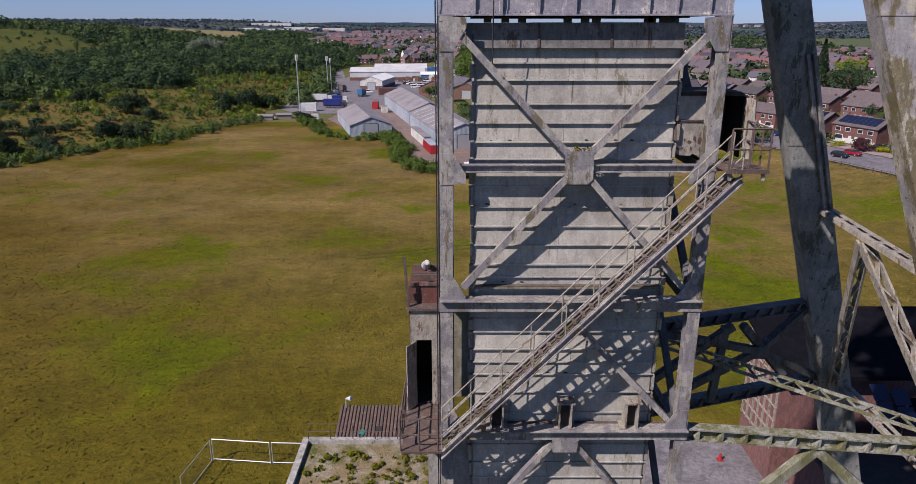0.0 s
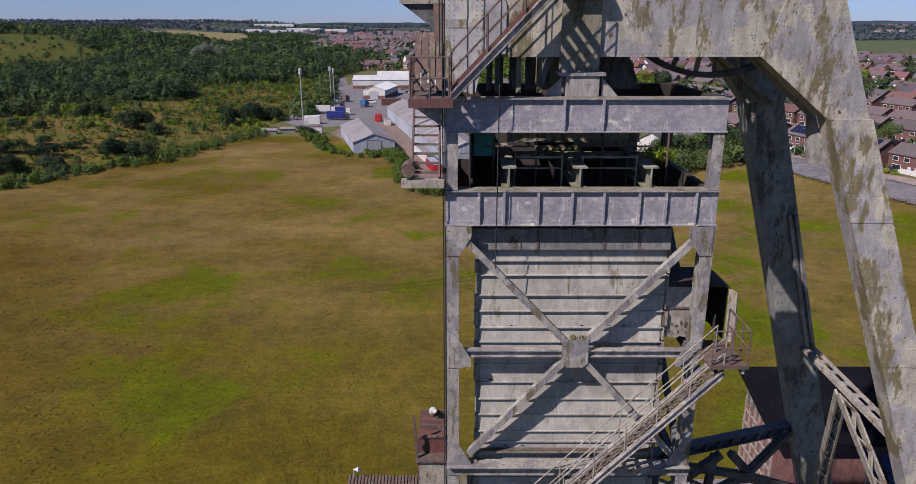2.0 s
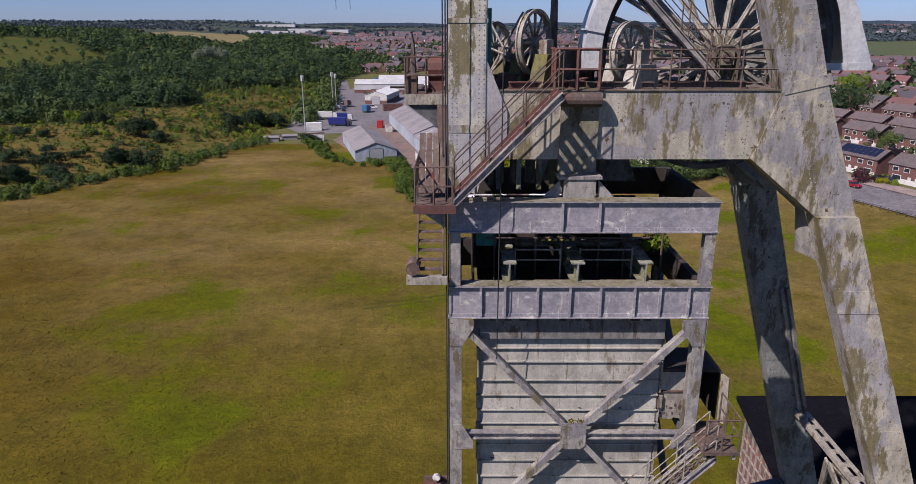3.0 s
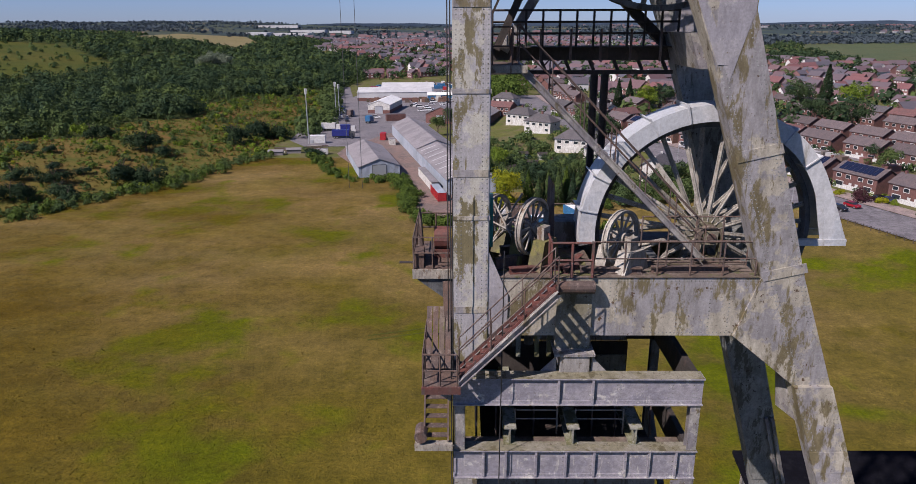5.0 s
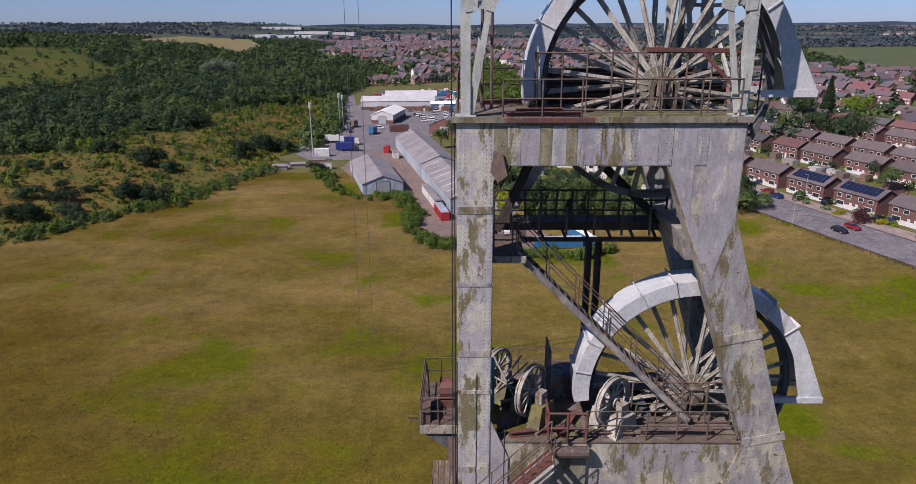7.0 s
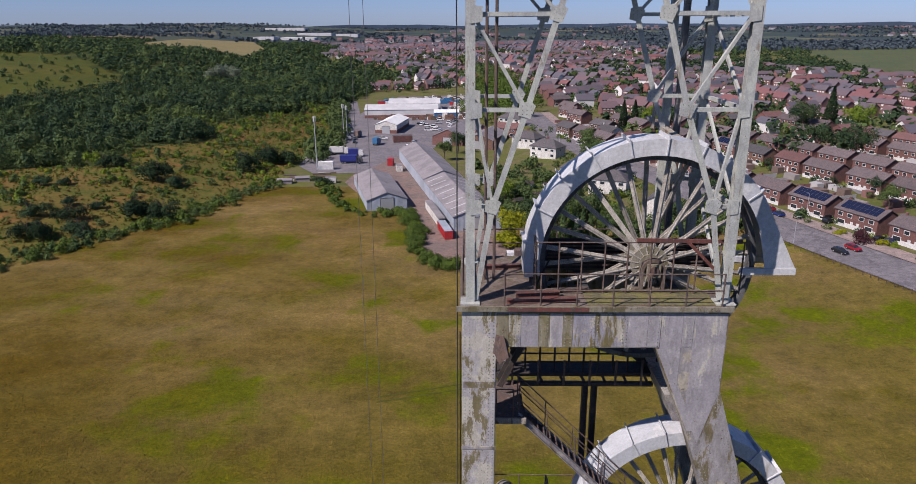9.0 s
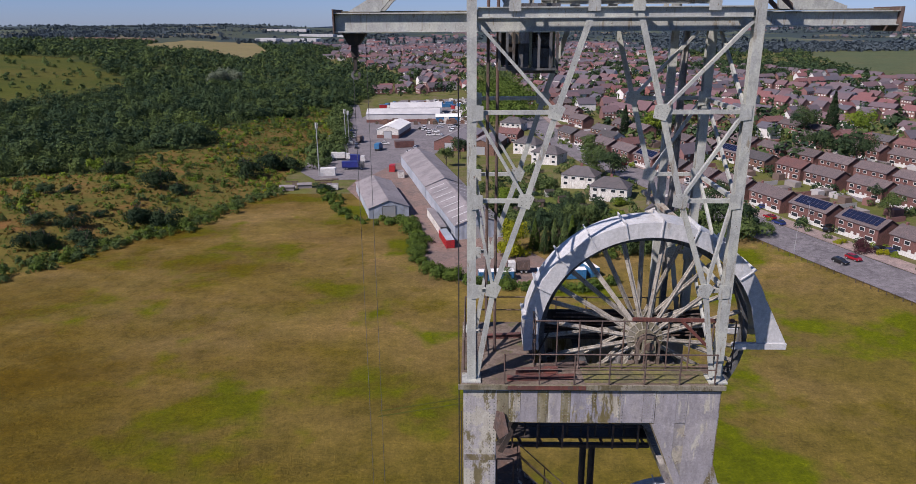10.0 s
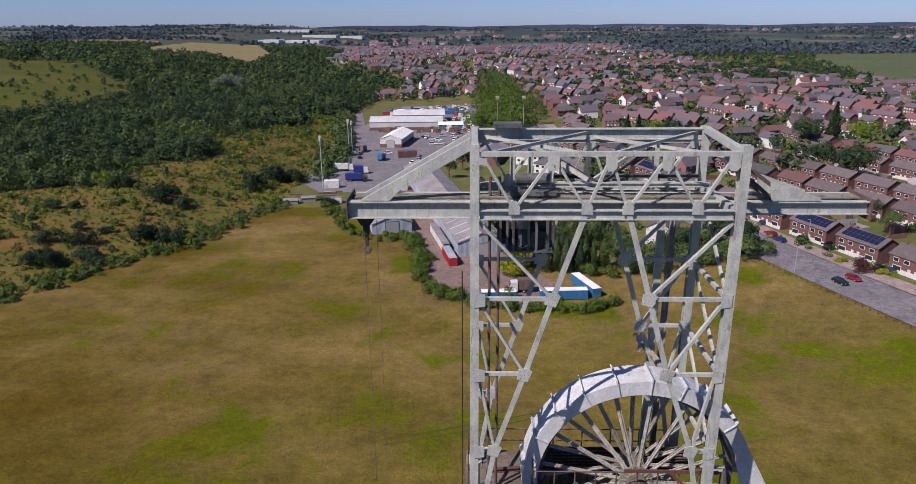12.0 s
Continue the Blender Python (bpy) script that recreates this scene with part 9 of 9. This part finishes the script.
# ---- pithead buildings round the tower foot ----
hall = thing("winding_house", (36, 50, 0), "brick winding house under a black bitumen roof", "building")
part("wall", Geo().block(24.6, 25.0, 47, 53, 0, 9.6).block(25.0, 48, 47, 47.4, 0, 9.6).block(25.0, 48, 52.6, 53, 0, 11.2).block(48, 48.4, 47, 53, 0, 10.6), B_RED, hall)
part("roof", Geo().add([(24.0, 45.8, 9.8), (49, 45.8, 9.8), (49, 54.0, 12.0), (24.0, 54.0, 12.0), (24.0, 45.8, 10.1), (49, 45.8, 10.1), (49, 54.0, 12.3), (24.0, 54.0, 12.3)], [(3, 2, 1, 0), (4, 5, 6, 7), (0, 1, 5, 4), (1, 2, 6, 5), (2, 3, 7, 6), (3, 0, 4, 7)]), R_BLACK, hall)
part("gable_infill", Geo().add([(24.62, 47, 9.6), (24.62, 53, 9.6), (24.62, 53, 11.7), (24.62, 47, 10.1), (24.9, 47, 9.6), (24.9, 53, 9.6), (24.9, 53, 11.7), (24.9, 47, 10.1)], [(0, 1, 2, 3), (7, 6, 5, 4), (0, 4, 5, 1), (1, 5, 6, 2), (2, 6, 7, 3), (3, 7, 4, 0)]), M_DARK, hall)
for k in range(7):
    y = 47.2 + k * 0.92
    part("glazing_bar", Geo().block(24.45, 24.6, y - 0.05, y + 0.05, 3.0, 9.9 + k * 0.25), M_CREAM, hall)
for k in range(6):
    part("glazing_bar", Geo().block(24.43, 24.58, 47.1, 52.8, 3.2 + k * 1.15, 3.28 + k * 1.15), M_CREAM, hall)
annex = thing("brick_annex", (38, 42, 0), "low red brick annex with solar panels leaning on its roof", "building")
part("wall", Geo().block(33.2, 44, 38.5, 45.6, 0, 8.2), B_RED, annex)
part("roof", Geo().block(33.0, 44.2, 38.3, 45.7, 8.22, 8.4), R_BLACK, annex)
part("wall", Geo().block(25.5, 33.18, 34, 45.4, 0, 5.4), B_RED, annex)
part("roof", Geo().block(25.3, 33.15, 33.8, 45.7, 5.42, 5.6), M_BROWN_SHADE, annex)
for i in range(2):
    for j in range(2):
        x0, y0, z0 = 30.9 + i * 1.25, 43.4 + j * 1.15 - i * 0.5, 8.0 + j * 0.85 - i * 0.1
        part("solar_panel", Geo().bar((x0, y0, z0), (x0, y0 + 1.05, z0 + 0.78), 1.15, 0.05), SOLAR, annex)
for x in (30.6, 31.6, 32.8):
    part("panel_stand", Geo().bar((x, 44.6, 5.6), (x, 44.6, 8.7), 0.08, 0.08), GALV, annex)
low = thing("low_flat_building", (-5, 33, 0), "low concrete-edged building with grass on its flat roof", "building")
part("wall", Geo().block(-9.6, 2.0, 25.2, 38.0, 0, 9.6), M_CONC, low)
part("parapet", Geo().block(-9.8, -9.4, 25.0, 38.2, 9.61, 10.0).block(-9.4, 2.2, 37.8, 38.2, 9.61, 10.0), M_CONC, low)
part("grass_roof", Geo().block(-9.4, 2.0, 25.2, 37.79, 9.605, 9.72), G_ROOF, low, "dry weeds on the roof")
lt = thing("corrugated_lean_to", (-5.5, 40, 8), "rusty corrugated sheet lean-to with torn holes", "shed")
for i in range(22):
    x = -8.0 + i * 0.235
    part("sheet_rib", Geo().add([(x, 38.4, 9.2), (x + 0.225, 38.4, 9.2), (x + 0.225, 41.8, 10.05), (x, 41.8, 10.05), (x + 0.06, 38.4, 9.29), (x + 0.165, 38.4, 9.29), (x + 0.165, 41.8, 10.14), (x + 0.06, 41.8, 10.14)], [(0, 1, 2, 3), (7, 6, 5, 4), (0, 4, 5, 1), (1, 5, 6, 2), (2, 6, 7, 3), (3, 7, 4, 0)]), M_RUST, lt)
part("wall", Geo().block(-8.0, -2.9, 38.45, 41.7, 0, 9.1), B_BROWN, lt)
part("tarp_patch", Geo().bar((-6.3, 39.2, 9.52), (-6.2, 39.6, 9.62), 0.35, 0.02), M_TEAL, lt, "torn teal patch")
part("dark_hole", Geo().bar((-5.2, 39.5, 9.6), (-5.2, 39.9, 9.7), 0.4, 0.02), M_BLACK, lt, "black hole")
railing([(-9.4, 37.8, 10.1), (-2.4, 37.8, 10.1)], "rusty pipe rail along the roof edge", 0.9, 1.4)
siren = thing("siren_horn", (-7.6, 41.6, 10.05), "small white horn siren on a short pole", "siren")
part("pole", Geo().tube((-7.6, 41.6, 10.05), (-7.6, 41.6, 10.75), 0.05, 6), GALV, siren)
part("horn", Geo().tube((-7.6, 41.6, 10.75), (-7.2, 41.45, 10.85), 0.05, 10, 0.18), P_WHITE, siren)
mf = thing("mesh_fence", (-14, 44, 0), "temporary galvanised mesh fence panels", "fence")
for x0, y0, x1, y1 in ((-20.5, 50, -15.6, 49.5), (-15.4, 49.5, -10.6, 49.3), (-20.6, 49.8, -21.2, 45)):
    p, q = Vector((x0, y0, 0.05)), Vector((x1, y1, 0.05))
    for z in (0.1, 2.0):
        part("frame_tube", Geo().tube(p + Vector((0, 0, z)), q + Vector((0, 0, z)), 0.04, 5), GALV, mf)
    for c in (p, q):
        part("frame_tube", Geo().tube(c, c + Vector((0, 0, 2.0)), 0.04, 5), GALV, mf)
    for i in range(1, 24):
        c = p.lerp(q, i / 24)
        part("mesh_wire", Geo().tube(c + Vector((0, 0, 0.1)), c + Vector((0, 0, 2.0)), 0.006, 3), M_RUST, mf)
part("sign_board", Geo().block(-11.4, -10.9, 49.22, 49.25, 0.9, 1.6), P_WHITE, mf)
cone = thing("traffic_cone", (22.0, 50.0, 0), "small red traffic cone in the yard", "cone")
part("body", Geo().tube((22.0, 50.0, 0.1), (22.0, 50.0, 0.75), 0.2, 10, 0.05), P_RED, cone)
part("base", Geo().block(21.75, 22.25, 49.75, 50.25, 0.05, 0.1), P_RED, cone)

# garden shrubs and hedges between the houses
gp = []
for row, off in ((0, -9), (0, 14), (1, 34), (1, 52), (2, 74), (2, 86), (3, 116)):
    a = (113.7 + 0.34 * 70 + 0.94 * off, 194 - 0.94 * 70 + 0.34 * off)
    b = (113.7 - 0.34 * 215 + 0.94 * off, 194 + 0.94 * 215 + 0.34 * off)
    gp += along([a, b], 75, 2.2)
wood("garden_shrubs", gp[::3], 0.6, 1.5, L_LIGHT, 90, 0.15, "bright garden shrubs between the houses", 0.5)
wood("garden_shrubs", gp[1::3], 0.6, 2.2, L_MID, 90, 0.15, "green garden shrubs between the houses", 0.6)
wood("garden_shrubs", gp[2::3], 0.6, 2.0, L_DARK, 90, 0.15, "dark garden shrubs between the houses", 0.6)
wood("garden_shrubs", scatter(rs, 160, (2, 62, 208, 300), lambda x, y: x < road_x(y) - 16 and all(math.hypot(x - a, y - b) > 9 for a, b in TAKEN)), 0.8, 2.6, L_MID, 110, 0.14, "garden trees and shrubs behind white houses", 0.6)

wood("roof_weeds", [(rs.uniform(-9, -1), rs.uniform(26, 37)) for _ in range(240)], 0.06, 0.26, M_TUFT, 26, 0.32, "dry weeds growing on the flat roof", 0.2)
roofw = bpy.data.objects["roof_weeds"]
roofw.location.z = 9.7
